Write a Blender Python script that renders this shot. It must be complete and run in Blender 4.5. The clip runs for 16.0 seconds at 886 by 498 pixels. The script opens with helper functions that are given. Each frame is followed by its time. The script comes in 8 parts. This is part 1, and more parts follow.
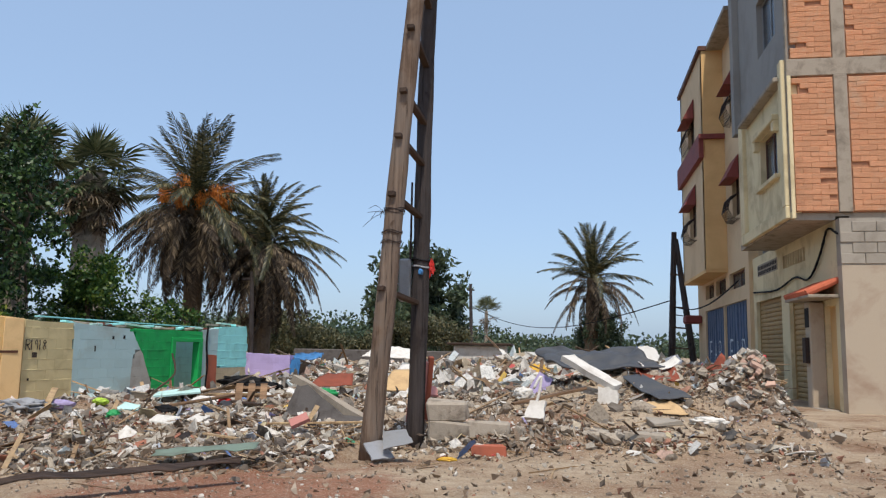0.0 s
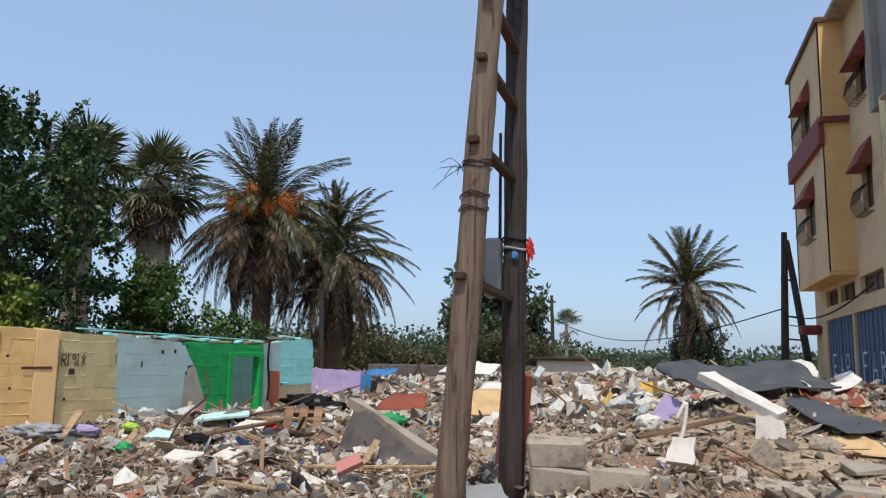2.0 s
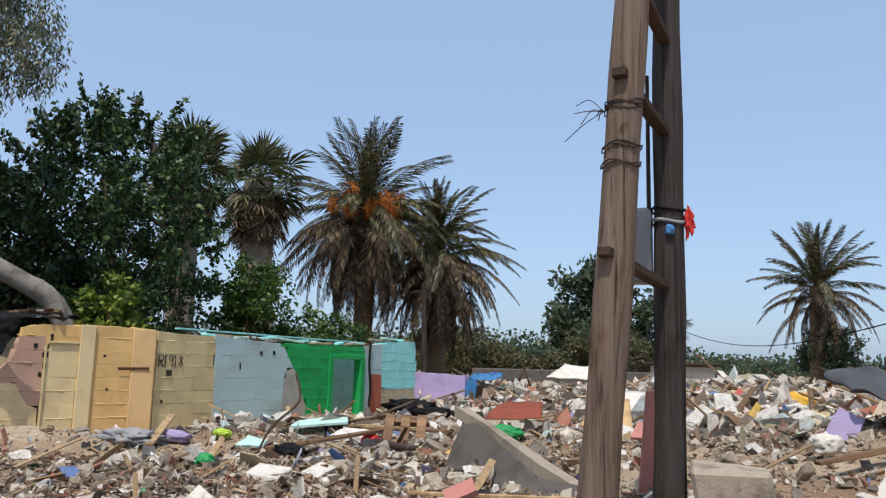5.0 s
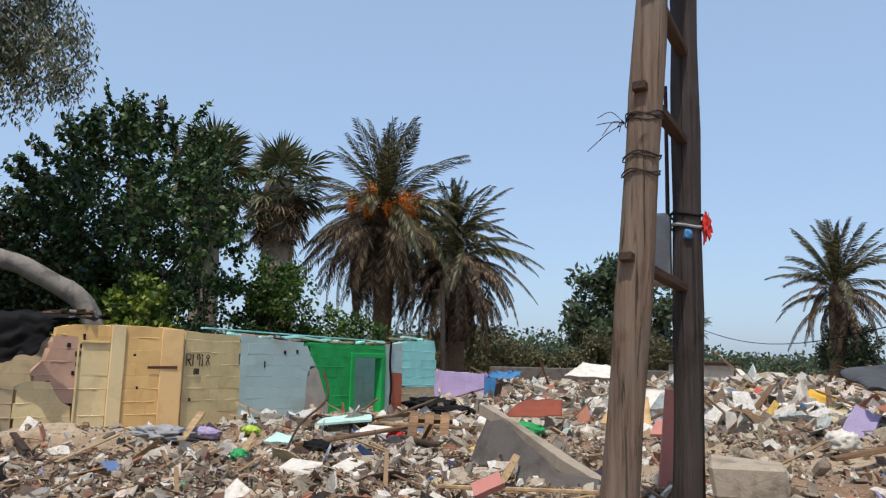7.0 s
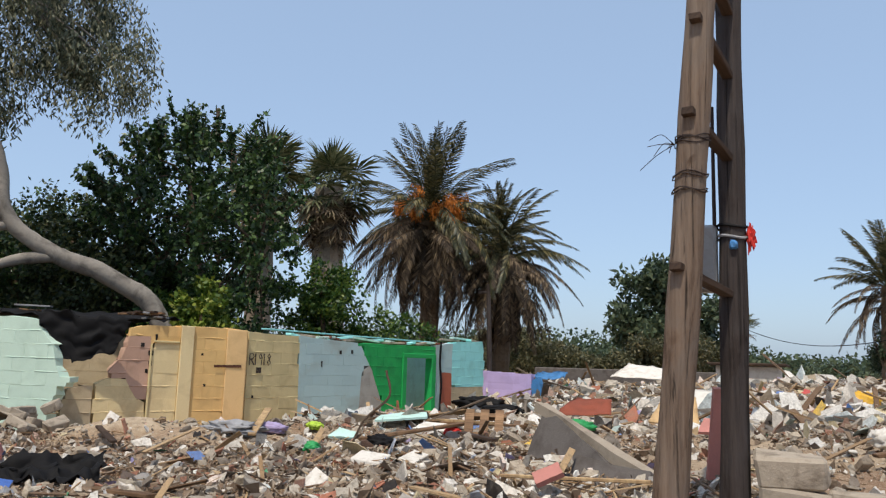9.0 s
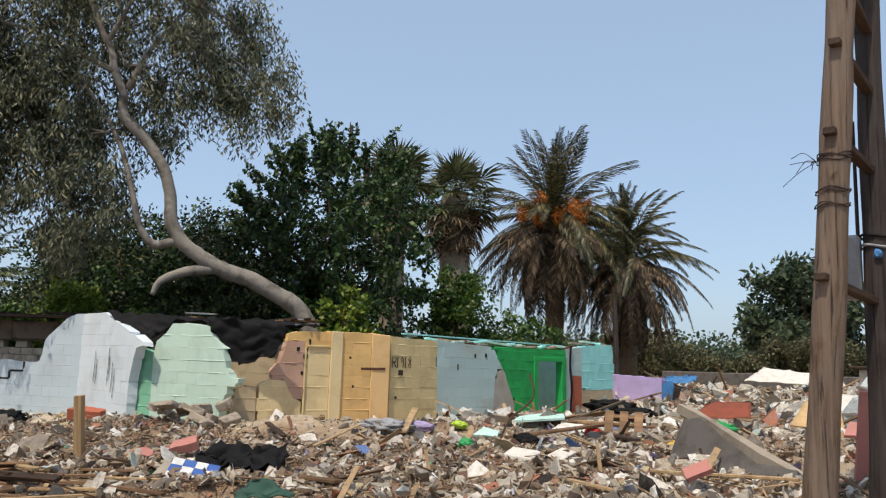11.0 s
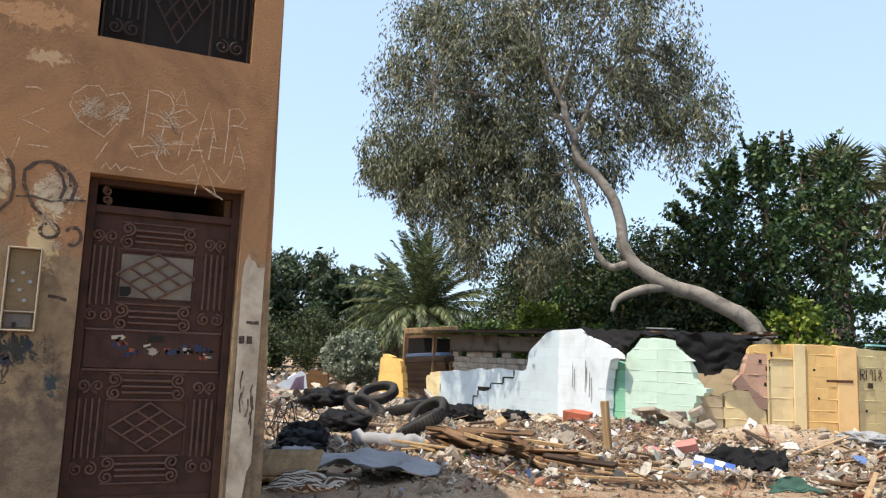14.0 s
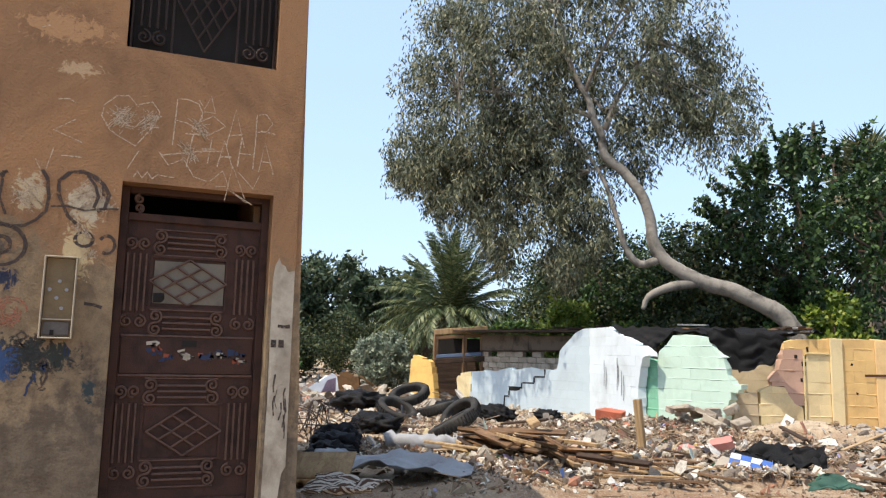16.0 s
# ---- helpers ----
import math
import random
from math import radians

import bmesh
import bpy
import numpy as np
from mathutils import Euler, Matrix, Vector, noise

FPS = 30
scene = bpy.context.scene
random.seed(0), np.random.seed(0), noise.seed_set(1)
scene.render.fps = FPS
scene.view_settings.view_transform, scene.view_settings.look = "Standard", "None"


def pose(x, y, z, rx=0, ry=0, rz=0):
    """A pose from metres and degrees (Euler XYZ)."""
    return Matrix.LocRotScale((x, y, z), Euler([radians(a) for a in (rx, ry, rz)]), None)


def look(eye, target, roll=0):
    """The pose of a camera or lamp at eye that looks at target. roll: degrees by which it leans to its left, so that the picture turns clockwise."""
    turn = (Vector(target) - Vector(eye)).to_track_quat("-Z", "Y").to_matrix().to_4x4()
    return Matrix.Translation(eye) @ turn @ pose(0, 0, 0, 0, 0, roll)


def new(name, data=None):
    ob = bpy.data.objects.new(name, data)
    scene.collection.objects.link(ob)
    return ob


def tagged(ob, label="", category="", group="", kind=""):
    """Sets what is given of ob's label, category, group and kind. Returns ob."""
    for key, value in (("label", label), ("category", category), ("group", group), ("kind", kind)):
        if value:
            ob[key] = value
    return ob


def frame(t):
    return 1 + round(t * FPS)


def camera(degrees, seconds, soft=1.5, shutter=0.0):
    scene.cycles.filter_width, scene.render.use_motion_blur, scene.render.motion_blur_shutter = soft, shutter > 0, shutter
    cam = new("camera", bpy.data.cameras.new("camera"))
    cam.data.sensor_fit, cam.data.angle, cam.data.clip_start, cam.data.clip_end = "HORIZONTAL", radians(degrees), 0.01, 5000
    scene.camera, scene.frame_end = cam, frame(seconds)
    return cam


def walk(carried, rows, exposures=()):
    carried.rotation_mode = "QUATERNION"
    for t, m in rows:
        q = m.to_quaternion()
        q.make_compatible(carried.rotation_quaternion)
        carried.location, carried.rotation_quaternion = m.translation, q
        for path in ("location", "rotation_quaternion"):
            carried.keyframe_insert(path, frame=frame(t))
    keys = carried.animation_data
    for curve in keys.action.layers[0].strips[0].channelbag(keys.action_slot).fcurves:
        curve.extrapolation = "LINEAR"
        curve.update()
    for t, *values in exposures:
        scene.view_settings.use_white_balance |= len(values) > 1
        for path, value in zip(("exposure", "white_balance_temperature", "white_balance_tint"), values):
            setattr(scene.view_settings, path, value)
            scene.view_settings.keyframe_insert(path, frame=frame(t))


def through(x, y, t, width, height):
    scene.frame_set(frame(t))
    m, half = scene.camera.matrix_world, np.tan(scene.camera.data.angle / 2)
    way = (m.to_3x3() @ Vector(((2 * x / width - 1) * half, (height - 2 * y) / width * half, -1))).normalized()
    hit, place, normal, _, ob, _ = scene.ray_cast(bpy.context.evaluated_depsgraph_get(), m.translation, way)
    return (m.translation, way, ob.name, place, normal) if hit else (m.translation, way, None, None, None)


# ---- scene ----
cam = camera(59.6, 16.0, soft=1.25)
PATH = [
    (0, (0.142, 1.415, 1.005), (-0.189, 3.37, 1.266), 1.1),
    (0.5, (0.022, 2.042, 1.015), (-0.343, 3.989, 1.287), 1.2),
    (1, (-0.095, 2.599, 1.013), (-0.488, 4.539, 1.299), 1.0),
    (1.5, (-0.259, 3.134, 1.017), (-0.711, 5.061, 1.306), 1.0),
    (2, (-0.428, 3.626, 1.009), (-0.95, 5.534, 1.304), 1.0),
    (2.5, (-0.62, 4.062, 1.012), (-1.216, 5.949, 1.304), 1.2),
    (3, (-0.77, 4.403, 1.012), (-1.429, 6.268, 1.304), 1.2),
    (3.5, (-0.85, 4.586, 1.006), (-1.555, 6.434, 1.301), 1.2),
    (4, (-0.913, 4.707, 1.005), (-1.646, 6.544, 1.302), 1.3),
    (6.5, (-0.88, 4.539, 1.0), (-1.678, 6.348, 1.3), 1.6),
    (7, (-0.878, 4.453, 1.005), (-1.685, 6.259, 1.3), 1.5),
    (7.5, (-0.856, 4.353, 1.003), (-1.676, 6.153, 1.299), 1.6),
    (8, (-0.843, 4.245, 1.003), (-1.682, 6.037, 1.296), 1.7),
    (10.5, (-0.756, 3.468, 0.97), (-1.837, 5.125, 1.266), 1.8),
    (11, (-0.747, 3.315, 0.983), (-1.91, 4.916, 1.275), 1.9),
    (11.5, (-0.779, 3.117, 0.977), (-2.052, 4.631, 1.27), 2.3),
    (12, (-0.719, 2.807, 0.975), (-2.125, 4.199, 1.267), 2.6),
    (12.5, (-0.614, 2.443, 0.982), (-2.165, 3.672, 1.266), 2.9),
    (13, (-0.425, 2.066, 1.024), (-2.1, 3.122, 1.303), 2.8),
    (13.5, (-0.302, 1.815, 1.037), (-2.056, 2.735, 1.31), 2.6),
    (14, (-0.195, 1.664, 1.035), (-2.0, 2.483, 1.307), 2.2),
    (14.5, (-0.133, 1.581, 1.034), (-1.975, 2.312, 1.307), 1.6),
    (15, (-0.115, 1.567, 1.032), (-1.956, 2.3, 1.303), 1.4),
    (15.5, (-0.165, 1.613, 1.038), (-2.001, 2.358, 1.307), 1.3),
    (16, (-0.198, 1.661, 1.037), (-2.032, 2.414, 1.308), 1.3),
]
EXPOSURES = [(0, 0.45, 6450, 10), (8, 0.46, 6650, 10), (12.3, 0.52, 7050, 10), (14.2, 1.14, 6950, 10), (16, 1.14, 6850, 10)]
walk(cam, [(t, look(eye, target, roll)) for t, eye, target, roll in PATH], EXPOSURES)

# ---- light ----
world = bpy.data.worlds.new("world")
scene.world = world
world.use_nodes = True
SUN_ELEVATION, SUN_AZIMUTH = radians(62), radians(171)     # azimuth clockwise from +y
wn = world.node_tree
sky = wn.nodes.new("ShaderNodeTexSky")
sky.sky_type, sky.sun_disc = 'NISHITA', False
sky.sun_elevation, sky.sun_rotation = SUN_ELEVATION, SUN_AZIMUTH
sky.air_density, sky.dust_density, sky.ozone_density = 1.0, 2.0, 4.0
bgn = wn.nodes["Background"]
bgn.inputs["Strength"].default_value = 0.15
haze = wn.nodes.new("ShaderNodeMix")
haze.data_type = 'RGBA'
haze.inputs[0].default_value = 0.6
haze.inputs[7].default_value = (2.05, 2.8, 3.9, 1.0)        # thin even summer haze
wn.links.new(sky.outputs[0], haze.inputs[6])
wn.links.new(haze.outputs[2], bgn.inputs["Color"])
sun_data = bpy.data.lights.new("sun", 'SUN')
sun_data.energy, sun_data.angle, sun_data.color = 2.45, radians(0.6), (1.0, 0.93, 0.82)
sun_lamp = new("sun", sun_data)
sun_way = Vector((math.sin(SUN_AZIMUTH) * math.cos(SUN_ELEVATION), math.cos(SUN_AZIMUTH) * math.cos(SUN_ELEVATION), math.sin(SUN_ELEVATION)))
sun_lamp.matrix_basis = look(sun_way * 50, (0, 0, 0))


# ---- materials ----
def srgb(r, g, b):
    return tuple(((c / 255 + 0.055) / 1.055) ** 2.4 if c > 10 else c / 3294 for c in (r, g, b)) + (1.0,)


class Mat:
    """A small builder round a Principled node material."""
    def __init__(self, name, rough=0.85, metal=0.0, spec=0.3):
        self.m = bpy.data.materials.new(name)
        self.m.use_nodes = True
        self.t = self.m.node_tree
        self.p = self.t.nodes["Principled BSDF"]
        self.p.inputs["Roughness"].default_value = rough
        self.p.inputs["Metallic"].default_value = metal
        self.p.inputs["Specular IOR Level"].default_value = spec
        self.co = self.node("ShaderNodeTexCoord").outputs["Object"]

    def node(self, kind, **sets):
        n = self.t.nodes.new(kind)
        for k, v in sets.items():
            n.inputs[k].default_value = v
        return n

    def link(self, a, b):
        self.t.links.new(a, b)

    def world_co(self):
        self.co = self.node("ShaderNodeNewGeometry").outputs["Position"]
        return self

    def noise(self, scale, detail=6.0, rough=0.6, stretch=None, warp=0.0):
        n = self.node("ShaderNodeTexNoise", Scale=scale, Detail=detail, Roughness=rough, Distortion=warp)
        src = self.co
        if stretch:
            mp = self.node("ShaderNodeMapping")
            mp.inputs["Scale"].default_value = stretch
            self.link(src, mp.inputs["Vector"])
            src = mp.outputs[0]
        self.link(src, n.inputs["Vector"])
        return n.outputs["Fac"]

    def ramp(self, fac, stops, mode='LINEAR'):
        r = self.node("ShaderNodeValToRGB")
        r.color_ramp.interpolation = mode
        e = r.color_ramp.elements
        while len(e) < len(stops):
            e.new(0.5)
        for el, (pos, col) in zip(e, stops):
            el.position, el.color = pos, col
        self.link(fac, r.inputs[0])
        return r.outputs[0]

    def band(self, fac, lo, hi):
        n = self.node("ShaderNodeMapRange")
        n.inputs["From Min"].default_value, n.inputs["From Max"].default_value = lo, hi
        self.link(fac, n.inputs["Value"])
        return n.outputs[0]

    def blot(self, y, z, ry, rz, grain, lo=0.9, hi=1.0):
        """A ragged blot of paint on a wall, centred on (y, z): 1 inside."""
        mp = self.node("ShaderNodeMapping")
        mp.inputs["Location"].default_value = (0, -y / ry, -z / rz)
        mp.inputs["Scale"].default_value = (0, 1 / ry, 1 / rz)
        self.link(self.co, mp.inputs["Vector"])
        ln = self.t.nodes.new("ShaderNodeVectorMath")
        ln.operation = 'LENGTH'
        self.link(mp.outputs[0], ln.inputs[0])
        ad = self.t.nodes.new("ShaderNodeMath")
        ad.operation = 'MULTIPLY_ADD'
        ad.inputs[1].default_value = 2.6
        self.link(grain, ad.inputs[0])
        neg = self.t.nodes.new("ShaderNodeMath")
        neg.operation = 'MULTIPLY'
        neg.inputs[1].default_value = -0.75
        self.link(ln.outputs["Value"], neg.inputs[0])
        self.link(neg.outputs[0], ad.inputs[2])
        return self.band(ad.outputs[0], lo, hi)

    def mix(self, fac, a, b, how='MIX'):
        n = self.t.nodes.new("ShaderNodeMix")
        n.data_type, n.blend_type = 'RGBA', how
        for sock, v in ((n.inputs[0], fac), (n.inputs[6], a), (n.inputs[7], b)):
            if isinstance(v, (int, float, tuple)):
                sock.default_value = v
            else:
                self.link(v, sock)
        return n.outputs[2]

    def bump(self, height, strength=0.4, dist=0.02):
        b = self.node("ShaderNodeBump", Strength=strength, Distance=dist)
        self.link(height, b.inputs["Height"])
        self.link(b.outputs[0], self.p.inputs["Normal"])
        return self

    def base(self, col):
        if isinstance(col, tuple):
            self.p.inputs["Base Color"].default_value = col
        else:
            self.link(col, self.p.inputs["Base Color"])
        return self

    def shift(self, col, kind, amount):
        """Brightness differences between pieces. kind: object or island."""
        r = self.node("ShaderNodeObjectInfo").outputs["Random"] if kind == "object" else self.node("ShaderNodeNewGeometry").outputs["Random Per Island"]
        h = self.node("ShaderNodeHueSaturation")
        self.link(self.band(r, 0, 1), h.inputs["Value"])
        v = h.inputs["Value"].links[0].from_node
        v.inputs["To Min"].default_value, v.inputs["To Max"].default_value = 1 - amount, 1 + amount
        if isinstance(col, tuple):
            h.inputs["Color"].default_value = col
        else:
            self.link(col, h.inputs["Color"])
        return h.outputs[0]


def dirt_mat(name, col, dark, scale=3.0, rough=0.9, amount=0.55, bump=0.5, grain=60, metal=0.0, random="", spread=0.12, world=False, spec=0.3):
    """Painted or mineral surface: base colour, large stains, fine grain and relief."""
    k = Mat(name, rough, metal, spec)
    if world:
        k.world_co()
    stains = k.noise(scale, 7, 0.62, warp=0.4)
    fine = k.noise(grain, 4, 0.7)
    c = k.mix(k.band(stains, 0.48, 0.72), col, k.mix(amount, col, dark))
    c = k.mix(k.band(fine, 0.35, 0.75), c, k.mix(0.22, c, dark))
    if random:
        c = k.shift(c, random, spread)
    k.base(c)
    k.bump(k.mix(0.5, fine, stains), bump, 0.012)
    return k.m


def wood_mat(name, light, dark, along=(1, 1, 0.06), scale=9, rough=0.8, random="", spread=0.2, bump=0.6):
    k = Mat(name, rough, 0, 0.25)
    grain = k.noise(scale, 8, 0.7, along, 0.6)
    fine = k.noise(scale * 5, 5, 0.7, along)
    blot = k.noise(1.3, 5, 0.6)
    c = k.ramp(grain, [(0.32, dark), (0.62, light)])
    c = k.mix(k.band(blot, 0.45, 0.75), c, k.mix(0.6, c, dark))
    c = k.mix(k.band(fine, 0.5, 0.8), c, dark)
    if random:
        c = k.shift(c, random, spread)
    k.base(c)
    k.bump(k.mix(0.5, grain, fine), bump, 0.012)
    return k.m


def leaf_mat(name, a, b, c, rough=0.5, through=0.25):
    k = Mat(name, rough, 0, 0.35)
    r = k.node("ShaderNodeNewGeometry").outputs["Random Per Island"]
    k.base(k.ramp(r, [(0.0, a), (0.55, b), (1.0, c)]))
    tr = k.node("ShaderNodeBsdfTranslucent")
    k.link(k.ramp(r, [(0.0, a), (0.55, b), (1.0, c)]), tr.inputs["Color"])
    mx = k.node("ShaderNodeMixShader", Fac=through)
    out = k.t.nodes["Material Output"]
    k.link(k.p.outputs[0], mx.inputs[1])
    k.link(tr.outputs[0], mx.inputs[2])
    k.link(mx.outputs[0], out.inputs["Surface"])
    return k.m


def mixed_mat(name, stops, rough=0.85, bump=0.4, grain=40, spec=0.3):
    """Pieces of many colours, picked per island."""
    k = Mat(name, rough, 0, spec).world_co()
    r = k.node("ShaderNodeNewGeometry").outputs["Random Per Island"]
    c = k.ramp(r, stops, 'CONSTANT')
    g, st = k.noise(grain, 5, 0.7), k.noise(5, 5, 0.6)
    big = k.noise(0.5, 4, 0.6)
    c = k.mix(k.band(big, 0.42, 0.68), c, k.mix(0.35, c, srgb(134, 118, 100)))
    c = k.mix(k.band(g, 0.45, 0.8), c, k.mix(0.5, c, srgb(95, 82, 68)))
    sp = k.noise(14, 6, 0.75)
    c = k.mix(k.band(sp, 0.5, 0.7), c, k.mix(0.55, c, srgb(78, 68, 58)))
    c = k.mix(k.band(st, 0.5, 0.75), c, k.mix(0.4, c, srgb(150, 140, 124)))
    k.base(c)
    k.bump(k.mix(0.5, g, sp), 0.8, 0.02)
    return k.m


DIRT, DUST = srgb(96, 78, 62), srgb(70, 62, 55)
M = {}
M["concrete"] = dirt_mat("concrete", srgb(168, 154, 136), srgb(96, 82, 68), scale=7, amount=0.85, bump=0.9, grain=45, random="object", spread=0.25)
M["mortar"] = dirt_mat("mortar", srgb(164, 151, 134), srgb(104, 92, 80), scale=4, amount=0.8, bump=0.8)
M["slab_grey"] = dirt_mat("slab_grey", srgb(102, 96, 92), srgb(70, 63, 58), scale=3.5, amount=0.9, bump=0.9, grain=40)
M["olive"] = dirt_mat("olive_paint", srgb(212, 194, 146), srgb(170, 152, 112), scale=2.2, world=True, random="object", spread=0.06)
M["greyblue"] = dirt_mat("grey_blue_paint", srgb(176, 202, 202), srgb(162, 158, 142), scale=1.6, world=True, random="object", spread=0.05)
M["green"] = dirt_mat("green_paint", srgb(32, 166, 86), srgb(26, 112, 62), scale=2.5, world=True, random="object", spread=0.06, rough=0.6)
M["cyan"] = dirt_mat("cyan_paint", srgb(158, 230, 228), srgb(128, 188, 182), scale=2.0, world=True, random="object", spread=0.05)
M["tealblk"] = dirt_mat("teal_blue_paint", srgb(92, 160, 188), srgb(70, 116, 134), scale=2.5, world=True, random="object", spread=0.05)
M["soot2"] = dirt_mat("dark_ochre_plaster", srgb(112, 82, 52), srgb(44, 36, 30), scale=3, amount=0.9, world=True)
M["tealgrey"] = dirt_mat("grey_teal_paint", srgb(120, 164, 160), srgb(92, 116, 110), scale=2.0, world=True, random="object", spread=0.05)
M["rawgrey"] = dirt_mat("bare_grey_render", srgb(176, 172, 162), srgb(132, 126, 116), scale=3, world=True, random="object", spread=0.05)
M["paleorange"] = dirt_mat("pale_orange_paint", srgb(236, 198, 142), srgb(190, 150, 102), scale=2.0, world=True, random="object", spread=0.05)
M["rawtan"] = dirt_mat("bare_tan_block", srgb(190, 172, 142), srgb(132, 114, 92), scale=3, world=True, random="object", spread=0.08)
M["orange"] = dirt_mat("orange_paint", srgb(226, 188, 126), srgb(184, 144, 96), scale=2.0, world=True, random="object", spread=0.06)
M["cream_blk"] = dirt_mat("cream_paint", srgb(226, 206, 160), srgb(170, 146, 110), scale=2.0, world=True, random="object", spread=0.06)
M["pinkwall"] = dirt_mat("dusty_pink_paint", srgb(196, 160, 140), srgb(150, 124, 108), scale=2.2, world=True, random="object", spread=0.06)
M["mint"] = dirt_mat("mint_paint", srgb(194, 216, 200), srgb(152, 176, 160), scale=1.8, world=True, random="object", spread=0.04)
M["mintdark"] = dirt_mat("mint_dark_paint", srgb(130, 190, 158), srgb(110, 156, 134), scale=1.8, world=True, random="object", spread=0.04)
M["white"] = dirt_mat("whitewash", srgb(214, 222, 226), srgb(172, 178, 178), scale=1.5, world=True, random="object", spread=0.03)
M["paleblue"] = dirt_mat("pale_blue_paint", srgb(188, 202, 208), srgb(164, 172, 176), scale=1.2, world=True, random="object", spread=0.03)
M["yellow"] = dirt_mat("yellow_ochre_paint", srgb(226, 186, 110), srgb(176, 138, 84), scale=2.0, world=True, random="object", spread=0.05)
M["purple"] = dirt_mat("lilac_paint", srgb(188, 170, 214), srgb(146, 130, 166), scale=1.5, world=True, random="object", spread=0.05)
M["redblk"] = dirt_mat("terracotta_paint", srgb(176, 98, 74), srgb(120, 80, 66), scale=2.5, world=True, random="object", spread=0.08)
M["rawblk"] = dirt_mat("raw_concrete_block", srgb(160, 150, 136), srgb(112, 102, 90), scale=3, world=True, random="object", spread=0.1)


def pole_mat(name, light, mid, dark, patch):
    """Old pole wood: long drying cracks, knots, grey weathered patches and worn bands."""
    k = Mat(name, 0.85, 0, 0.2)
    grain = k.noise(30, 8, 0.75, (1, 1, 0.05), 0.3)
    crack = k.noise(16, 6, 0.7, (1, 1, 0.025), 0.8)
    blot_ = k.noise(2.6, 7, 0.68, (1, 1, 0.45), 0.8)
    knot = k.noise(9, 3, 0.5, (1, 1, 0.5), 0.5)
    c = k.ramp(grain, [(0.3, dark), (0.5, mid), (0.7, light)])
    c = k.mix(k.band(blot_, 0.42, 0.62), c, k.mix(0.6, c, patch))
    c = k.mix(k.band(blot_, 0.46, 0.34), c, k.mix(0.55, c, dark))
    c = k.mix(k.band(knot, 0.66, 0.72), c, k.mix(0.8, c, dark))
    c = k.mix(k.band(crack, 0.6, 0.66), c, k.mix(0.9, c, (0.012, 0.01, 0.009, 1)))
    k.base(c)
    k.bump(k.mix(k.band(crack, 0.58, 0.66), grain, (0, 0, 0, 1)), 0.9, 0.015)
    return k.m


M["pole1"] = pole_mat("weathered_pole_wood", srgb(144, 124, 106), srgb(122, 102, 86), srgb(82, 64, 52), srgb(124, 115, 107))
M["pole2"] = pole_mat("tarred_pole_wood", srgb(78, 68, 63), srgb(64, 56, 53), srgb(40, 34, 32), srgb(76, 72, 72))
M["plank"] = wood_mat("old_plank_wood", srgb(150, 118, 88), srgb(72, 52, 39), along=(0.08, 1, 1), random="object")
M["palewood"] = wood_mat("pale_sawn_wood", srgb(190, 162, 122), srgb(132, 104, 76), along=(1, 1, 0.06), random="object")
M["darkwood"] = wood_mat("dark_old_wood", srgb(84, 66, 54), srgb(42, 33, 28), along=(0.08, 1, 1), random="object")
M["sheet"] = dirt_mat("grey_sheet_metal", srgb(150, 150, 150), srgb(110, 100, 92), rough=0.5, metal=0.6)
M["tarp"] = dirt_mat("dark_grey_tarpaulin", srgb(70, 72, 76), srgb(96, 92, 86), scale=2, rough=0.6, bump=0.25)
M["black"] = dirt_mat("black_plastic_sheet", srgb(20, 20, 22), srgb(40, 38, 36), scale=3, rough=0.75, bump=0.3, spec=0.15)
M["rubber"] = dirt_mat("tyre_rubber", srgb(36, 35, 35), srgb(80, 74, 66), scale=4, rough=0.8)
M["rust"] = dirt_mat("rusty_red_sheet", srgb(142, 74, 54), srgb(96, 56, 44), scale=3, rough=0.8)
M["bluecloth"] = dirt_mat("blue_grey_cloth", srgb(156, 156, 158), srgb(98, 96, 96), scale=3)
M["greenmat"] = dirt_mat("faded_green_mat", srgb(116, 132, 118), srgb(90, 86, 72), scale=5)
M["stubblk"] = dirt_mat("weathered_block", srgb(164, 152, 136), srgb(88, 76, 64), scale=7, amount=0.9, bump=1.0, grain=35, random="object", spread=0.12)
M["redcloth"] = dirt_mat("red_cloth", srgb(206, 58, 52), srgb(140, 44, 40), scale=5)
M["whiteplaster"] = dirt_mat("broken_white_plaster", srgb(222, 216, 206), srgb(160, 146, 128), scale=4, random="object", spread=0.08)
M["cyanboard"] = dirt_mat("pale_turquoise_board", srgb(186, 218, 208), srgb(140, 160, 150), scale=4)
M["pinkboard"] = dirt_mat("pink_board", srgb(188, 126, 116), srgb(138, 104, 92), scale=4)
M["yellowp"] = dirt_mat("yellow_plastic", srgb(214, 166, 56), srgb(150, 116, 50), scale=4, rough=0.5)
M["greenp"] = dirt_mat("green_plastic_bag", srgb(44, 150, 84), srgb(30, 96, 60), scale=5, rough=0.5)
M["lime"] = dirt_mat("lime_plastic_bag", srgb(176, 206, 70), srgb(120, 140, 60), scale=5, rough=0.5)
M["bluep"] = dirt_mat("blue_plastic", srgb(70, 130, 186), srgb(60, 90, 120), scale=5, rough=0.5)
M["redp"] = dirt_mat("red_plastic_bag", srgb(216, 62, 66), srgb(150, 50, 50), scale=5, rough=0.5)
M["tan"] = dirt_mat("tan_card", srgb(204, 170, 124), srgb(150, 120, 88), scale=5)
M["tealcloth"] = dirt_mat("dark_teal_cloth", srgb(56, 88, 76), srgb(40, 58, 52), scale=5)
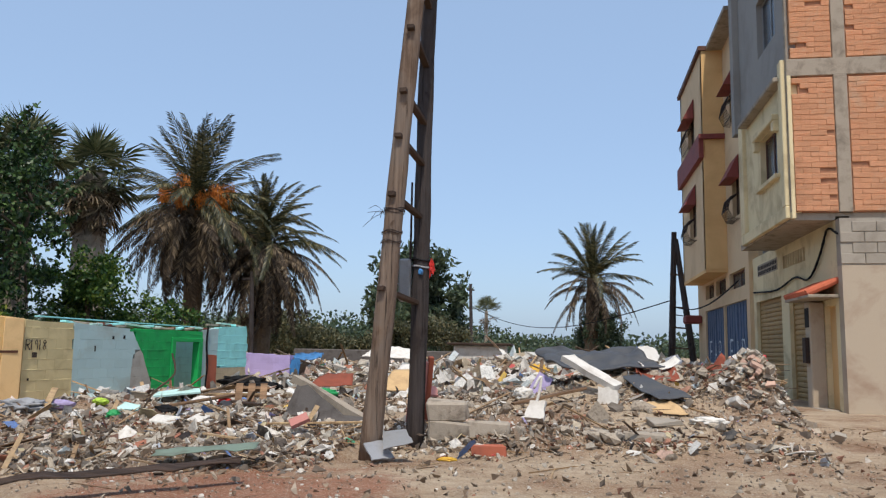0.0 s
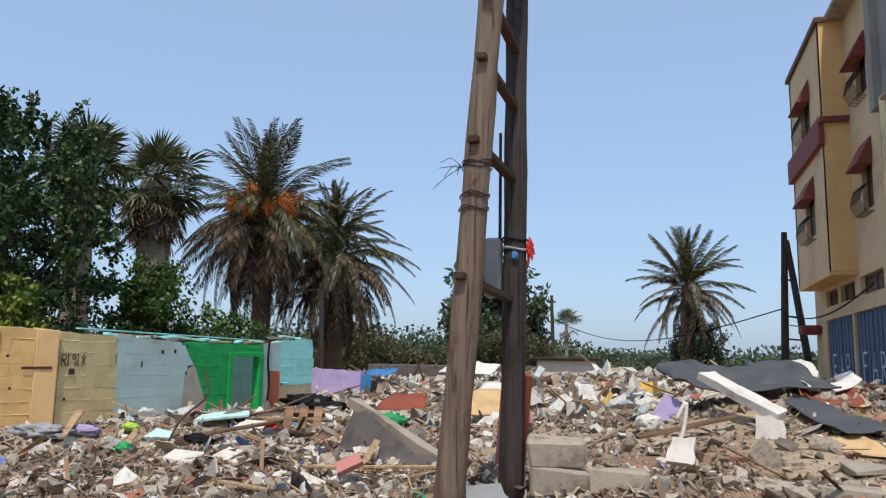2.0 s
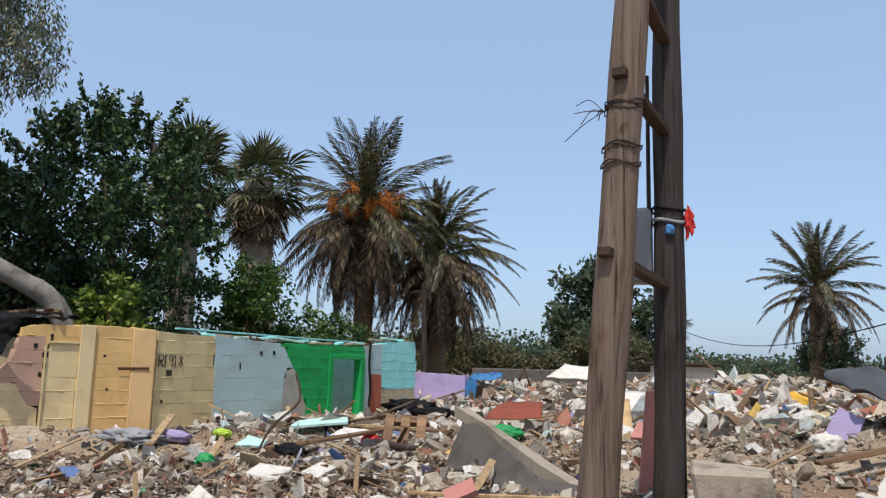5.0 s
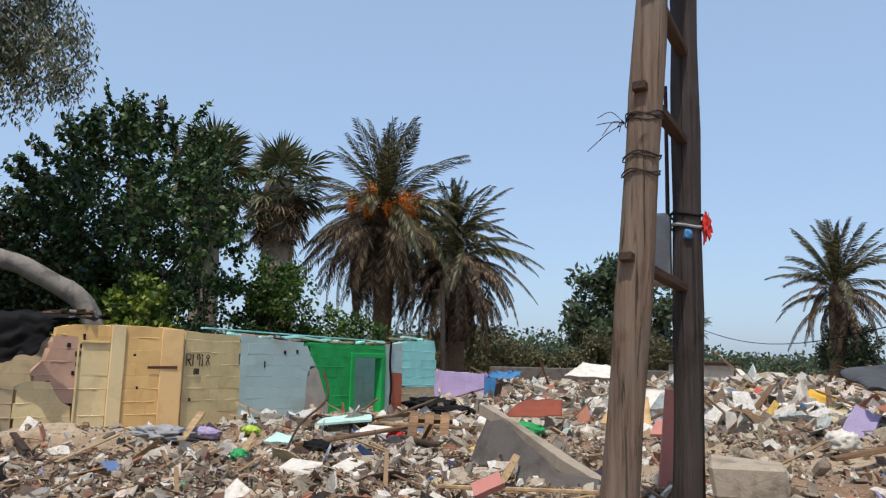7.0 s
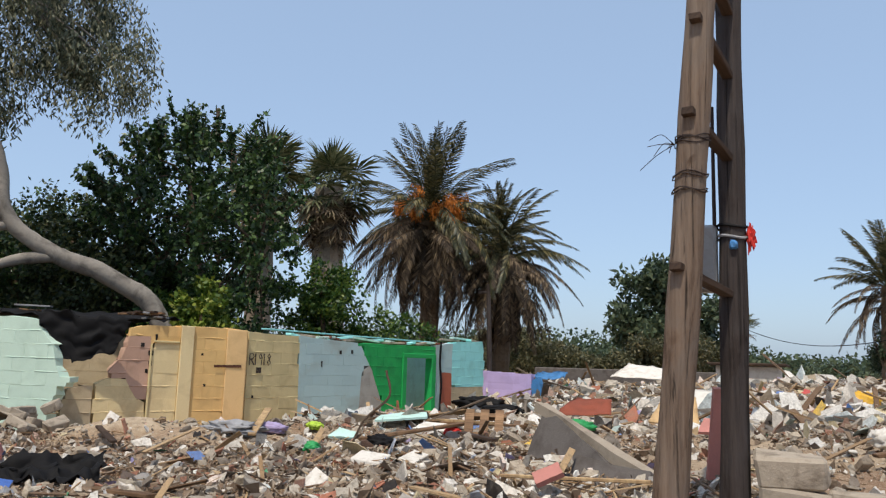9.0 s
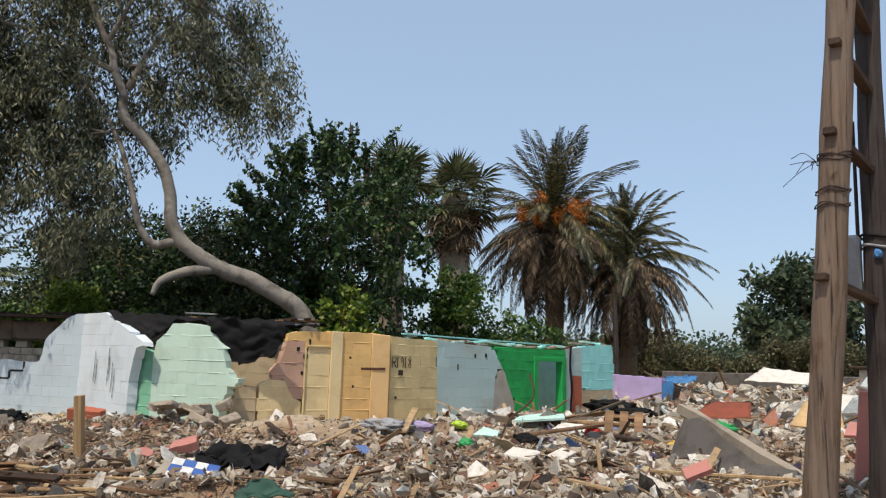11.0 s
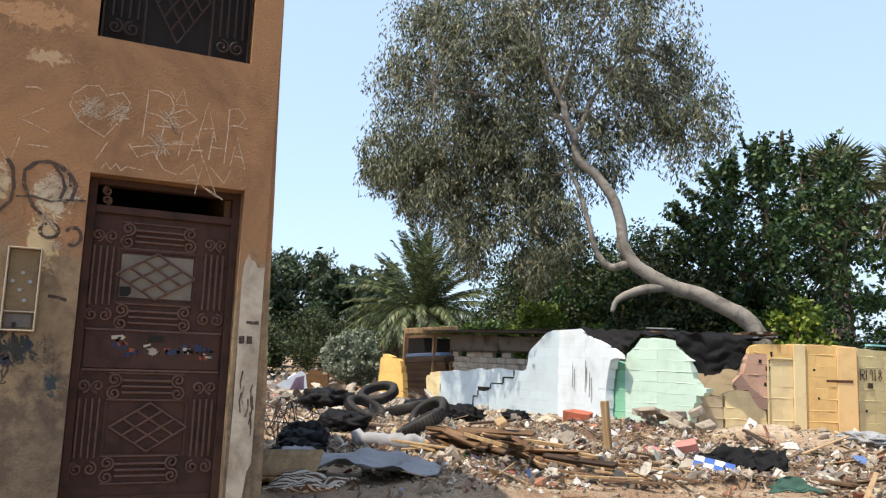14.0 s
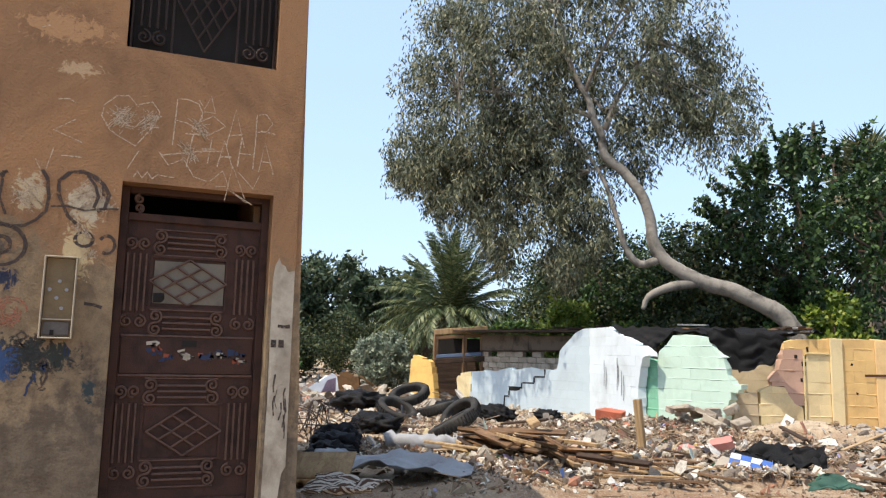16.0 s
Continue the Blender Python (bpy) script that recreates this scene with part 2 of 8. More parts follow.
M["lilacp"] = dirt_mat("lilac_fabric", srgb(168, 154, 190), srgb(130, 120, 140), scale=5)


# ---- building blocks of code ----
def thing(name, label, category, at=(0, 0, 0), group="", kind=""):
    e = new(name)
    e.empty_display_size = 0.1
    e.matrix_basis = Matrix.Translation(at) if not isinstance(at, Matrix) else at
    return tagged(e, label, category, group, kind)


def mesh_of(bm, name, mat, smooth=False):
    me = bpy.data.meshes.new(name)
    bm.to_mesh(me)
    bm.free()
    me.materials.append(mat)
    if smooth:
        me.polygons.foreach_set("use_smooth", [True] * len(me.polygons))
    return me


def part(name, bm, mat, parent=None, label="", smooth=False, at=None):
    ob = new(name, mesh_of(bm, name, mat, smooth))
    if at is not None:
        ob.matrix_basis = at
    ob.parent = parent
    return tagged(ob, label)


def piece(name, me, parent, m):
    ob = new(name, me)
    ob.matrix_basis = m
    ob.parent = parent
    return ob


def box(bm, x0, x1, y0, y1, z0, z1, m=None, rough=0.0):
    vs = [bm.verts.new((x, y, z)) for z in (z0, z1) for y in (y0, y1) for x in (x0, x1)]
    for f in ((0, 2, 3, 1), (4, 5, 7, 6), (0, 1, 5, 4), (2, 6, 7, 3), (0, 4, 6, 2), (1, 3, 7, 5)):
        bm.faces.new([vs[i] for i in f])
    for v in vs:
        if rough:
            v.co += Vector([random.uniform(-rough, rough) for _ in range(3)])
        if m is not None:
            v.co = m @ v.co
    return vs


def bevel(bm, w=0.01, seg=1):
    bmesh.ops.bevel(bm, geom=bm.edges[:], offset=w, segments=seg, affect='EDGES', clamp_overlap=True)
    return bm


def boxed(x0, x1, y0, y1, z0, z1, w=0.0, rough=0.0):
    bm = bmesh.new()
    box(bm, x0, x1, y0, y1, z0, z1, rough=rough)
    return bevel(bm, w) if w else bm


def tube(bm, pts, radii, sides=8, wob=0.0, cap=True):
    """A tapered tube along points."""
    pts = [Vector(p) for p in pts]
    if isinstance(radii, (int, float)):
        radii = [radii] * len(pts)
    rings = []
    side = None
    for i, p in enumerate(pts):
        d = (pts[min(i + 1, len(pts) - 1)] - pts[max(i - 1, 0)]).normalized()
        if side is None:
            side = d.orthogonal().normalized()
        side = (side - d * side.dot(d)).normalized()
        up = d.cross(side)
        rings.append([bm.verts.new(p + (side * math.cos(a) + up * math.sin(a)) * radii[i] * (1 + random.uniform(-wob, wob))) for a in [k * math.tau / sides for k in range(sides)]])
    for a, b in zip(rings, rings[1:]):
        for k in range(sides):
            bm.faces.new((a[k], a[(k + 1) % sides], b[(k + 1) % sides], b[k]))
    if cap:
        bm.faces.new(rings[0][::-1])
        bm.faces.new(rings[-1])
    return bm


def smooth_path(pts, n=6):
    """Catmull-Rom through points."""
    p = [Vector(q) for q in pts]
    p = [p[0] * 2 - p[1]] + p + [p[-1] * 2 - p[-2]]
    out = []
    for i in range(1, len(p) - 2):
        for k in range(n):
            t = k / n
            out.append(0.5 * ((2 * p[i]) + (p[i + 1] - p[i - 1]) * t + (2 * p[i - 1] - 5 * p[i] + 4 * p[i + 1] - p[i + 2]) * t * t + (3 * p[i] - p[i - 1] - 3 * p[i + 1] + p[i + 2]) * t ** 3))
    out.append(p[-2])
    return out


def mesh_np(name, verts, faces, mat, parent=None, label="", smooth=False):
    me = bpy.data.meshes.new(name)
    verts, faces = np.asarray(verts, np.float32), np.asarray(faces, np.int32)
    k = faces.shape[1]
    me.vertices.add(len(verts))
    me.vertices.foreach_set("co", verts.ravel())
    me.loops.add(faces.size)
    me.loops.foreach_set("vertex_index", faces.ravel())
    me.polygons.add(len(faces))
    me.polygons.foreach_set("loop_start", np.arange(0, faces.size, k, dtype=np.int32))
    me.polygons.foreach_set("use_smooth", np.full(len(faces), smooth))
    me.update(calc_edges=True)
    me.materials.append(mat)
    ob = new(name, me)
    ob.parent = parent
    return tagged(ob, label)


rng = np.random.default_rng(7)


def leaf_arrays(centres, way, length, width):
    """Diamond leaves at centres, pointing along way."""
    n = len(centres)
    way = way / np.linalg.norm(way, axis=1, keepdims=True)
    other = rng.normal(size=(n, 3))
    side = np.cross(way, other)
    side /= np.linalg.norm(side, axis=1, keepdims=True)
    ln = (length * rng.uniform(0.6, 1.3, n))[:, None]
    wd = (width * rng.uniform(0.7, 1.3, n))[:, None]
    v = np.stack([centres, centres + way * ln * 0.45 + side * wd * 0.5, centres + way * ln, centres + way * ln * 0.45 - side * wd * 0.5], 1)
    return v.reshape(-1, 3), np.arange(n * 4).reshape(-1, 4)


def clump_points(centres, radii, each, squash=(1, 1, 1), shell=0.6):
    out = []
    usual = float(np.mean(radii))
    for c, r in zip(centres, radii):
        count = max(5, int(each * (r / usual) ** 2.7))
        d = rng.normal(size=(count, 3))
        d /= np.linalg.norm(d, axis=1, keepdims=True)
        out.append(np.asarray(c) + d * (r * rng.uniform(0, 1, (count, 1)) ** shell) * np.asarray(squash))
    return np.concatenate(out)


def rise(a, b, v):
    t = np.clip((v - a) / (b - a), 0, 1)
    return t * t * (3 - 2 * t)


def fbm(x, y, seed=0, octaves=5, f=1.0):
    """Cheap smooth waves, the same for arrays and numbers."""
    r = np.random.default_rng(seed)
    h = 0.0
    amp = 1.0
    for _ in range(octaves):
        for _ in range(3):
            a, p = r.uniform(0, math.tau), r.uniform(0, math.tau)
            h = h + amp / 3 * np.sin(f * (np.cos(a) * x + np.sin(a) * y) + p + 1.3 * np.sin(f * 0.6 * (np.sin(a) * x - np.cos(a) * y)))
        f, amp = f * 2.1, amp * 0.5
    return h


MOUNDS = ((1.2, 12.6, 1.5, 1.3, 0.54), (2.5, 12.1, 0.48, 0.8, 0.52), (0.4, 15.5, 2.2, 2.0, 0.30), (2.6, 15.0, 1.3, 1.6, 0.35), (-3.6, 12.4, 1.4, 1.0, 0.16),
          (-7.6, 15.0, 1.6, 1.2, 0.20), (-9.2, 11.6, 1.6, 0.7, 0.30), (-11.3, 9.9, 1.6, 0.7, 0.22), (-5.4, 10.2, 1.2, 0.8, 0.14), (-14.5, 6.6, 2.0, 1.2, 0.25),
          (-7.4, 12.9, 1.2, 0.7, 0.18), (-2.6, 24, 4, 3, 0.2), (1, 27, 4, 4, 0.25))


def field(x, y):
    """How much of the ground is rubble, 0 to 1."""
    edge = 9.1 + 0.25 * np.sin(1.7 * x) + 0.15 * np.sin(4.1 * x + 1)
    front = np.where(x > -2.0, edge, np.where(x > -6.0, 7.5 + 0.3 * np.sin(2 * x), 4.2))
    f = rise(front - 0.25, front + 0.5, y)
    return f * rise(0.3, -0.35, x - 2.7 - 0.16 * (y - 10.5) + 0.12 * np.sin(2.3 * y))


def height(x, y):
    x, y = np.asarray(x, float), np.asarray(y, float)
    f = field(x, y)
    h = 0.02 + 0.031 * np.minimum(x + 1, 0) * rise(46, 0, -x)
    h = h - 0.2 * rise(40, 80, -x)
    h = h + f * (0.16 * rise(8, 11, y) * rise(-7, -2, x) + 0.06)
    h = h + 0.30 * rise(14, 34, y)
    for mx, my, sx, sy, a in MOUNDS:
        h = h + f * a * np.exp(-((x - mx) / sx) ** 2 - ((y - my) / sy) ** 2)
    h = h + f * 0.06 * fbm(x, y, 3, 4, 2.2) + 0.012 * fbm(x, y, 9, 4, 3.0)
    return h


def gz(x, y):
    return float(height(x, y))


# ---- ground ----
k = Mat("bare_dusty_ground", 0.95, 0, 0.15).world_co()
n1, n2, n3 = k.noise(0.55, 8, 0.62, warp=0.5), k.noise(7, 8, 0.7), k.noise(55, 6, 0.75)
c = k.ramp(n1, [(0.36, srgb(128, 96, 72)), (0.52, srgb(166, 144, 118)), (0.66, srgb(186, 168, 144))])
clay = k.node("ShaderNodeMapping")
clay.inputs["Location"].default_value = (2.35 / 1.5, -6.9 / 1.05, 0)
clay.inputs["Scale"].default_value = (1 / 1.5, 1 / 1.05, 0)
k.link(k.co, clay.inputs["Vector"])
far = k.t.nodes.new("ShaderNodeVectorMath")
far.operation = 'LENGTH'
k.link(clay.outputs[0], far.inputs[0])
ragged = k.t.nodes.new("ShaderNodeMath")
ragged.operation = 'MULTIPLY_ADD'
ragged.inputs[1].default_value = 2.2
k.link(k.noise(1.8, 7, 0.65), ragged.inputs[0])
k.link(far.outputs["Value"], ragged.inputs[2])
c = k.mix(k.band(ragged.outputs[0], 2.15, 1.75), c, k.mix(0.85, c, srgb(138, 84, 60)))     # tipped red clay
c = k.mix(k.band(n2, 0.42, 0.72), c, k.mix(0.6, c, srgb(104, 82, 64)))
c = k.mix(k.band(n3, 0.5, 0.75), c, srgb(196, 184, 166))
c = k.mix(k.band(n3, 0.42, 0.3), c, srgb(92, 76, 62))
k.base(c)
k.bump(k.mix(0.6, n3, n2), 0.9, 0.03)
M["ground"] = k.m


def spread(lo, hi, step, far, growth):
    mid = np.arange(lo, hi, step)
    out, s, v = [], step, hi
    while v < far:
        s *= growth
        v += s
        out.append(v)
    left, s, v = [], step, lo
    while v > -far:
        s *= growth
        v -= s
        left.append(v)
    return np.array(left[::-1] + list(mid) + out)


gx, gy = spread(-24, 6, 0.13, 2500, 1.25), spread(2, 34, 0.13, 2500, 1.25)
GX, GY = np.meshgrid(gx, gy)
GZ = height(GX, GY)
nx, ny = len(gx), len(gy)
idx = np.arange(nx * ny).reshape(ny, nx)
quads = np.stack([idx[:-1, :-1], idx[:-1, 1:], idx[1:, 1:], idx[1:, :-1]], -1).reshape(-1, 4)
ground = mesh_np("ground", np.stack([GX, GY, GZ], -1).reshape(-1, 3), quads, M["ground"], smooth=True)
tagged(ground, "dusty brown earth strewn with demolition debris", "ground", kind="structure")


# ---- ruined block walls of the demolished row ----
BL, BH, BT = 0.42, 0.2, 0.17


def lip_on(bm, x0, x1):
    """Mortar squeezed out of the bed joint, along the lower front edge."""
    n = 8
    top, mid, low = [], [], []
    for i in range(n):
        x = x0 + (x1 - x0) * i / (n - 1)
        d = random.choice((0.0, 0.0, 0.003, 0.006, 0.01))
        top.append(bm.verts.new((x, -BT / 2 + 0.002, 0.008 + random.uniform(0, 0.009))))
        mid.append(bm.verts.new((x, -BT / 2 - d, random.uniform(-0.004, 0.004))))
        low.append(bm.verts.new((x, -BT / 2 + 0.002, -0.008 - random.uniform(0, 0.005))))
    for a, b in ((top, mid), (mid, low)):
        for i in range(n - 1):
            bm.faces.new((a[i], b[i], b[i + 1], a[i + 1]))


def cut(poly, axis, value, keep_less):
    out = []
    for a, b in zip(poly, poly[1:] + poly[:1]):
        ia, ib = (a[axis] < value) == keep_less, (b[axis] < value) == keep_less
        if ia:
            out.append(a)
        if ia != ib:
            u = (value - a[axis]) / (b[axis] - a[axis])
            out.append((a[0] + (b[0] - a[0]) * u, a[1] + (b[1] - a[1]) * u))
    return out


def area(poly):
    return abs(sum(a[0] * b[1] - b[0] * a[1] for a, b in zip(poly, poly[1:] + poly[:1]))) / 2


BLOCKS = {}


def block_wall(name, label, p, q, panels, base=-0.9):
    """A wall of single blocks along the plan line p to q. panels: (paint, whether mortar is squeezed out, outline in length and height).
    Blocks at a broken edge are cut to the outline."""
    ang = math.atan2(q[1] - p[1], q[0] - p[0])
    w = thing(name, label, "wall", pose(p[0], p[1], 0, rz=math.degrees(ang)), kind="structure")
    for paint, lip, outline in panels:
        s0, s1 = min(s for s, _ in outline), max(s for s, _ in outline)
        z1 = max(z for _, z in outline)
        for row in range(int((z1 - base) / BH) + 1):
            z = base + row * BH
            s = math.floor(s0 / BL) * BL - (BL / 2 if row % 2 else 0)
            while s < s1:
                got = outline
                for axis, value, less in ((0, s, False), (0, s + BL, True), (1, z, False), (1, z + BH, True)):
                    got = cut(got, axis, value, less) if got else got
                share = area(got) / (BL * BH) if len(got) > 2 else 0
                at = pose(s + BL / 2, random.uniform(-0.002, 0.002) * (1 if lip else 0.4), z, 0, random.uniform(-0.15, 0.15), random.uniform(-0.15, 0.15))
                if share > 0.985:
                    key = (paint, lip, random.randrange(4))
                    if key not in BLOCKS:
                        bm = boxed(-BL / 2 + 0.0005, BL / 2 - 0.0005, -BT / 2, BT / 2, 0.001, BH - 0.001, 0.0028 if lip else 0.0012)
                        if lip and key[2] < 3:
                            lip_on(bm, -BL / 2, BL / 2 if key[2] else 0.05)
                        BLOCKS[key] = mesh_of(bm, "block", M[paint])
                    piece("block", BLOCKS[key], w, at)
                elif share > 0.12:
                    bm = bmesh.new()
                    vs = []
                    for a, b in got:
                        edge = min(abs(a - s), abs(a - s - BL), abs(b - z), abs(b - z - BH)) < 1e-6
                        j = 0.0 if edge else 0.02
                        vs.append((a - s - BL / 2 + random.uniform(-j, j), b - z + random.uniform(-j, j)))
                    f = [bm.verts.new((a, -BT / 2 + random.uniform(0, 0.006), b)) for a, b in vs]
                    r = [bm.verts.new((a + random.uniform(-0.03, 0.03), BT / 2, b + random.uniform(-0.02, 0.02))) for a, b in vs]
                    bm.faces.new(f)
                    bm.faces.new(r[::-1])
                    for i in range(len(vs)):
                        k2 = (i + 1) % len(vs)
                        bm.faces.new((f[i], r[i], r[k2], f[k2]))
                    bmesh.ops.recalc_face_normals(bm, faces=bm.faces[:])
                    lo = [a for a, b in vs if b < 0.03]
                    if lip and len(lo) > 1 and random.random() < 0.6:
                        lip_on(bm, min(lo), max(lo))
                    piece("block", mesh_of(bm, "block", M[paint]), w, at)
                s += BL
    return w


P_Y, P_A, P_R, P_I = (-22.0, 9.1), (-19.3, 10.0), (-15.15, 11.5), (-12.7, 11.05)
P_M0, P_M1, P_K, P_C, P_E = (-12.6, 11.3), (-10.9, 11.65), (-11.0, 12.25), (-10.15, 14.3), (-9.05, 22.0)
G0 = -0.9
block_wall("wall_yellow", "broken ochre yellow block wall stub", P_Y, P_A, [("yellow", False, [(0.0, G0), (0.1, -0.62), (0.6, -0.25), (0.85, 0.0), (0.93, 0.5), (0.97, 1.0), (1.15, 1.02), (1.6, 0.92), (1.8, 0.85), (1.93, 0.54), (2.02, -0.1), (2.08, -0.36), (2.0, -0.75), (2.0, G0)])])
block_wall("wall_pale_blue", "pale blue painted block wall with a broken top edge", P_A, P_R, [
    ("cream_blk", False, [(-0.02, G0), (0.12, 0.0), (0.06, 0.4), (0.14, 0.56), (0.62, 0.62), (0.58, 0.2), (0.62, G0)]),
    ("paleblue", False, [(0.62, G0), (0.58, 0.2), (0.62, 0.62), (1.0, 0.66), (1.5, 0.66), (1.94, 0.76), (2.1, 0.7), (2.68, 0.8), (3.1, 0.72), (3.47, 0.76), (3.53, 1.18), (3.62, 1.27), (3.82, 1.45), (4.0, 1.6), (4.2, 1.69), (4.42, 1.72), (4.42, G0)])])
block_wall("wall_white", "whitewashed block wall with dark drips and a sloping broken top", P_R, P_I, [
    ("white", False, [(0.0, G0), (0.0, 1.73), (1.1, 1.69), (1.4, 1.6), (1.67, 1.52), (2.32, 1.34), (2.87, 1.18), (2.88, 1.11), (2.62, 1.08), (2.51, 0.84), (2.4, 0.46), (2.41, 0.13), (2.4, G0)])])
block_wall("wall_mint", "mint green painted block wall broken along one side", P_M0, P_M1, [
    ("mintdark", True, [(-0.34, G0), (-0.3, 1.06), (0.06, 1.03), (0.1, G0)]),
    ("mint", True, [(0.1, G0), (0.06, 1.03), (0.13, 1.19), (0.28, 1.32), (0.44, 1.48), (0.53, 1.52), (1.27, 1.46), (1.32, 1.3), (1.47, 1.15), (1.56, 1.08), (1.62, 0.81), (1.71, 0.65), (1.98, 0.62), (1.87, 0.54), (1.77, 0.45), (1.66, 0.36), (1.56, 0.17), (1.5, G0)])])
block_wall("wall_orange", "pink, cream and orange painted block wall with pilasters", P_K, P_C, [
    ("rawtan", True, [(-0.55, G0), (-0.46, 0.3), (-0.39, 0.44), (-0.2, 0.5), (-0.06, 0.58), (-0.04, 0.02), (-0.04, G0)]),
    ("cream_blk", True, [(-0.04, G0), (-0.04, 0.02), (-0.02, 0.52), (0.11, 0.61), (0.43, 0.62), (0.49, 0.49), (0.6, 0.32), (0.74, 0.25), (0.76, -0.03), (0.76, G0)]),
    ("pinkwall", True, [(0.43, 0.62), (0.11, 0.61), (0.2, 0.77), (0.31, 0.92), (0.4, 1.1), (0.44, 1.27), (0.78, 1.27), (0.78, G0), (0.76, G0), (0.76, -0.03), (0.74, 0.25), (0.6, 0.32), (0.49, 0.49)]),
    ("orange", True, [(0.44, 1.27), (0.46, 1.41), (0.68, 1.45), (1.25, 1.47), (1.25, 1.2), (0.85, 1.2), (0.78, 1.13), (0.78, 1.27)]),
    ("cream_blk", True, [(0.78, G0), (0.78, 1.13), (0.85, 1.2), (1.25, 1.2), (1.25, G0)]),
    ("orange", True, [(1.25, G0), (1.25, 1.47), (2.06, 1.48), (2.06, G0)]),
    ("paleorange", True, [(2.06, G0), (2.06, 1.48), (2.45, 1.46), (2.45, G0)])])
block_wall("wall_olive", "olive, grey-blue and green painted block wall with a doorway", P_C, P_E, [
    ("olive", True, [(0.27, G0), (0.27, 1.43), (1.5, 1.42), (1.56, G0)]),
    ("greyblue", False, [(1.56, G0), (1.5, 1.42), (3.22, 1.36), (3.45, 1.02), (3.55, 0.9), (3.3, 0.78), (3.2, G0)]),
    ("rawgrey", False, [(3.2, G0), (3.3, 0.78), (3.55, 0.9), (3.62, 0.8), (3.97, 0.15), (3.97, G0)]),
    ("green", True, [(3.22, 1.36), (5.88, 1.38), (5.88, 1.18), (4.7, 1.16), (4.66, G0), (3.97, G0), (3.97, 0.15), (3.62, 0.8), (3.45, 1.02)])])
block_wall("wall_cyan", "bright cyan and terracotta painted block wall end", P_C, P_E, [
    ("greyblue", False, [(5.9, G0), (5.9, 1.42), (6.57, 1.48), (6.57, 0.79), (6.1, 0.79), (6.1, G0)]),
    ("redblk", False, [(6.1, G0), (6.1, 0.79), (6.57, 0.79), (6.57, G0)]),
    ("cyan", True, [(6.57, 0.45), (6.57, 1.52), (7.93, 1.57), (8.05, 1.1), (8.0, 0.45)]),
    ("rawtan", True, [(6.57, G0), (6.57, 0.45), (8.0, 0.45), (8.0, G0)])])
wdir = Vector((P_E[0] - P_C[0], P_E[1] - P_C[1], 0)).normalized()
wnrm = Vector((-wdir.y, wdir.x, 0))


def row_at(s, d=0.0):
    """Plan point at length s along the olive wall, d behind it."""
    v = Vector((P_C[0], P_C[1], 0)) + wdir * s + wnrm * d
    return (v.x, v.y)


block_wall("wall_room", "grey-teal inner wall of a roofless room", row_at(2.6, 1.1), row_at(9, 1.1), [("tealgrey", False, [(0, G0), (0, 1.2), (1.6, 1.28), (2.6, 1.22), (6.6, 1.25), (6.6, G0)])])
block_wall("wall_lilac", "low lilac painted wall remnant", (-10.9, 25.35), (-8.65, 25.0), [("purple", False, [(0, -0.3), (0, 0.84), (1.2, 0.8), (2.28, 0.77), (2.28, -0.3)]), ("bluep", False, [(2.28, -0.3), (2.28, 0.6), (2.5, 0.7), (2.6, 0.3), (2.6, -0.3)])])
block_wall("wall_far_white", "broken white wall with a pink edge beyond the yard", (-24.4, 6.0), (-23.9, 8.2), [("white", False, [(-1.5, -0.9), (-1.5, -0.5), (0.3, -0.4), (0.82, -0.25), (1.37, 0.1), (1.85, 0.4), (2.0, 0.3), (2.14, -0.6), (2.1, -0.9)]), ("pinkwall", False, [(-1.5, -0.5), (-1.5, -0.25), (0.3, -0.15), (0.82, -0.1), (1.3, 0.14), (1.37, 0.1), (0.82, -0.25), (0.3, -0.4)])], -0.9)
block_wall("wall_far_teal", "broken teal and ochre wall beyond the yard", (-23.95, 8.3), (-23.3, 10.1), [("tealblk", False, [(0, -0.9), (0.0, -0.5), (0.06, -0.28), (0.44, -0.1), (0.62, -0.25), (0.81, -0.5), (0.85, -0.9)]), ("yellow", False, [(0.85, -0.9), (0.84, -0.6), (1.2, -0.5), (1.6, -0.4), (2.05, -0.3), (2.05, -0.9)])], -0.9)
block_wall("wall_far_arch", "curved dark ochre wall fragment", (-24.3, 8.15), (-23.8, 9.0), [("soot2", False, [(-0.1, -0.6), (-0.12, 0.3), (0.1, 0.46), (0.35, 0.4), (0.6, 0.3), (0.66, 0.05), (0.6, -0.6)])], -0.9)


# ---- poles ----
def pole(name, label, foot, head, r0, r1, mat):
    t = thing(name, label, "utility pole", foot)
    f, h = Vector(foot), Vector(head)
    n = 26
    pts, rad = [], []
    for i in range(n + 1):
        u = i / n
        p = (h - f) * u + Vector((math.sin(u * 9) * 0.008, math.cos(u * 7) * 0.008, 0))
        pts.append(p)
        rad.append(r0 + (r1 - r0) * u + 0.004 * math.sin(u * 40))
    bm = bmesh.new()
    tube(bm, pts, rad, 14, 0.035)
    part("shaft", bm, mat, t, smooth=True)
    return t


def at_pole(z, foot, head):
    u = (z - foot[2]) / (head[2] - foot[2])
    return Vector(foot) + (Vector(head) - Vector(foot)) * u


P1, H1 = (-1.72, 8.5, -0.05), (-1.14, 8.46, 7.2)
P2, H2 = (-1.44, 9.24, -0.05), (-1.345, 9.24, 7.2)
pole_1 = pole("wooden_pole", "weathered grey-brown wooden utility pole leaning towards its neighbour", P1, H1, 0.098, 0.075, M["pole1"])
pole_2 = pole("tarred_pole", "dark tarred wooden utility pole standing upright", P2, H2, 0.09, 0.075, M["pole2"])


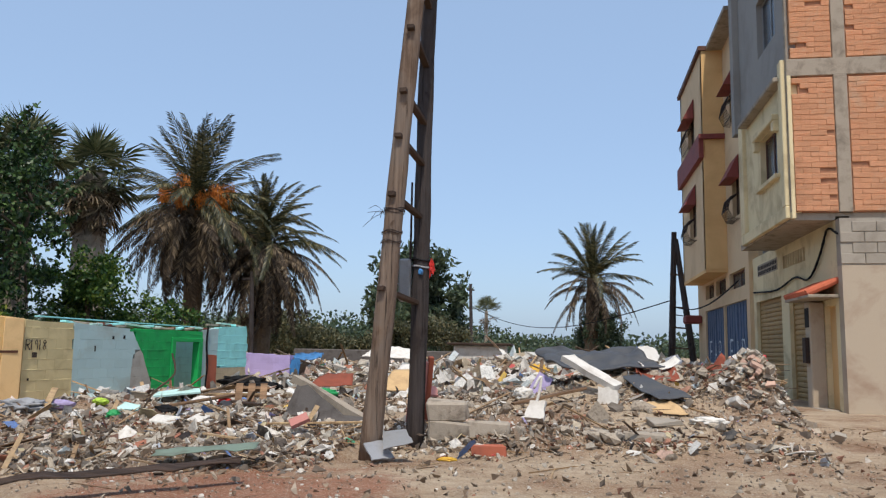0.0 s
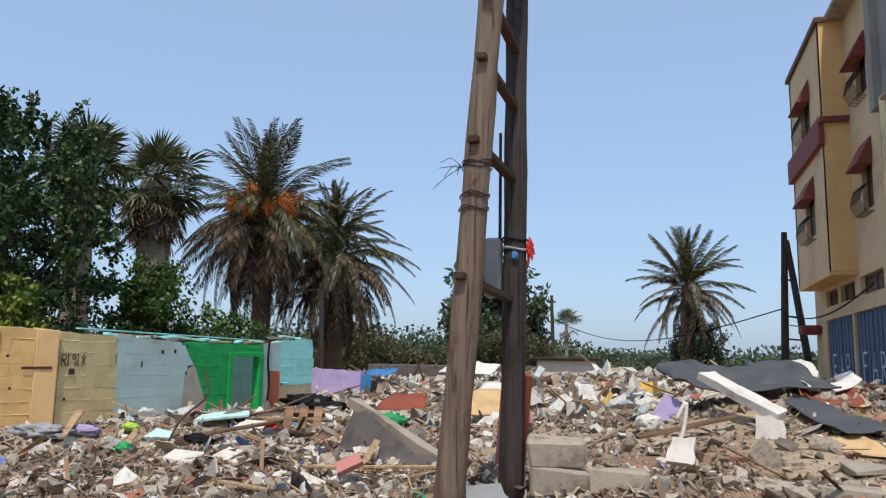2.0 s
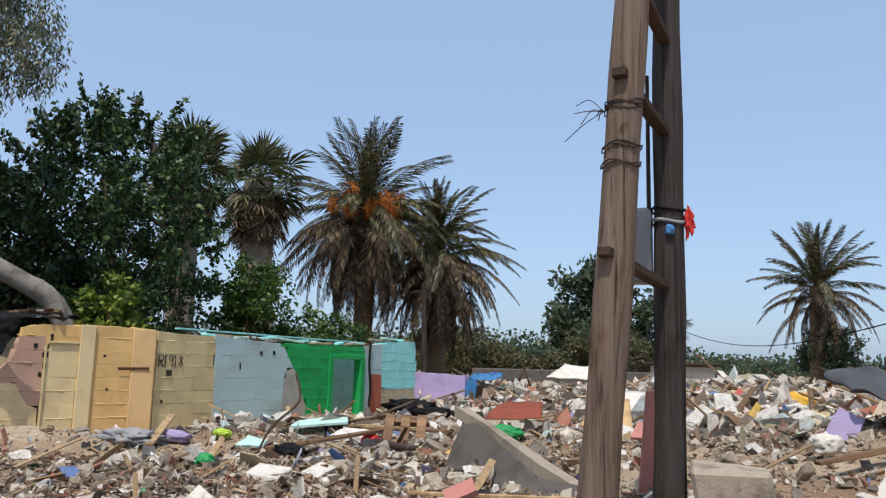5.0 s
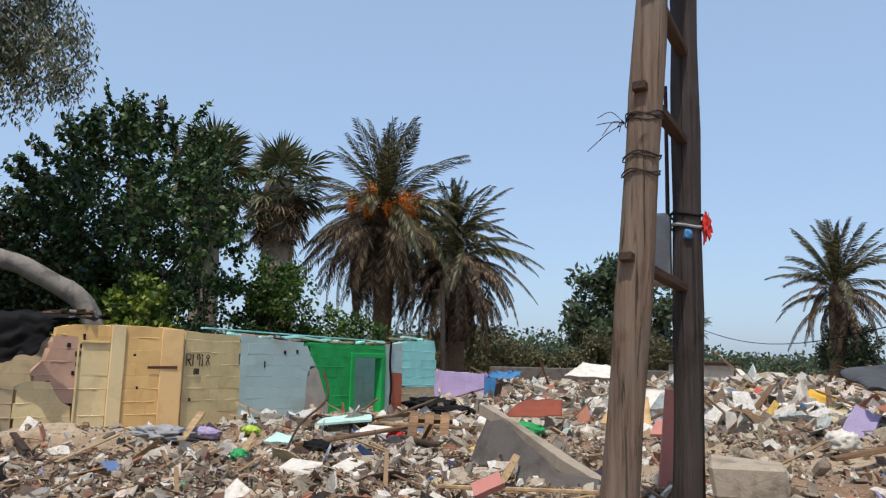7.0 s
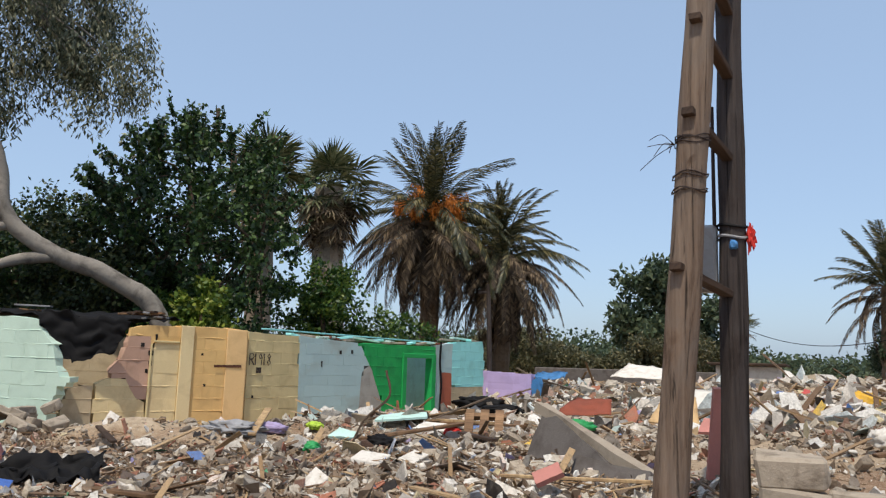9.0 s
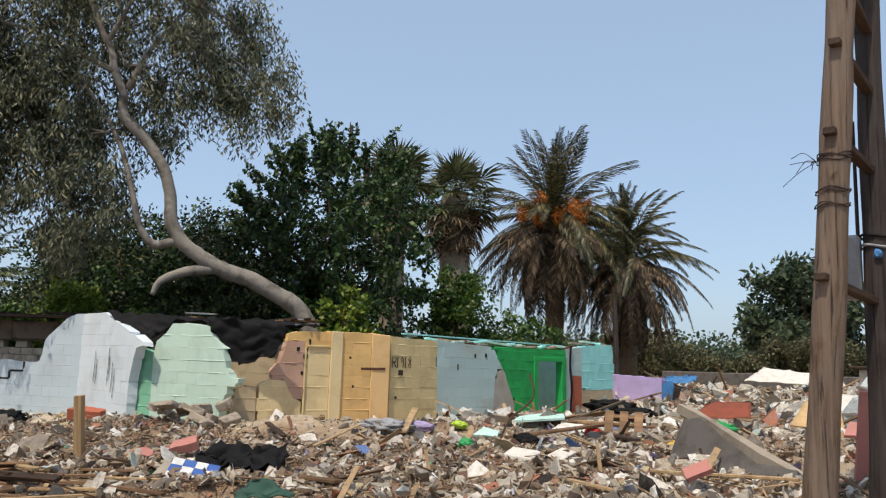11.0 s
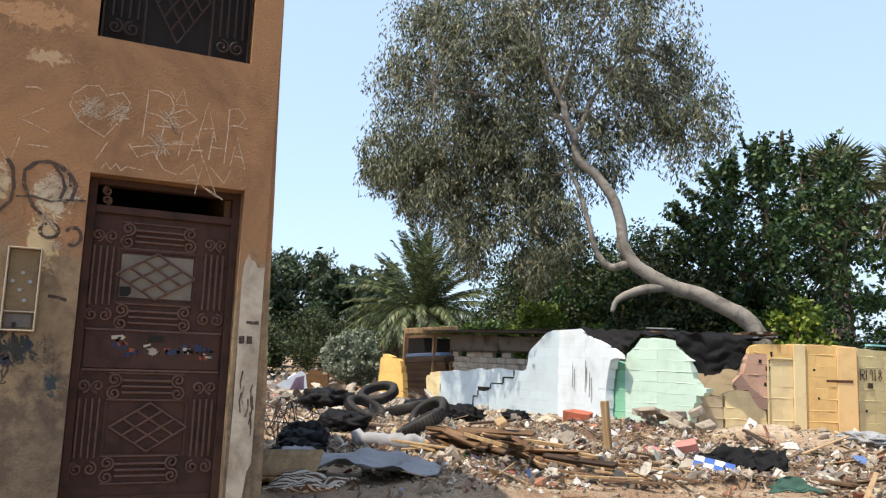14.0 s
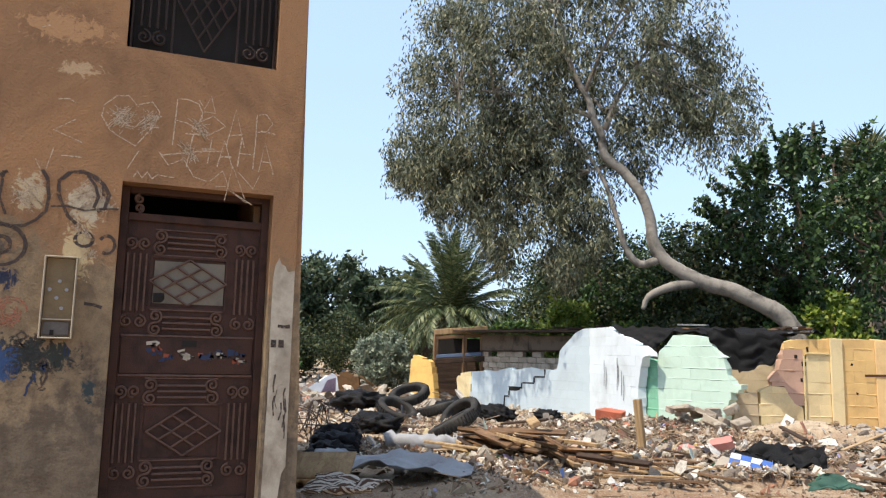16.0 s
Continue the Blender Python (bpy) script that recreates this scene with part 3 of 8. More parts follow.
# ---- houses ----
def wall_slab(parent, name, mat, x0, x1, y0, y1, z0, z1, label=""):
    return part(name, boxed(x0, x1, y0, y1, z0, z1), mat, parent, label)


def opening_wall(parent, name, mat, x, thick, y0, y1, z0, z1, holes, label=""):
    """A wall in the plane x, its face at x and its back at x + thick, with real openings (ya, yb, za, zb)."""
    ys = sorted({y0, y1, *[h[0] for h in holes], *[h[1] for h in holes]})
    zs = sorted({z0, z1, *[h[2] for h in holes], *[h[3] for h in holes]})
    bm = bmesh.new()
    grid = {}

    def vert(i, j, s):
        if (i, j, s) not in grid:
            grid[i, j, s] = bm.verts.new((x + (thick if s else 0), ys[i], zs[j]))
        return grid[i, j, s]

    def solid(i, j):
        if not (0 <= i < len(ys) - 1 and 0 <= j < len(zs) - 1):
            return False
        yc, zc = (ys[i] + ys[i + 1]) / 2, (zs[j] + zs[j + 1]) / 2
        return not any(a < yc < b and c < zc < e for a, b, c, e in holes)
    for i in range(len(ys) - 1):
        for j in range(len(zs) - 1):
            if not solid(i, j):
                continue
            q = ((i, j), (i + 1, j), (i + 1, j + 1), (i, j + 1))
            bm.faces.new([vert(a, b, 0) for a, b in q])
            bm.faces.new([vert(a, b, 1) for a, b in q[::-1]])
            for (a, b), nb in (((q[0], q[1]), (i, j - 1)), ((q[1], q[2]), (i + 1, j)), ((q[2], q[3]), (i, j + 1)), ((q[3], q[0]), (i - 1, j))):
                if not solid(*nb):
                    bm.faces.new((vert(*a, 0), vert(*a, 1), vert(*b, 1), vert(*b, 0)))
    bmesh.ops.recalc_face_normals(bm, faces=bm.faces[:])
    return part(name, bm, mat, parent, label)


M["cream"] = dirt_mat("cream_render", srgb(226, 208, 166), srgb(162, 138, 102), scale=1.3, amount=0.75, world=True)
M["tanrender"] = dirt_mat("tan_render", srgb(214, 186, 148), srgb(176, 146, 112), scale=0.7, world=True)
# tan render warmed to paint sun on the bay side; plain ochre on the door
M["ochresunlit"] = dirt_mat("ochre_and_sunlit_render", srgb(224, 184, 128), srgb(186, 140, 88), scale=0.7, world=True)
M["greyrender"] = dirt_mat("grey_cement_render", srgb(150, 146, 140), srgb(116, 110, 104), scale=0.8, world=True)
M["lowrender"] = dirt_mat("stained_grey_render", srgb(184, 168, 146), srgb(138, 104, 84), scale=0.8, world=True, amount=0.8)
# near-black colour stands in for the shade inside rooms, slots and holes
M["darkvoid"] = dirt_mat("painted_interior_shade", srgb(40, 36, 34), srgb(26, 24, 22))
M["glass_dark"] = dirt_mat("dusty_window_glass", srgb(52, 52, 54), srgb(80, 76, 72), rough=0.2, spec=0.6)
M["maroon"] = dirt_mat("maroon_paint", srgb(132, 66, 60), srgb(92, 48, 44), rough=0.7)
M["brownframe"] = dirt_mat("brown_frame_paint", srgb(96, 62, 46), srgb(60, 42, 34), rough=0.6)
M["shutter"] = dirt_mat("tan_roller_shutter", srgb(172, 140, 92), srgb(128, 100, 66), rough=0.6, world=True)
M["bluegate"] = dirt_mat("blue_metal_gate_paint", srgb(84, 100, 126), srgb(60, 68, 84), rough=0.6, world=True)
k = Mat("hollow_clay_brick", 0.9, 0, 0.2).world_co()
blotch, wash, rub = k.noise(0.7, 7, 0.65, (1, 1, 0.6), 0.5), k.noise(1.6, 7, 0.7, warp=0.6), k.noise(45, 5, 0.75)
c = k.shift(srgb(224, 170, 132), "object", 0.07)
c = k.mix(k.band(blotch, 0.5, 0.7), c, k.mix(0.55, c, srgb(150, 104, 80)))
c = k.mix(k.band(wash, 0.54, 0.72), c, k.mix(0.55, c, srgb(206, 186, 160)))
c = k.mix(k.band(rub, 0.5, 0.78), c, k.mix(0.5, c, srgb(140, 92, 68)))
k.base(c)
k.bump(k.mix(0.5, rub, wash), 0.7, 0.012)
M["brick"] = k.m
# clay darkened so that joints and missing-brick gaps carry shade in their colour
M["brickback"] = dirt_mat("shaded_clay_joint", srgb(170, 122, 92), srgb(96, 66, 50), scale=3, world=True)
M["iron"] = dirt_mat("dark_wrought_iron", srgb(50, 40, 36), srgb(70, 48, 38), rough=0.6, metal=0.3)
M["tile"] = dirt_mat("clay_roof_tile", srgb(196, 104, 74), srgb(140, 80, 62), scale=4)

XF, XB = 5.0, 4.22       # ground-floor front, upper bay front
near_house = thing("brick_house", "unfinished three-storey house with bare orange brick side wall and cream bay", "house", (0, 0, 0), kind="structure")
opening_wall(near_house, "front_wall", M["cream"], XF, 0.25, 16.75, 23.6, -0.3, 3.65,
             [(16.95, 17.6, -0.3, 2.0), (18.3, 20.1, -0.3, 2.3), (20.75, 23.3, -0.3, 2.45), (18.7, 20.5, 3.05, 3.35)])
wall_slab(near_house, "side_wall", M["lowrender"], 5.0, 12, 16.5, 16.75, -0.3, 2.7, "stained grey rendered lower side wall")
wall_slab(near_house, "block_band", M["rawblk"], 5.0, 12, 16.52, 16.75, 2.7, 3.58)
wall_slab(near_house, "floor_slab", M["mortar"], XB, 12, 16.75, 21.2, 3.58, 3.72, "raw concrete floor slab")
opening_wall(near_house, "bay_wall", M["cream"], XB, 0.2, 16.75, 20.7, 3.72, 6.45, [(17.55, 18.95, 4.65, 5.7)], "cream rendered bay wall")
opening_wall(near_house, "upper_wall", M["greyrender"], XB + 0.03, 0.2, 16.75, 21.2, 6.7, 12, [(17.5, 19.0, 7.6, 8.9)], "bare grey cement upper wall")
wall_slab(near_house, "bay_end", M["cream"], XB + 0.2, XF + 0.3, 20.5, 20.7, 3.72, 6.45)
wall_slab(near_house, "column", M["greyrender"], XB - 0.12, XB + 0.25, 20.9, 21.25, 6.45, 12, "grey concrete corner column")
wall_slab(near_house, "back_wall", M["greyrender"], XF + 0.25, 12, 23.3, 23.5, -0.3, 12)
wall_slab(near_house, "upper_end", M["greyrender"], XB + 0.2, 12, 21.0, 21.2, 6.45, 12)
wall_slab(near_house, "roof", M["mortar"], XB, 12, 16.75, 23.5, 12, 12.15)
# added near-black sheet: the unlit rooms behind the openings, done by colour
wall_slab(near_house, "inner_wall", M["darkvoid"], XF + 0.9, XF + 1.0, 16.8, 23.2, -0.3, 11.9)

far_house = thing("tan_house", "tan three-storey house with maroon window awnings and blue metal gates", "house", (0, 0, 0), kind="structure")
opening_wall(far_house, "front_wall", M["tanrender"], XF - 0.1, 0.25, 23.6, 32.4, -0.3, 10.8,
             [(24.0, 27.2, -0.3, 2.6), (27.4, 30.8, -0.3, 2.6), (24.1, 26.3, 3.0, 3.5), (26.9, 28.6, 3.0, 3.5), (29.0, 30.6, 3.0, 3.5), (24.5, 25.5, 5.1, 6.6), (24.5, 25.5, 8.1, 9.4)])
opening_wall(far_house, "bay_wall", M["tanrender"], 4.25, 0.2, 26.5, 31.4, 3.7, 10.8, [(28.2, 29.6, 5.0, 6.5), (28.2, 29.6, 8.2, 9.5)], "tan rendered bay with maroon band")
# the sun on this face is put into the warmer colour
wall_slab(far_house, "bay_side", M["ochresunlit"], 4.25, 4.9, 26.46, 26.7, 3.7, 10.8, "bay side with sunlight put into its warm render colour")
wall_slab(far_house, "bay_end", M["ochresunlit"], 4.25, 4.9, 31.2, 31.42, 3.7, 10.8)
wall_slab(far_house, "bay_floor", M["ochresunlit"], 4.25, 4.9, 26.5, 31.4, 3.6, 3.7)
wall_slab(far_house, "bay_cornice", M["maroon"], 4.1, 4.25, 26.4, 31.5, 7.25, 8.0, "maroon band across the bay")
wall_slab(far_house, "cornice_side", M["maroon"], 4.1, 4.9, 26.32, 26.46, 7.85, 8.0)
wall_slab(far_house, "roof_edge", M["brownframe"], 4.15, 4.4, 26.4, 31.5, 10.8, 10.95)
wall_slab(far_house, "roof", M["mortar"], 4.4, 12, 23.4, 32.4, 10.8, 10.92)
wall_slab(far_house, "side_wall", M["tanrender"], 5.15, 12, 23.52, 23.7, -0.3, 10.8)
wall_slab(far_house, "end_wall", M["tanrender"], 5.15, 12, 32.2, 32.4, -0.3, 10.8)
# added near-black sheet paints the darkness of the rooms behind
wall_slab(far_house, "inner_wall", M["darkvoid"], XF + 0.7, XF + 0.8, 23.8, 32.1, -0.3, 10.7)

# the house beside the lane, close to the camera
k = Mat("old_ochre_plaster", 0.9, 0, 0.2).world_co()
n1, n2, n3 = k.noise(1.3, 8, 0.65, warp=0.6), k.noise(9, 7, 0.7), k.noise(60, 5, 0.7)
c = k.mix(k.band(n1, 0.42, 0.68), srgb(154, 116, 84), srgb(118, 90, 68))
zz = k.node("ShaderNodeSeparateXYZ")
k.link(k.co, zz.inputs[0])
wear = k.node("ShaderNodeMath")
wear.operation = 'MULTIPLY_ADD'
wear.inputs[1].default_value, wear.inputs[2].default_value = -0.36, 0.62
k.link(zz.outputs["Z"], wear.inputs[0])
worn = k.node("ShaderNodeMath")
worn.operation = 'ADD'
k.link(wear.outputs[0], worn.inputs[0])
k.link(k.mix(0.4, n1, n2), worn.inputs[1])
c = k.mix(k.band(worn.outputs[0], 0.5, 0.6), c, k.mix(k.band(n2, 0.4, 0.62), srgb(144, 124, 98), srgb(118, 100, 80)))
c = k.mix(k.band(worn.outputs[0], 0.82, 0.9), c, k.mix(k.band(n2, 0.42, 0.6), srgb(116, 102, 86), srgb(94, 82, 70)))
c = k.mix(k.band(n3, 0.56, 0.74), c, k.mix(0.5, c, srgb(84, 66, 52)))
n4 = k.noise(17, 7, 0.75, warp=0.8)
for by, bz, ry, rz, col in ((1.15, 0.97, 0.34, 0.15, srgb(48, 50, 50)), (1.0, 0.93, 0.16, 0.13, srgb(52, 74, 112)), (1.32, 0.98, 0.1, 0.12, srgb(58, 62, 58)), (0.95, 1.42, 0.16, 0.1, srgb(50, 54, 72)), (0.93, 1.6, 0.12, 0.1, srgb(92, 82, 72)),
                            (1.42, 1.9, 0.16, 0.16, srgb(186, 172, 148)), (1.1, 1.95, 0.12, 0.14, srgb(182, 162, 132)), (1.38, 1.62, 0.1, 0.25, srgb(190, 168, 130)), (1.5, 0.78, 0.05, 0.1, srgb(60, 70, 72)), (1.2, 3.0, 0.3, 0.12, srgb(172, 132, 96)), (1.3, 2.75, 0.16, 0.05, srgb(178, 150, 118))):
    c = k.mix(k.blot(by, bz, ry, rz, n4, 0.72, 0.9), c, col)
k.base(c)
k.bump(k.mix(0.45, n3, n2), 1.0, 0.022)
M["oldplaster"] = k.m
HX = -5.35
door_house = thing("lane_house", "old low house with flaking ochre plaster and graffiti", "house", (0, 0, 0), kind="structure")
opening_wall(door_house, "front_wall", M["oldplaster"], HX, -0.3, -4.0, 2.71, -0.3, 4.1, [(1.6, 2.54, -0.3, 2.07), (1.56, 2.52, 2.945, 3.75), (-0.4, 0.8, 2.98, 3.75), (-0.6, 0.79, -0.3, 2.76)])
wall_slab(door_house, "side_wall", M["oldplaster"], -11, HX - 0.3, 2.46, 2.71, -0.3, 4.1)
wall_slab(door_house, "back_wall", M["oldplaster"], -11, -10.75, -4, 2.46, -0.3, 4.1)
wall_slab(door_house, "end_wall", M["oldplaster"], -10.75, HX - 0.3, -4, -3.8, -0.3, 4.1)
wall_slab(door_house, "roof", M["mortar"], -11, HX, -4, 2.71, 4.1, 4.22)
bm = bmesh.new()          # plaster that thickens towards the foot of the corner
prof_ = [(2.712, 3.6), (2.722, 3.0), (2.731, 2.4), (2.742, 2.0), (2.75, 1.6), (2.758, 1.2), (2.772, 0.8), (2.778, 0.4), (2.79, -0.3)]
cols_ = [[bm.verts.new((x_, y_ + random.uniform(-0.004, 0.004), z_)) for y_, z_ in prof_] + [bm.verts.new((x_, 2.7, z_)) for z_ in (-0.3, 3.6)] for x_ in (-11.0, HX - 0.004)]
for j_ in range(len(cols_[0])):
    k_ = (j_ + 1) % len(cols_[0])
    bm.faces.new((cols_[0][j_], cols_[0][k_], cols_[1][k_], cols_[1][j_]))
bm.faces.new(cols_[1])
bm.faces.new(cols_[0][::-1])
bmesh.ops.recalc_face_normals(bm, faces=bm.faces[:])
part("corner_plaster", bm, M["oldplaster"], door_house)
# added near-black sheet gives door and windows their indoor shade
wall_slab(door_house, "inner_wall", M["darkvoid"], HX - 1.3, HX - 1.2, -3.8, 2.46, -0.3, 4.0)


# ---- trees ----
M["leaf_mul"] = leaf_mat("mulberry_leaf", srgb(28, 46, 30), srgb(48, 74, 41), srgb(94, 118, 64), 0.42, 0.22)
# darker leaf: the shade under the canopy is put into its colour
M["leaf_shade"] = leaf_mat("shade_dark_bush_leaf", srgb(28, 40, 26), srgb(52, 68, 40), srgb(98, 100, 56), 0.6, 0.15)
M["leaf_euc"] = leaf_mat("eucalyptus_leaf", srgb(56, 64, 50), srgb(100, 107, 86), srgb(160, 155, 122))
M["leaf_far"] = leaf_mat("far_foliage", srgb(48, 62, 48), srgb(68, 84, 60), srgb(98, 108, 78))
M["leaf_bush"] = leaf_mat("bright_bush_leaf", srgb(34, 58, 28), srgb(58, 90, 38), srgb(112, 128, 52))
M["leaf_dry"] = leaf_mat("dry_scrub_leaf", srgb(62, 64, 44), srgb(88, 88, 60), srgb(122, 112, 78))
M["leaf_olive"] = leaf_mat("silvery_leaf", srgb(96, 108, 92), srgb(132, 142, 122), srgb(160, 164, 140))
M["frond"] = leaf_mat("palm_leaflet", srgb(38, 44, 28), srgb(74, 74, 46), srgb(126, 114, 74), 0.5, 0.12)
M["frond_green"] = leaf_mat("green_palm_leaflet", srgb(48, 60, 40), srgb(84, 98, 62), srgb(136, 140, 96), 0.5, 0.15)
M["frond_dead"] = leaf_mat("dead_palm_leaflet", srgb(46, 38, 31), srgb(82, 69, 55), srgb(132, 114, 90), 0.8, 0.1)
M["leaf_yellow"] = leaf_mat("yellow_green_leaf", srgb(58, 80, 28), srgb(96, 120, 42), srgb(144, 148, 60))
M["fan_dead"] = leaf_mat("dead_fan_blade", srgb(62, 52, 42), srgb(106, 90, 70), srgb(156, 138, 108), 0.8, 0.1)
M["fan"] = leaf_mat("fan_palm_blade", srgb(48, 58, 38), srgb(84, 92, 60), srgb(134, 130, 94), 0.5, 0.15)
M["fruit"] = leaf_mat("orange_palm_fruit", srgb(164, 92, 34), srgb(196, 114, 42), srgb(220, 146, 66), 0.7, 0.1)
M["bark"] = dirt_mat("dark_bark", srgb(92, 78, 64), srgb(54, 44, 36), scale=6, bump=0.9)
M["eucbark"] = dirt_mat("smooth_pale_bark", srgb(143, 136, 126), srgb(52, 46, 41), scale=2.6, bump=0.9, amount=0.9, grain=14)
M["fanbark"] = dirt_mat("grey_palm_trunk", srgb(150, 138, 122), srgb(96, 84, 72), scale=6, bump=1.0)
M["palmbark"] = dirt_mat("palm_trunk_fibre", srgb(104, 88, 70), srgb(58, 46, 36), scale=9, bump=1.0)


def limb_tree(name, label, limbs, bark, leaf_mat_, centres, radii, each, size, squash=(1, 1, 1), hang=0.0, category="tree", sticks=0, shell=0.6, knobs=0.0):
    base = limbs[0][0][0]
    t = thing(name, label, category, (base[0], base[1], gz(base[0], base[1])))
    off = -Vector((base[0], base[1], gz(base[0], base[1])))
    for i, (pts, r0, r1) in enumerate(limbs):
        bm = bmesh.new()
        sp = smooth_path([Vector(p) + off for p in pts], 5)
        if knobs:
            sp = [q + Vector((noise.noise(q * 1.7), noise.noise(q * 1.7 + Vector((5, 0, 0))), noise.noise(q * 1.7 + Vector((0, 9, 0))))) * knobs * r0 for q in sp]
        tube(bm, sp, [(r0 + (r1 - r0) * j / (len(sp) - 1)) * (1 + knobs * 0.5 * noise.noise(sp[j] * 2.3)) for j in range(len(sp))], 14 if r0 > 0.1 else 6, 0.06)
        part("trunk" if i == 0 else "limb", bm, bark, t, smooth=True)
    centres = np.asarray(centres, float)
    if sticks:
        bm = bmesh.new()
        ends = [Vector(p[-1]) + off for p, _, _ in limbs] + [(Vector(p[-1]) + Vector(p[len(p) // 2])) / 2 + off for p, _, _ in limbs]
        for c_ in centres[:sticks]:
            e = Vector(c_) + off
            s = min(ends, key=lambda q: (q - e).length)
            tube(bm, [s, (s + e) / 2 + Vector((0, 0, 0.15)), e], [0.035, 0.02, 0.008], 4, cap=False)
        part("branchwork", bm, bark, t)
    pts = clump_points(centres, np.asarray(radii) * 1.25, each, squash, shell)
    fq = 0.75 / float(np.mean(radii))
    gap = np.zeros(len(pts))
    gr = np.random.default_rng(len(pts))
    for o_ in range(7):
        w_ = gr.normal(size=3)
        gap += np.sin(pts @ (w_ / np.linalg.norm(w_)) * fq * gr.uniform(1.5, 4.5) + gr.uniform(0, 6))
    pts = pts[gap + rng.normal(0, 0.5, len(pts)) > -0.9]
    way = rng.normal(size=pts.shape)
    way[:, 2] = way[:, 2] * (1 - hang) - hang * 2.2
    v, f = leaf_arrays(pts, way, size[0], size[1])
    mesh_np("crown", v + np.array(off), f, leaf_mat_, t)
    return t


def frond_mesh(name, mat, length, droop, n=46, leaf=0.42, width=0.05, lift=0.25, tip=0.35):
    """A feather frond that starts at the origin along +x, rises and bends down."""
    bm = bmesh.new()
    pts = []
    for i in range(15):
        u = i / 14
        pts.append(Vector((length * (u - 0.12 * droop * u * u), 0, length * (lift * u - droop * 0.55 * u ** 2.1))))
    tube(bm, pts, [0.03 * (1 - 0.85 * i / 14) + 0.004 for i in range(15)], 4, cap=False)
    for i in range(n):
        u = 0.14 + 0.86 * i / (n - 1)
        j = min(int(u * 14), 13)
        p = pts[j].lerp(pts[j + 1], u * 14 - j)
        d = (pts[j + 1] - pts[j]).normalized()
        ln = leaf * (0.45 + 0.9 * math.sin(math.pi * min(1, u * 0.85 + 0.12))) * random.uniform(0.8, 1.15)
        for s in (-1, 1):
            side = Vector((0, s, 0))
            w = (d * 0.75 + side * random.uniform(0.6, 0.95) + Vector((0, 0, random.uniform(-0.4, 0.2) - 0.4 * droop))).normalized()
            nrm = d.cross(w).normalized().cross(w).normalized() * width * 0.5
            a, b, c_, e = p - nrm * 0.5, p + w * ln * 0.45 - nrm, p + w * ln + Vector((0, 0, -tip * ln * 0.4)), p + w * ln * 0.45 + nrm
            bm.faces.new([bm.verts.new(q) for q in (a, b, c_, e)])
    return mesh_of(bm, name, mat)


def fan_mesh(name, mat, petiole=0.9, fan=0.75, n=22):
    """A fan frond: a stalk and pleated blades."""
    bm = bmesh.new()
    tube(bm, [(0, 0, 0), (petiole * 0.5, 0, 0.06), (petiole, 0, 0)], [0.022, 0.018, 0.014], 4, cap=False)
    for i in range(n):
        a = math.radians(-125 + 250 * i / (n - 1))
        d = Vector((math.cos(a), math.sin(a), random.uniform(-0.2, 0.1))).normalized()
        ln = fan * random.uniform(0.85, 1.1)
        w = 0.07
        sd = Vector((-d.y, d.x, 0)) * w * 0.5
        o = Vector((petiole, 0, 0))
        mid = o + d * ln * 0.55
        tipp = o + d * ln + Vector((0, 0, -0.25 * ln * random.uniform(0.3, 1)))
        bm.faces.new([bm.verts.new(q) for q in (o, mid - sd + Vector((0, 0, 0.02)), tipp, mid + sd - Vector((0, 0, 0.02)))])
    return mesh_of(bm, name, mat)


FRONDS = {}


def fronds(kind, mat, length):
    key = (kind, mat, round(length, 1))
    if key not in FRONDS:
        if kind == "fan":
            FRONDS[key] = [fan_mesh("fan_frond", M["fan" if mat == "frond" else mat], length * 0.55, length * 0.5) for _ in range(3)]
        else:
            FRONDS[key] = [frond_mesh("frond", M[mat], length, dr, leaf=0.097 * length, lift=0.3) for dr in (0.5, 0.85, 1.25, 1.6)]
    return FRONDS[key]


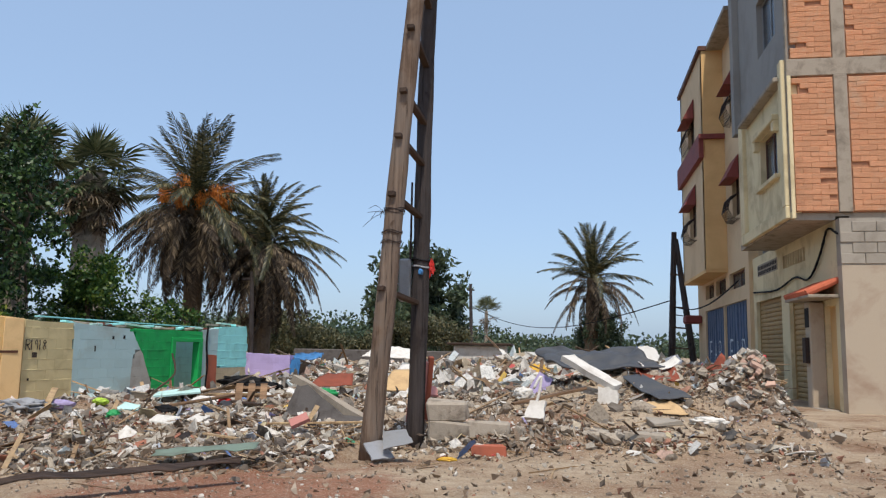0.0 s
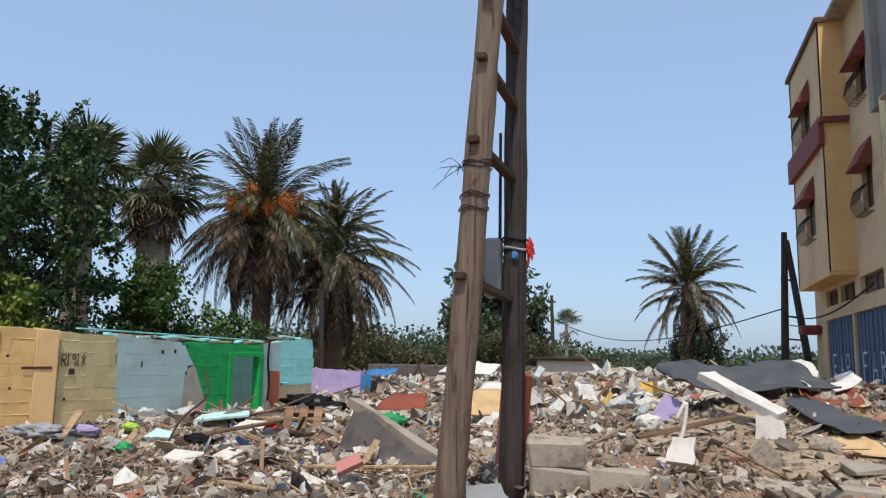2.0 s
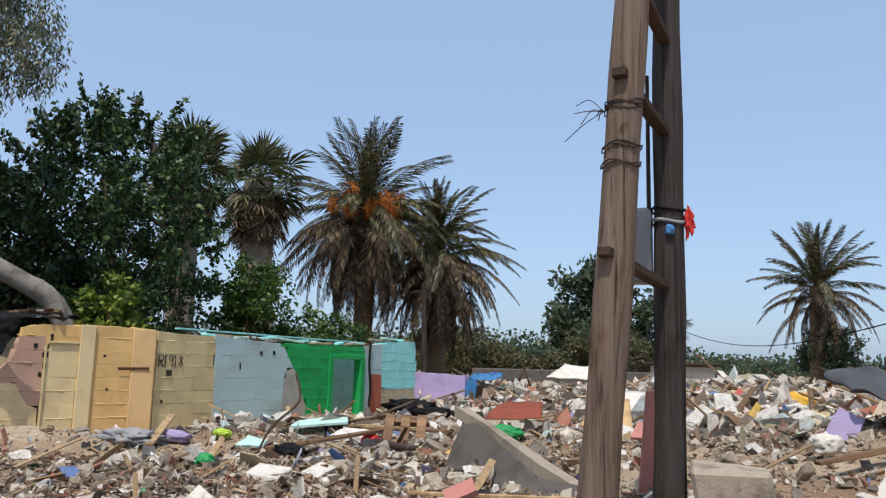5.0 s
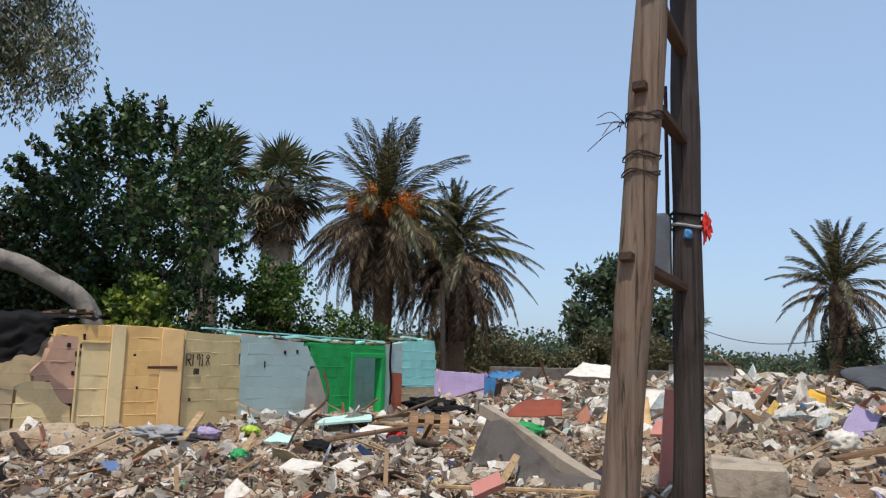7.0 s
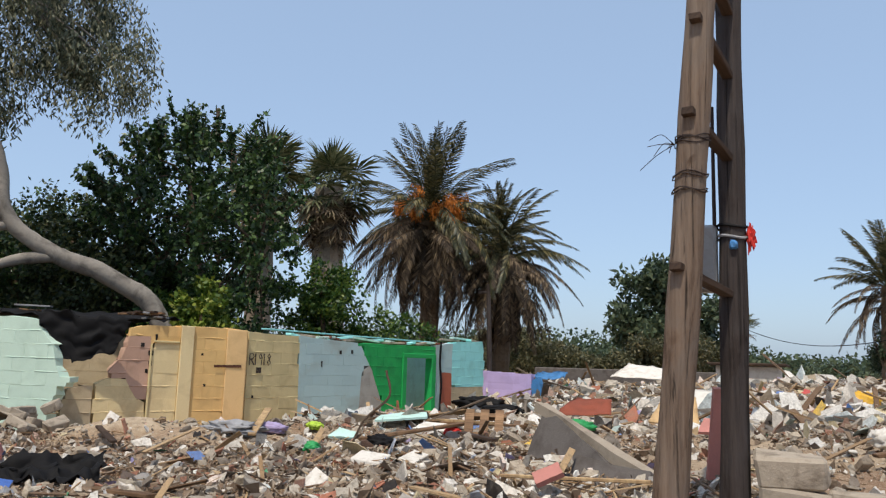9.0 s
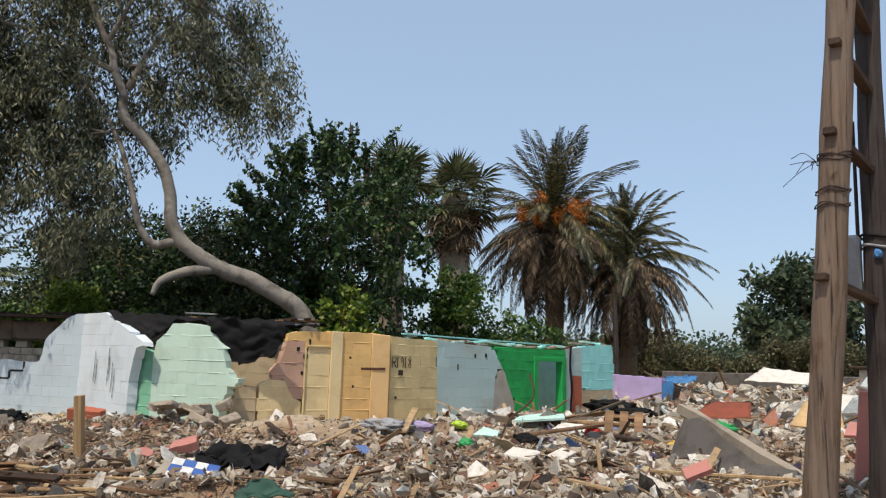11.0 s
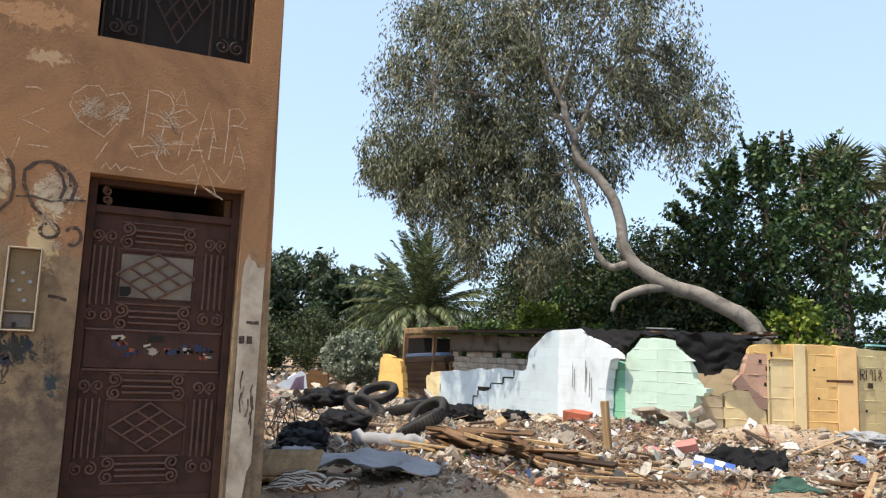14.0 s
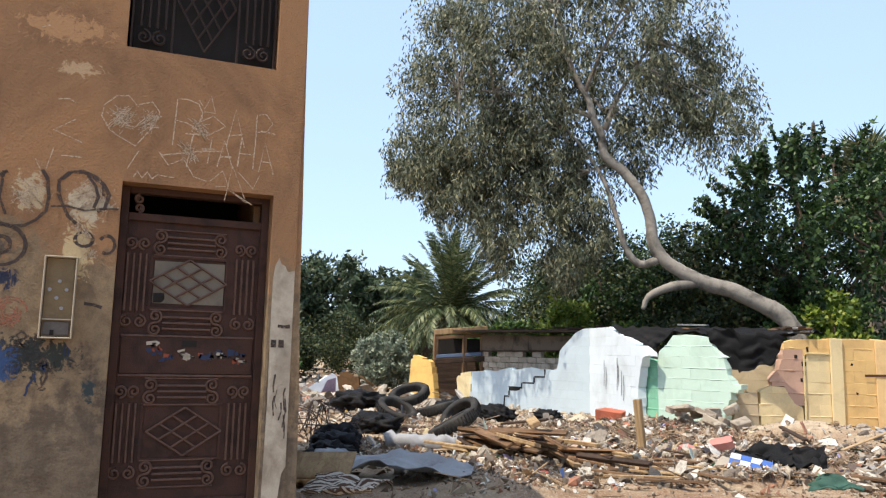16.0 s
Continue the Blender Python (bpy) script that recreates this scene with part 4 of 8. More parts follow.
def palm(name, label, foot, top, r0, r1, green, dead, length, kind="feather", fruit=0, lean=0.0, dead_mat="frond_dead", tops=(82, 5), skirt=(-8, -75), seed=1, stiff=0.0, live="frond"):
    """A palm: trunk, then each frond as a part of its own."""
    rr = random.Random(seed)
    t = thing(name, label, "palm tree", foot)
    f, h = Vector((0, 0, -0.2)), Vector(top) - Vector(foot)
    bm = bmesh.new()
    n = 22
    pts = [f.lerp(h, i / n) + Vector((lean * math.sin(math.pi * i / n), 0, 0)) for i in range(n + 1)]
    tube(bm, pts, [(r0 + (r1 - r0) * i / n) * (1.05 if i % 2 else 0.97) for i in range(n + 1)], 12, 0.06)
    part("trunk", bm, M["fanbark" if kind == "fan" else "palmbark"], t)
    for i in range(green + dead):
        alive = i < green
        u = i / max(green - 1, 1) if alive else (i - green) / max(dead - 1, 1)
        el = (tops[0] + (tops[1] - tops[0]) * u) if alive else (skirt[0] + (skirt[1] - skirt[0]) * u)
        el += rr.uniform(-9, 9)
        meshes = fronds(kind, live if alive else dead_mat, length)
        if kind == "fan":
            me = rr.choice(meshes)
        else:
            me = meshes[min(3, max(0, int((1 - max(el, 0) / 90) * 3.2 - stiff + rr.uniform(-0.4, 0.4))))] if alive else meshes[rr.choice((1, 2, 3))]
        az = i * 137.5 + rr.uniform(-15, 15)
        sc = rr.uniform(0.82, 1.08) * (1.0 if alive else 0.92)
        start = h + Vector((0, 0, rr.uniform(-0.25, 0.1) - (0 if alive else rr.uniform(0.0, 1.0 if kind == "fan" else 0.8))))
        m = Matrix.Translation(start) @ Euler((0, 0, radians(az))).to_matrix().to_4x4() @ Euler((0, radians(-el), 0)).to_matrix().to_4x4() @ Euler((radians(rr.uniform(-25, 25)), 0, 0)).to_matrix().to_4x4() @ Matrix.Diagonal((sc, sc, sc, 1))
        piece("frond" if alive else "dead_frond", me, t, m)
    for i in range(fruit):
        az = rr.uniform(0, 360)
        c0 = h + Vector((math.cos(radians(az)) * 1.25, math.sin(radians(az)) * 1.25, 0.15 + rr.uniform(-0.3, 0.9)))
        p_ = clump_points([c0], [0.4], 340, (0.9, 0.9, 1.1))
        w_ = rng.normal(size=p_.shape) * 0.5 + np.array([0, 0, -1.0])
        v_, f_ = leaf_arrays(p_, w_, 0.16, 0.035)
        mesh_np("fruit_spray", v_, f_, M["fruit"], t, "orange fruit bunch")
    return t


palm("date_palm", "tall date palm with orange fruit and a skirt of dead fronds", (-15.2, 30.95, 0.2), (-15.25, 30.9, 6.6), 0.34, 0.42, 70, 100, 4.2, fruit=17, seed=3, tops=(84, -6), skirt=(6, -58), stiff=0.1)
palm("date_palm", "date palm with grey-brown drooping dead fronds", (-12.6, 32.1, 0.2), (-12.5, 32.0, 5.2), 0.3, 0.36, 26, 90, 3.4, seed=5, tops=(62, -8), skirt=(6, -66))
palm("date_palm", "date palm half hidden behind its neighbours", (-13.3, 33.6, 0.2), (-13.4, 33.6, 6.3), 0.3, 0.34, 40, 36, 2.7, seed=6)
palm("fan_palm", "thick-trunked fan palm with dry hanging fans", (-16.7, 26.2, 0), (-16.85, 26.1, 7.1), 0.66, 0.5, 46, 64, 1.95, "fan", tops=(84, -50), seed=8, skirt=(-28, -88), dead_mat="fan_dead")
palm("fan_palm", "fan palm behind the leafy tree", (-16.9, 22.8, 0), (-16.75, 22.5, 6.7), 0.4, 0.4, 44, 44, 1.65, "fan", tops=(84, -50), seed=9, skirt=(-28, -88), dead_mat="fan_dead")
palm("date_palm", "lone date palm with upright fronds and dead lower leaves", (1.05, 42.4, 0.3), (1.15, 42.4, 4.9), 0.36, 0.3, 38, 28, 3.3, seed=11, tops=(86, 6), skirt=(12, -46), stiff=0.9)
palm("date_palm", "low bushy green palm with a wide crown", (-28.9, 14.0, -0.3), (-29.0, 13.95, 2.6), 0.5, 0.5, 104, 24, 4.0, seed=12, tops=(88, -22), live="frond_green", skirt=(-20, -60), stiff=0.5)

# leafy mulberry
cl, ra = [], []
for i in range(640):
    u = rng.uniform(-1, 1, 3)
    bulge = 1.0 + 0.22 * math.sin(5 * u[0] + 1.3) * math.cos(4 * u[2]) + 0.12 * math.sin(11 * u[0] + 7 * u[1])
    if (u ** 2).sum() > bulge:
        continue
    cl.append((-15.3 + 3.2 * u[0], 18.2 + 2.2 * u[1], 3.5 + 2.6 * u[2]))
    ra.append(rng.uniform(0.16, 0.36))
mulberry = limb_tree("mulberry_tree", "dense dark green broadleaf tree with upright leafy shoots", [
    ([(-14.6, 18.6, -0.2), (-14.7, 18.5, 1.6), (-15.2, 18.4, 3.2), (-15.6, 18.3, 5.4)], 0.22, 0.06),
    ([(-14.7, 18.5, 1.5), (-13.9, 18.9, 3.0), (-13.6, 19.0, 4.6)], 0.12, 0.03),
    ([(-15.0, 18.4, 2.4), (-16.4, 17.8, 3.9), (-17.2, 17.2, 5.2)], 0.12, 0.03)], M["bark"], M["leaf_mul"], cl, ra, 62, (0.13, 0.095), sticks=150)


def leafy_shoots(parent, centre, radii, count, mat, bark, seed, leaf=(0.15, 0.11), reach=(0.5, 1.5)):
    """Arching twigs that leave the crown, with leaves hanging along both sides."""
    g_ = np.random.default_rng(seed)
    off = -np.array(parent.matrix_basis.translation)
    bm = bmesh.new()
    at, way = [], []
    for _ in range(count):
        e_, a_ = radians(g_.uniform(-12, 85)), g_.uniform(0, math.tau)
        o_ = np.array([math.cos(e_) * math.cos(a_), math.cos(e_) * math.sin(a_), math.sin(e_)])
        p0 = np.array(centre) + o_ * np.array(radii) * g_.uniform(0.82, 0.98)
        ln = g_.uniform(*reach) * (0.7 + 0.5 * max(o_[2], 0))
        d0 = o_ * 0.8 + np.array([g_.normal(0, 0.3), g_.normal(0, 0.3), 0.75])
        d0 = d0 / np.linalg.norm(d0) * ln
        bend = np.array([g_.normal(0, 0.12), g_.normal(0, 0.12), -0.22]) * ln
        n_ = int(22 * ln) + 8
        us = np.linspace(0, 1, n_)
        path = p0 + np.outer(us, d0) + np.outer(us ** 2, bend)
        tube(bm, [tuple(q + off) for q in path[::4]], 0.011, 4, cap=False)
        for j, q in enumerate(path):
            for _ in range(2 if j < n_ * 0.8 else 1):
                at.append(q + g_.normal(0, 0.035, 3))
                way.append(o_ * 0.25 + g_.normal(0, 0.55, 3) + np.array([0, 0, -0.55]))
    tagged(part("twig_growth", bm, bark, parent), kind="stuff")
    v, f = leaf_arrays(np.array(at), np.array(way), leaf[0], leaf[1])
    mesh_np("shoot_leaves", v + off, f, mat, parent)


leafy_shoots(mulberry, (-15.4, 18.2, 3.7), (3.1, 2.2, 2.7), 170, M["leaf_mul"], M["bark"], 14)
bm = bmesh.new()
tube(bm, smooth_path([(-15.6, 19.9, 5.9), (-15.75, 19.9, 6.7), (-16.2, 19.9, 7.0), (-16.35, 19.9, 7.5), (-16.35, 19.9, 8.0)], 4), [0.1, 0.1, 0.1, 0.09, 0.09, 0.09, 0.08, 0.08, 0.08, 0.07, 0.07, 0.07, 0.06, 0.06, 0.06, 0.05, 0.05], 7, 0.12)
tagged(part("dead_limb", bm, M["bark"], mulberry, "bare broken limb above the crown", True, Matrix.Translation(-mulberry.matrix_basis.translation)), "bare broken limb above the crown")

# leaning eucalyptus
cl, ra = [], []
for i in range(300):
    u = rng.uniform(-1, 1, 3)
    if (u ** 2).sum() > 1.15:
        continue
    s = u[0] * 4.4
    if 8.0 + 3.4 * u[2] < 4.9 + 0.6 * max(s - 0.8, 0):
        continue
    cl.append((-16.3 + s * 0.55 + u[1] * 1.3, 11.6 + s * 0.83 - u[1] * 0.9, 8.0 + 3.4 * u[2] - 0.04 * s * s))
    ra.append(rng.uniform(0.3, 0.65))
for i in range(400):      # hanging lower sprays
    s = rng.uniform(-4.4, 1.1)
    d_ = rng.uniform(-1.2, 1.2)
    low_ = 2.6 + 0.8 * abs(math.sin(s * 1.9)) + 0.16 * s * s
    cl.append((-16.3 + s * 0.55 + d_, 11.55 + s * 0.83 - 0.6 * d_, rng.uniform(min(low_, 5.4), 6.2)))
    ra.append(rng.uniform(0.16, 0.34))
open_ = [i for i, c_ in enumerate(cl) if not (c_[2] < 7.6 and (c_[0] + 15.1) * 0.8 - (c_[1] - 12.3) * 0.6 > 0.1 and abs((c_[0] + 15.1) * 0.6 + (c_[1] - 12.3) * 0.8 - 0.14 * (5.0 - c_[2])) < 0.55)]
cl, ra = [cl[i] for i in open_], [ra[i] for i in open_]        # the trunk shows through a gap in the crown
limb_tree("eucalyptus_tree", "tall eucalyptus with a pale leaning trunk and hanging grey-green leaves", [
    ([(-12.6, 15.15, -0.2), (-12.62, 15.12, 1.0), (-12.72, 15.05, 1.62), (-12.9, 14.85, 2.02), (-13.09, 14.59, 2.25), (-13.6, 13.93, 2.62), (-13.93, 13.51, 2.8), (-14.18, 13.18, 3.04), (-14.4, 12.9, 3.3), (-14.52, 12.75, 3.65), (-14.58, 12.68, 4.2), (-14.69, 12.53, 4.8), (-14.93, 12.22, 5.36), (-15.19, 11.87, 5.82), (-15.24, 11.82, 6.3), (-15.36, 11.66, 6.8), (-15.45, 11.55, 7.25), (-15.63, 11.32, 7.8), (-15.77, 11.14, 8.6), (-15.9, 10.95, 9.6)], 0.215, 0.05),
    ([(-13.82, 13.64, 2.79), (-14.29, 13.03, 2.66), (-14.59, 12.65, 2.45), (-14.68, 12.54, 2.15)], 0.13, 0.05),
    ([(-15.2, 11.9, 6.4), (-15.0, 12.2, 7.3), (-14.6, 12.9, 8.6)], 0.08, 0.03),
    ([(-15.3, 11.7, 6.7), (-16.2, 10.4, 7.3), (-17.2, 9.0, 7.6)], 0.07, 0.02),
    ([(-15.5, 11.5, 7.3), (-15.0, 11.9, 8.6), (-14.2, 12.6, 9.8)], 0.06, 0.02),
    ([(-14.47, 12.81, 3.28), (-14.72, 12.5, 3.2), (-14.9, 12.25, 3.55), (-15.05, 12.1, 4.3), (-15.3, 11.8, 5.4), (-15.9, 11.2, 6.6)], 0.1, 0.03)],
    M["eucbark"], M["leaf_euc"], cl, ra, 215, (0.14, 0.04), (1, 1, 1.5), hang=0.75, sticks=110, knobs=0.16)


def crown_tree(name, label, x, y, h, r, mat, each=150, n=46, size=(0.5, 0.3), low=0.25, category="tree", seed=0):
    g = np.random.default_rng(seed)
    cl, ra = [], []
    z0 = gz(x, y)
    while len(cl) < n:
        u = g.uniform(-1, 1, 3)
        if (u ** 2).sum() > 1:
            continue
        zz = low + (1 - low) * (u[2] * 0.5 + 0.5)
        cl.append((x + u[0] * r, y + u[1] * r, z0 + h * (low * 0.6 + (1 - low * 0.6) * (u[2] * 0.5 + 0.5)) * 0.93))
        ra.append(r * g.uniform(0.14, 0.3))
    return limb_tree(name, label, [([(x, y, z0 - 0.2), (x + 0.1 * r, y, z0 + h * 0.35), (x - 0.05 * r, y, z0 + h * 0.75)], 0.03 * h, 0.01 * h)], M["bark"], mat, cl, ra, each, size, category=category, sticks=0)


crown_tree("eucalyptus_tree", "large distant eucalyptus with an open crown", -15.2, 78, 11.4, 5.2, M["leaf_far"], 240, 60, (0.75, 0.3), seed=2)
for i, (x, y, h, r) in enumerate([(-44.6, 10.2, 7.0, 2.4), (-44.0, 13.2, 7.0, 2.6), (-43.3, 16.2, 6.8, 2.3), (-45.5, 6.2, 7.4, 2.8), (-47, 19.5, 6.0, 3.0), (-46, 2.0, 7.0, 3.2)]):
    tagged(crown_tree("eucalyptus_tree", "dark grey-green tree in a distant grove", x, y, h, r, M["leaf_far"], 190, 44, (0.42, 0.16), seed=20 + i), group="distant grove")
for i, (x, y, h, r, m_) in enumerate([(-19.4, 13.6, 3.3, 0.9, "leaf_yellow"), (-12.4, 15.8, 2.9, 0.65, "leaf_yellow"), (-23.5, 16.8, 6.0, 2.2, "leaf_shade"), (-26.5, 17.5, 6.2, 2.4, "leaf_mul"), (-20.5, 18.0, 6.4, 2.2, "leaf_shade"), (-13.5, 21.4, 4.2, 1.3, "leaf_bush"), (-12.3, 23.2, 2.7, 1.4, "leaf_bush"), (-25.4, 9.9, 2.1, 0.9, "leaf_olive"), (-14.4, 16.7, 2.7, 0.8, "leaf_bush"), (-18.2, 14.6, 2.4, 1.6, "leaf_bush"), (-14.0, 17.0, 2.9, 0.9, "leaf_bush"), (-20.5, 12.4, 2.5, 1.2, "leaf_bush"), (-22.5, 11.8, 2.3, 1.1, "leaf_bush"),
                                      (-21, 15.6, 5.6, 2.1, "leaf_shade"), (-16.4, 16.9, 5.0, 1.7, "leaf_shade"), (-19.2, 16.2, 5.7, 2.1, "leaf_mul"), (-17.8, 16.8, 5.6, 1.9, "leaf_shade"), (-22.0, 15.4, 4.4, 1.4, "leaf_shade"), (-13.6, 17.4, 3.0, 1.2, "leaf_mul"), (-16.6, 15.6, 2.8, 1.2, "leaf_shade"), (-24.4, 16.5, 5.6, 2.2, "leaf_shade"), (-21.5, 19.5, 5.2, 2.2, "leaf_mul"), (-19.4, 21.0, 4.6, 2.0, "leaf_shade"), (-26.5, 19.5, 5.0, 2.4, "leaf_shade"), (-27.5, 6.4, 1.6, 0.9, "leaf_bush"), (-30.6, 7.4, 2.4, 1.4, "leaf_shade"), (-24.5, 17, 3.6, 2.2, "leaf_shade"), (-18, 19.5, 3.0, 2.2, "leaf_shade"), (-37.5, 8.5, 2.6, 1.9, "leaf_shade"), (-38.5, 12.0, 3.0, 2.1, "leaf_shade"), (-39.5, 15.2, 3.0, 2.2, "leaf_shade"), (-36.5, 5.4, 2.2, 1.7, "leaf_shade"), (1.7, 43.0, 3.0, 1.3, "leaf_far")]):
    crown_tree("bush", {"leaf_bush": "bright green leafy bush behind the ruins", "leaf_olive": "pale silvery green bush", "leaf_mul": "dense dark green bush", "leaf_shade": "olive green bush, leaf colour darkened for the shade of the trees", "leaf_far": "dark shrub at the palm's foot", "leaf_yellow": "yellow-green sunlit bush behind the ruins"}[m_], x, y, h, r, M[m_], 120, 100, (0.13, 0.085), 0.05, "bush", 40 + i)

# hedge and wood along the horizon
g = np.random.default_rng(5)
cl, ra = [], []
for i in range(560):
    a = radians(-104 + 142 * i / 559)          # bearing, left negative
    d = g.uniform(120, 190)
    hh = g.uniform(1.4, 6.8) * (0.6 if a > radians(-6) else 1.0)
    cl.append((math.sin(a) * d, math.cos(a) * d, 0.6 + hh * 0.5))
    ra.append(1.4 + hh * 0.5)
p_ = clump_points(cl, ra, 230, (2.2, 2.2, 0.8))
v_, f_ = leaf_arrays(p_, rng.normal(size=p_.shape), 0.75, 0.5)
tagged(mesh_np("far_woods", v_, f_, M["leaf_far"]), "hazy green trees along the horizon", "trees", kind="stuff")
cl, ra = [], []
for i in range(200):
    u = g.uniform(0, 1)
    cl.append((-20 + 13 * u + g.uniform(-1, 1), 47 + 3 * u + g.uniform(-2, 2), 0.7 + g.uniform(0, 1) * (1.5 + 1.0 * math.sin(u * 9))))
    ra.append(g.uniform(0.3, 0.8))
p_ = clump_points(cl, ra, 130, (1.2, 1.2, 0.9))
v_, f_ = leaf_arrays(p_, rng.normal(size=p_.shape), 0.24, 0.12)
tagged(mesh_np("scrub", v_, f_, M["leaf_dry"]), "olive brown scrub at the edge of the cleared ground", "scrub", kind="stuff")


# ---- rubble ----
M["rub_mix"] = mixed_mat("mixed_rubble", [(0.0, srgb(162, 152, 138)), (0.2, srgb(116, 106, 96)), (0.38, srgb(190, 180, 164)), (0.55, srgb(128, 108, 90)), (0.68, srgb(184, 170, 150)), (0.78, srgb(166, 116, 94)), (0.83, srgb(100, 90, 82)), (0.91, srgb(222, 214, 202))])
M["rub_pale"] = mixed_mat("pale_plaster_rubble", [(0.0, srgb(226, 222, 214)), (0.4, srgb(206, 198, 186)), (0.6, srgb(178, 172, 164)), (0.75, srgb(226, 208, 196)), (0.83, srgb(150, 146, 142)), (0.92, srgb(204, 214, 214))])
M["rub_paint"] = mixed_mat("painted_rubble", [(0.0, srgb(214, 208, 198)), (0.36, srgb(196, 180, 156)), (0.54, srgb(170, 160, 148)), (0.68, srgb(202, 168, 150)), (0.76, srgb(186, 204, 198)), (0.82, srgb(176, 110, 86)), (0.88, srgb(208, 192, 154)), (0.95, srgb(160, 166, 176))])
M["scraps"] = mixed_mat("litter_scraps", [(0.0, srgb(212, 208, 200)), (0.42, srgb(60, 60, 66)), (0.55, srgb(200, 170, 130)), (0.66, srgb(90, 130, 190)), (0.74, srgb(200, 80, 76)), (0.8, srgb(70, 150, 110)), (0.86, srgb(220, 180, 80)), (0.92, srgb(160, 150, 190))], rough=0.6, bump=0.2)
M["sticks"] = mixed_mat("splintered_wood", [(0.0, srgb(150, 120, 86)), (0.3, srgb(110, 84, 62)), (0.55, srgb(180, 150, 112)), (0.8, srgb(80, 64, 52))])
M["darkscrap"] = mixed_mat("dark_scraps", [(0.0, srgb(52, 50, 50)), (0.4, srgb(84, 70, 62)), (0.7, srgb(110, 72, 56)), (0.88, srgb(70, 78, 92))], rough=0.6)
M["rub_fine"] = mixed_mat("fine_brown_rubble", [(0.0, srgb(132, 110, 90)), (0.25, srgb(106, 88, 72)), (0.45, srgb(154, 134, 112)), (0.65, srgb(176, 160, 140)), (0.78, srgb(144, 98, 78)), (0.88, srgb(90, 78, 68)), (0.95, srgb(206, 196, 182))])
CUBE = np.array([(x, y, z) for z in (-.5, .5) for y in (-.5, .5) for x in (-.5, .5)])
CUBE_F = np.array([(0, 2, 3, 1), (4, 5, 7, 6), (0, 1, 5, 4), (2, 6, 7, 3), (0, 4, 6, 2), (1, 3, 7, 5)])


def turned(n, flat):
    """Random rotations; flat near 1 keeps pieces lying down."""
    az = rng.uniform(0, math.tau, n)
    tx, ty = rng.normal(0, 1, (2, n)) * (1 - flat) * 1.2
    ca, sa, cx, sx, cy, sy = np.cos(az), np.sin(az), np.cos(tx), np.sin(tx), np.cos(ty), np.sin(ty)
    z, o = np.zeros(n), np.ones(n)
    rz = np.stack([ca, -sa, z, sa, ca, z, z, z, o], -1).reshape(-1, 3, 3)
    rx = np.stack([o, z, z, z, cx, -sx, z, sx, cx], -1).reshape(-1, 3, 3)
    ry = np.stack([cy, z, sy, z, o, z, -sy, z, cy], -1).reshape(-1, 3, 3)
    return rz @ rx @ ry


PHI = (1 + 5 ** 0.5) / 2
ICO = np.array([(-1, PHI, 0), (1, PHI, 0), (-1, -PHI, 0), (1, -PHI, 0), (0, -1, PHI), (0, 1, PHI), (0, -1, -PHI), (0, 1, -PHI), (PHI, 0, -1), (PHI, 0, 1), (-PHI, 0, -1), (-PHI, 0, 1)]) / 3.2
ICO_F = np.array([(0, 11, 5), (0, 5, 1), (0, 1, 7), (0, 7, 10), (0, 10, 11), (1, 5, 9), (5, 11, 4), (11, 10, 2), (10, 7, 6), (7, 1, 8), (3, 9, 4), (3, 4, 2), (3, 2, 6), (3, 6, 8), (3, 8, 9), (4, 9, 5), (2, 4, 11), (6, 2, 10), (8, 6, 7), (9, 8, 1)])
# a broken slab: an uneven pentagon with thickness
PENT = np.array([(0.5 * math.cos(a), 0.5 * math.sin(a), z) for z in (-.5, .5) for a in [i * math.tau / 5 for i in range(5)]])
PENT_F = np.array([(0, 2, 1), (0, 3, 2), (0, 4, 3), (5, 6, 7), (5, 7, 8), (5, 8, 9)] + [q for i in range(5) for q in ((i, (i + 1) % 5, 5 + (i + 1) % 5), (i, 5 + (i + 1) % 5, 5 + i))])
SHARD = np.array([(-0.5, -0.3, -0.3), (0.5, -0.2, -0.3), (0.0, 0.5, -0.25), (0.05, 0.0, 0.5)])
SHARD_F = np.array([(0, 2, 1), (0, 1, 3), (1, 2, 3), (2, 0, 3)])
FORMS = {"shard": (SHARD, SHARD_F), "cube": (CUBE, CUBE_F), "stone": (ICO, ICO_F), "slab": (PENT, PENT_F)}


def scatter(name, label, mat, x, y, size, aspect, jag, flat, sink=0.3, form="cube"):
    """Joined broken pieces lying on the ground."""
    base, faces = FORMS[form]
    n, k_ = len(x), len(base)
    dims = size[:, None] * np.asarray(aspect)[None] * rng.uniform(0.6, 1.4, (n, 3))
    v = (base[None] + rng.uniform(-jag, jag, (n, k_, 3)) * 0.5) * dims[:, None]
    v = np.einsum("nij,nkj->nki", turned(n, flat), v)
    low = v[:, :, 2].min(1)
    tall = v[:, :, 2].max(1) - low
    v += np.stack([x, y, height(x, y) - low - sink * tall], -1)[:, None]
    f = (np.arange(n)[:, None, None] * k_ + faces[None]).reshape(-1, faces.shape[1])
    return tagged(mesh_np(name, v.reshape(-1, 3), f, mat), label, "rubble", kind="stuff")


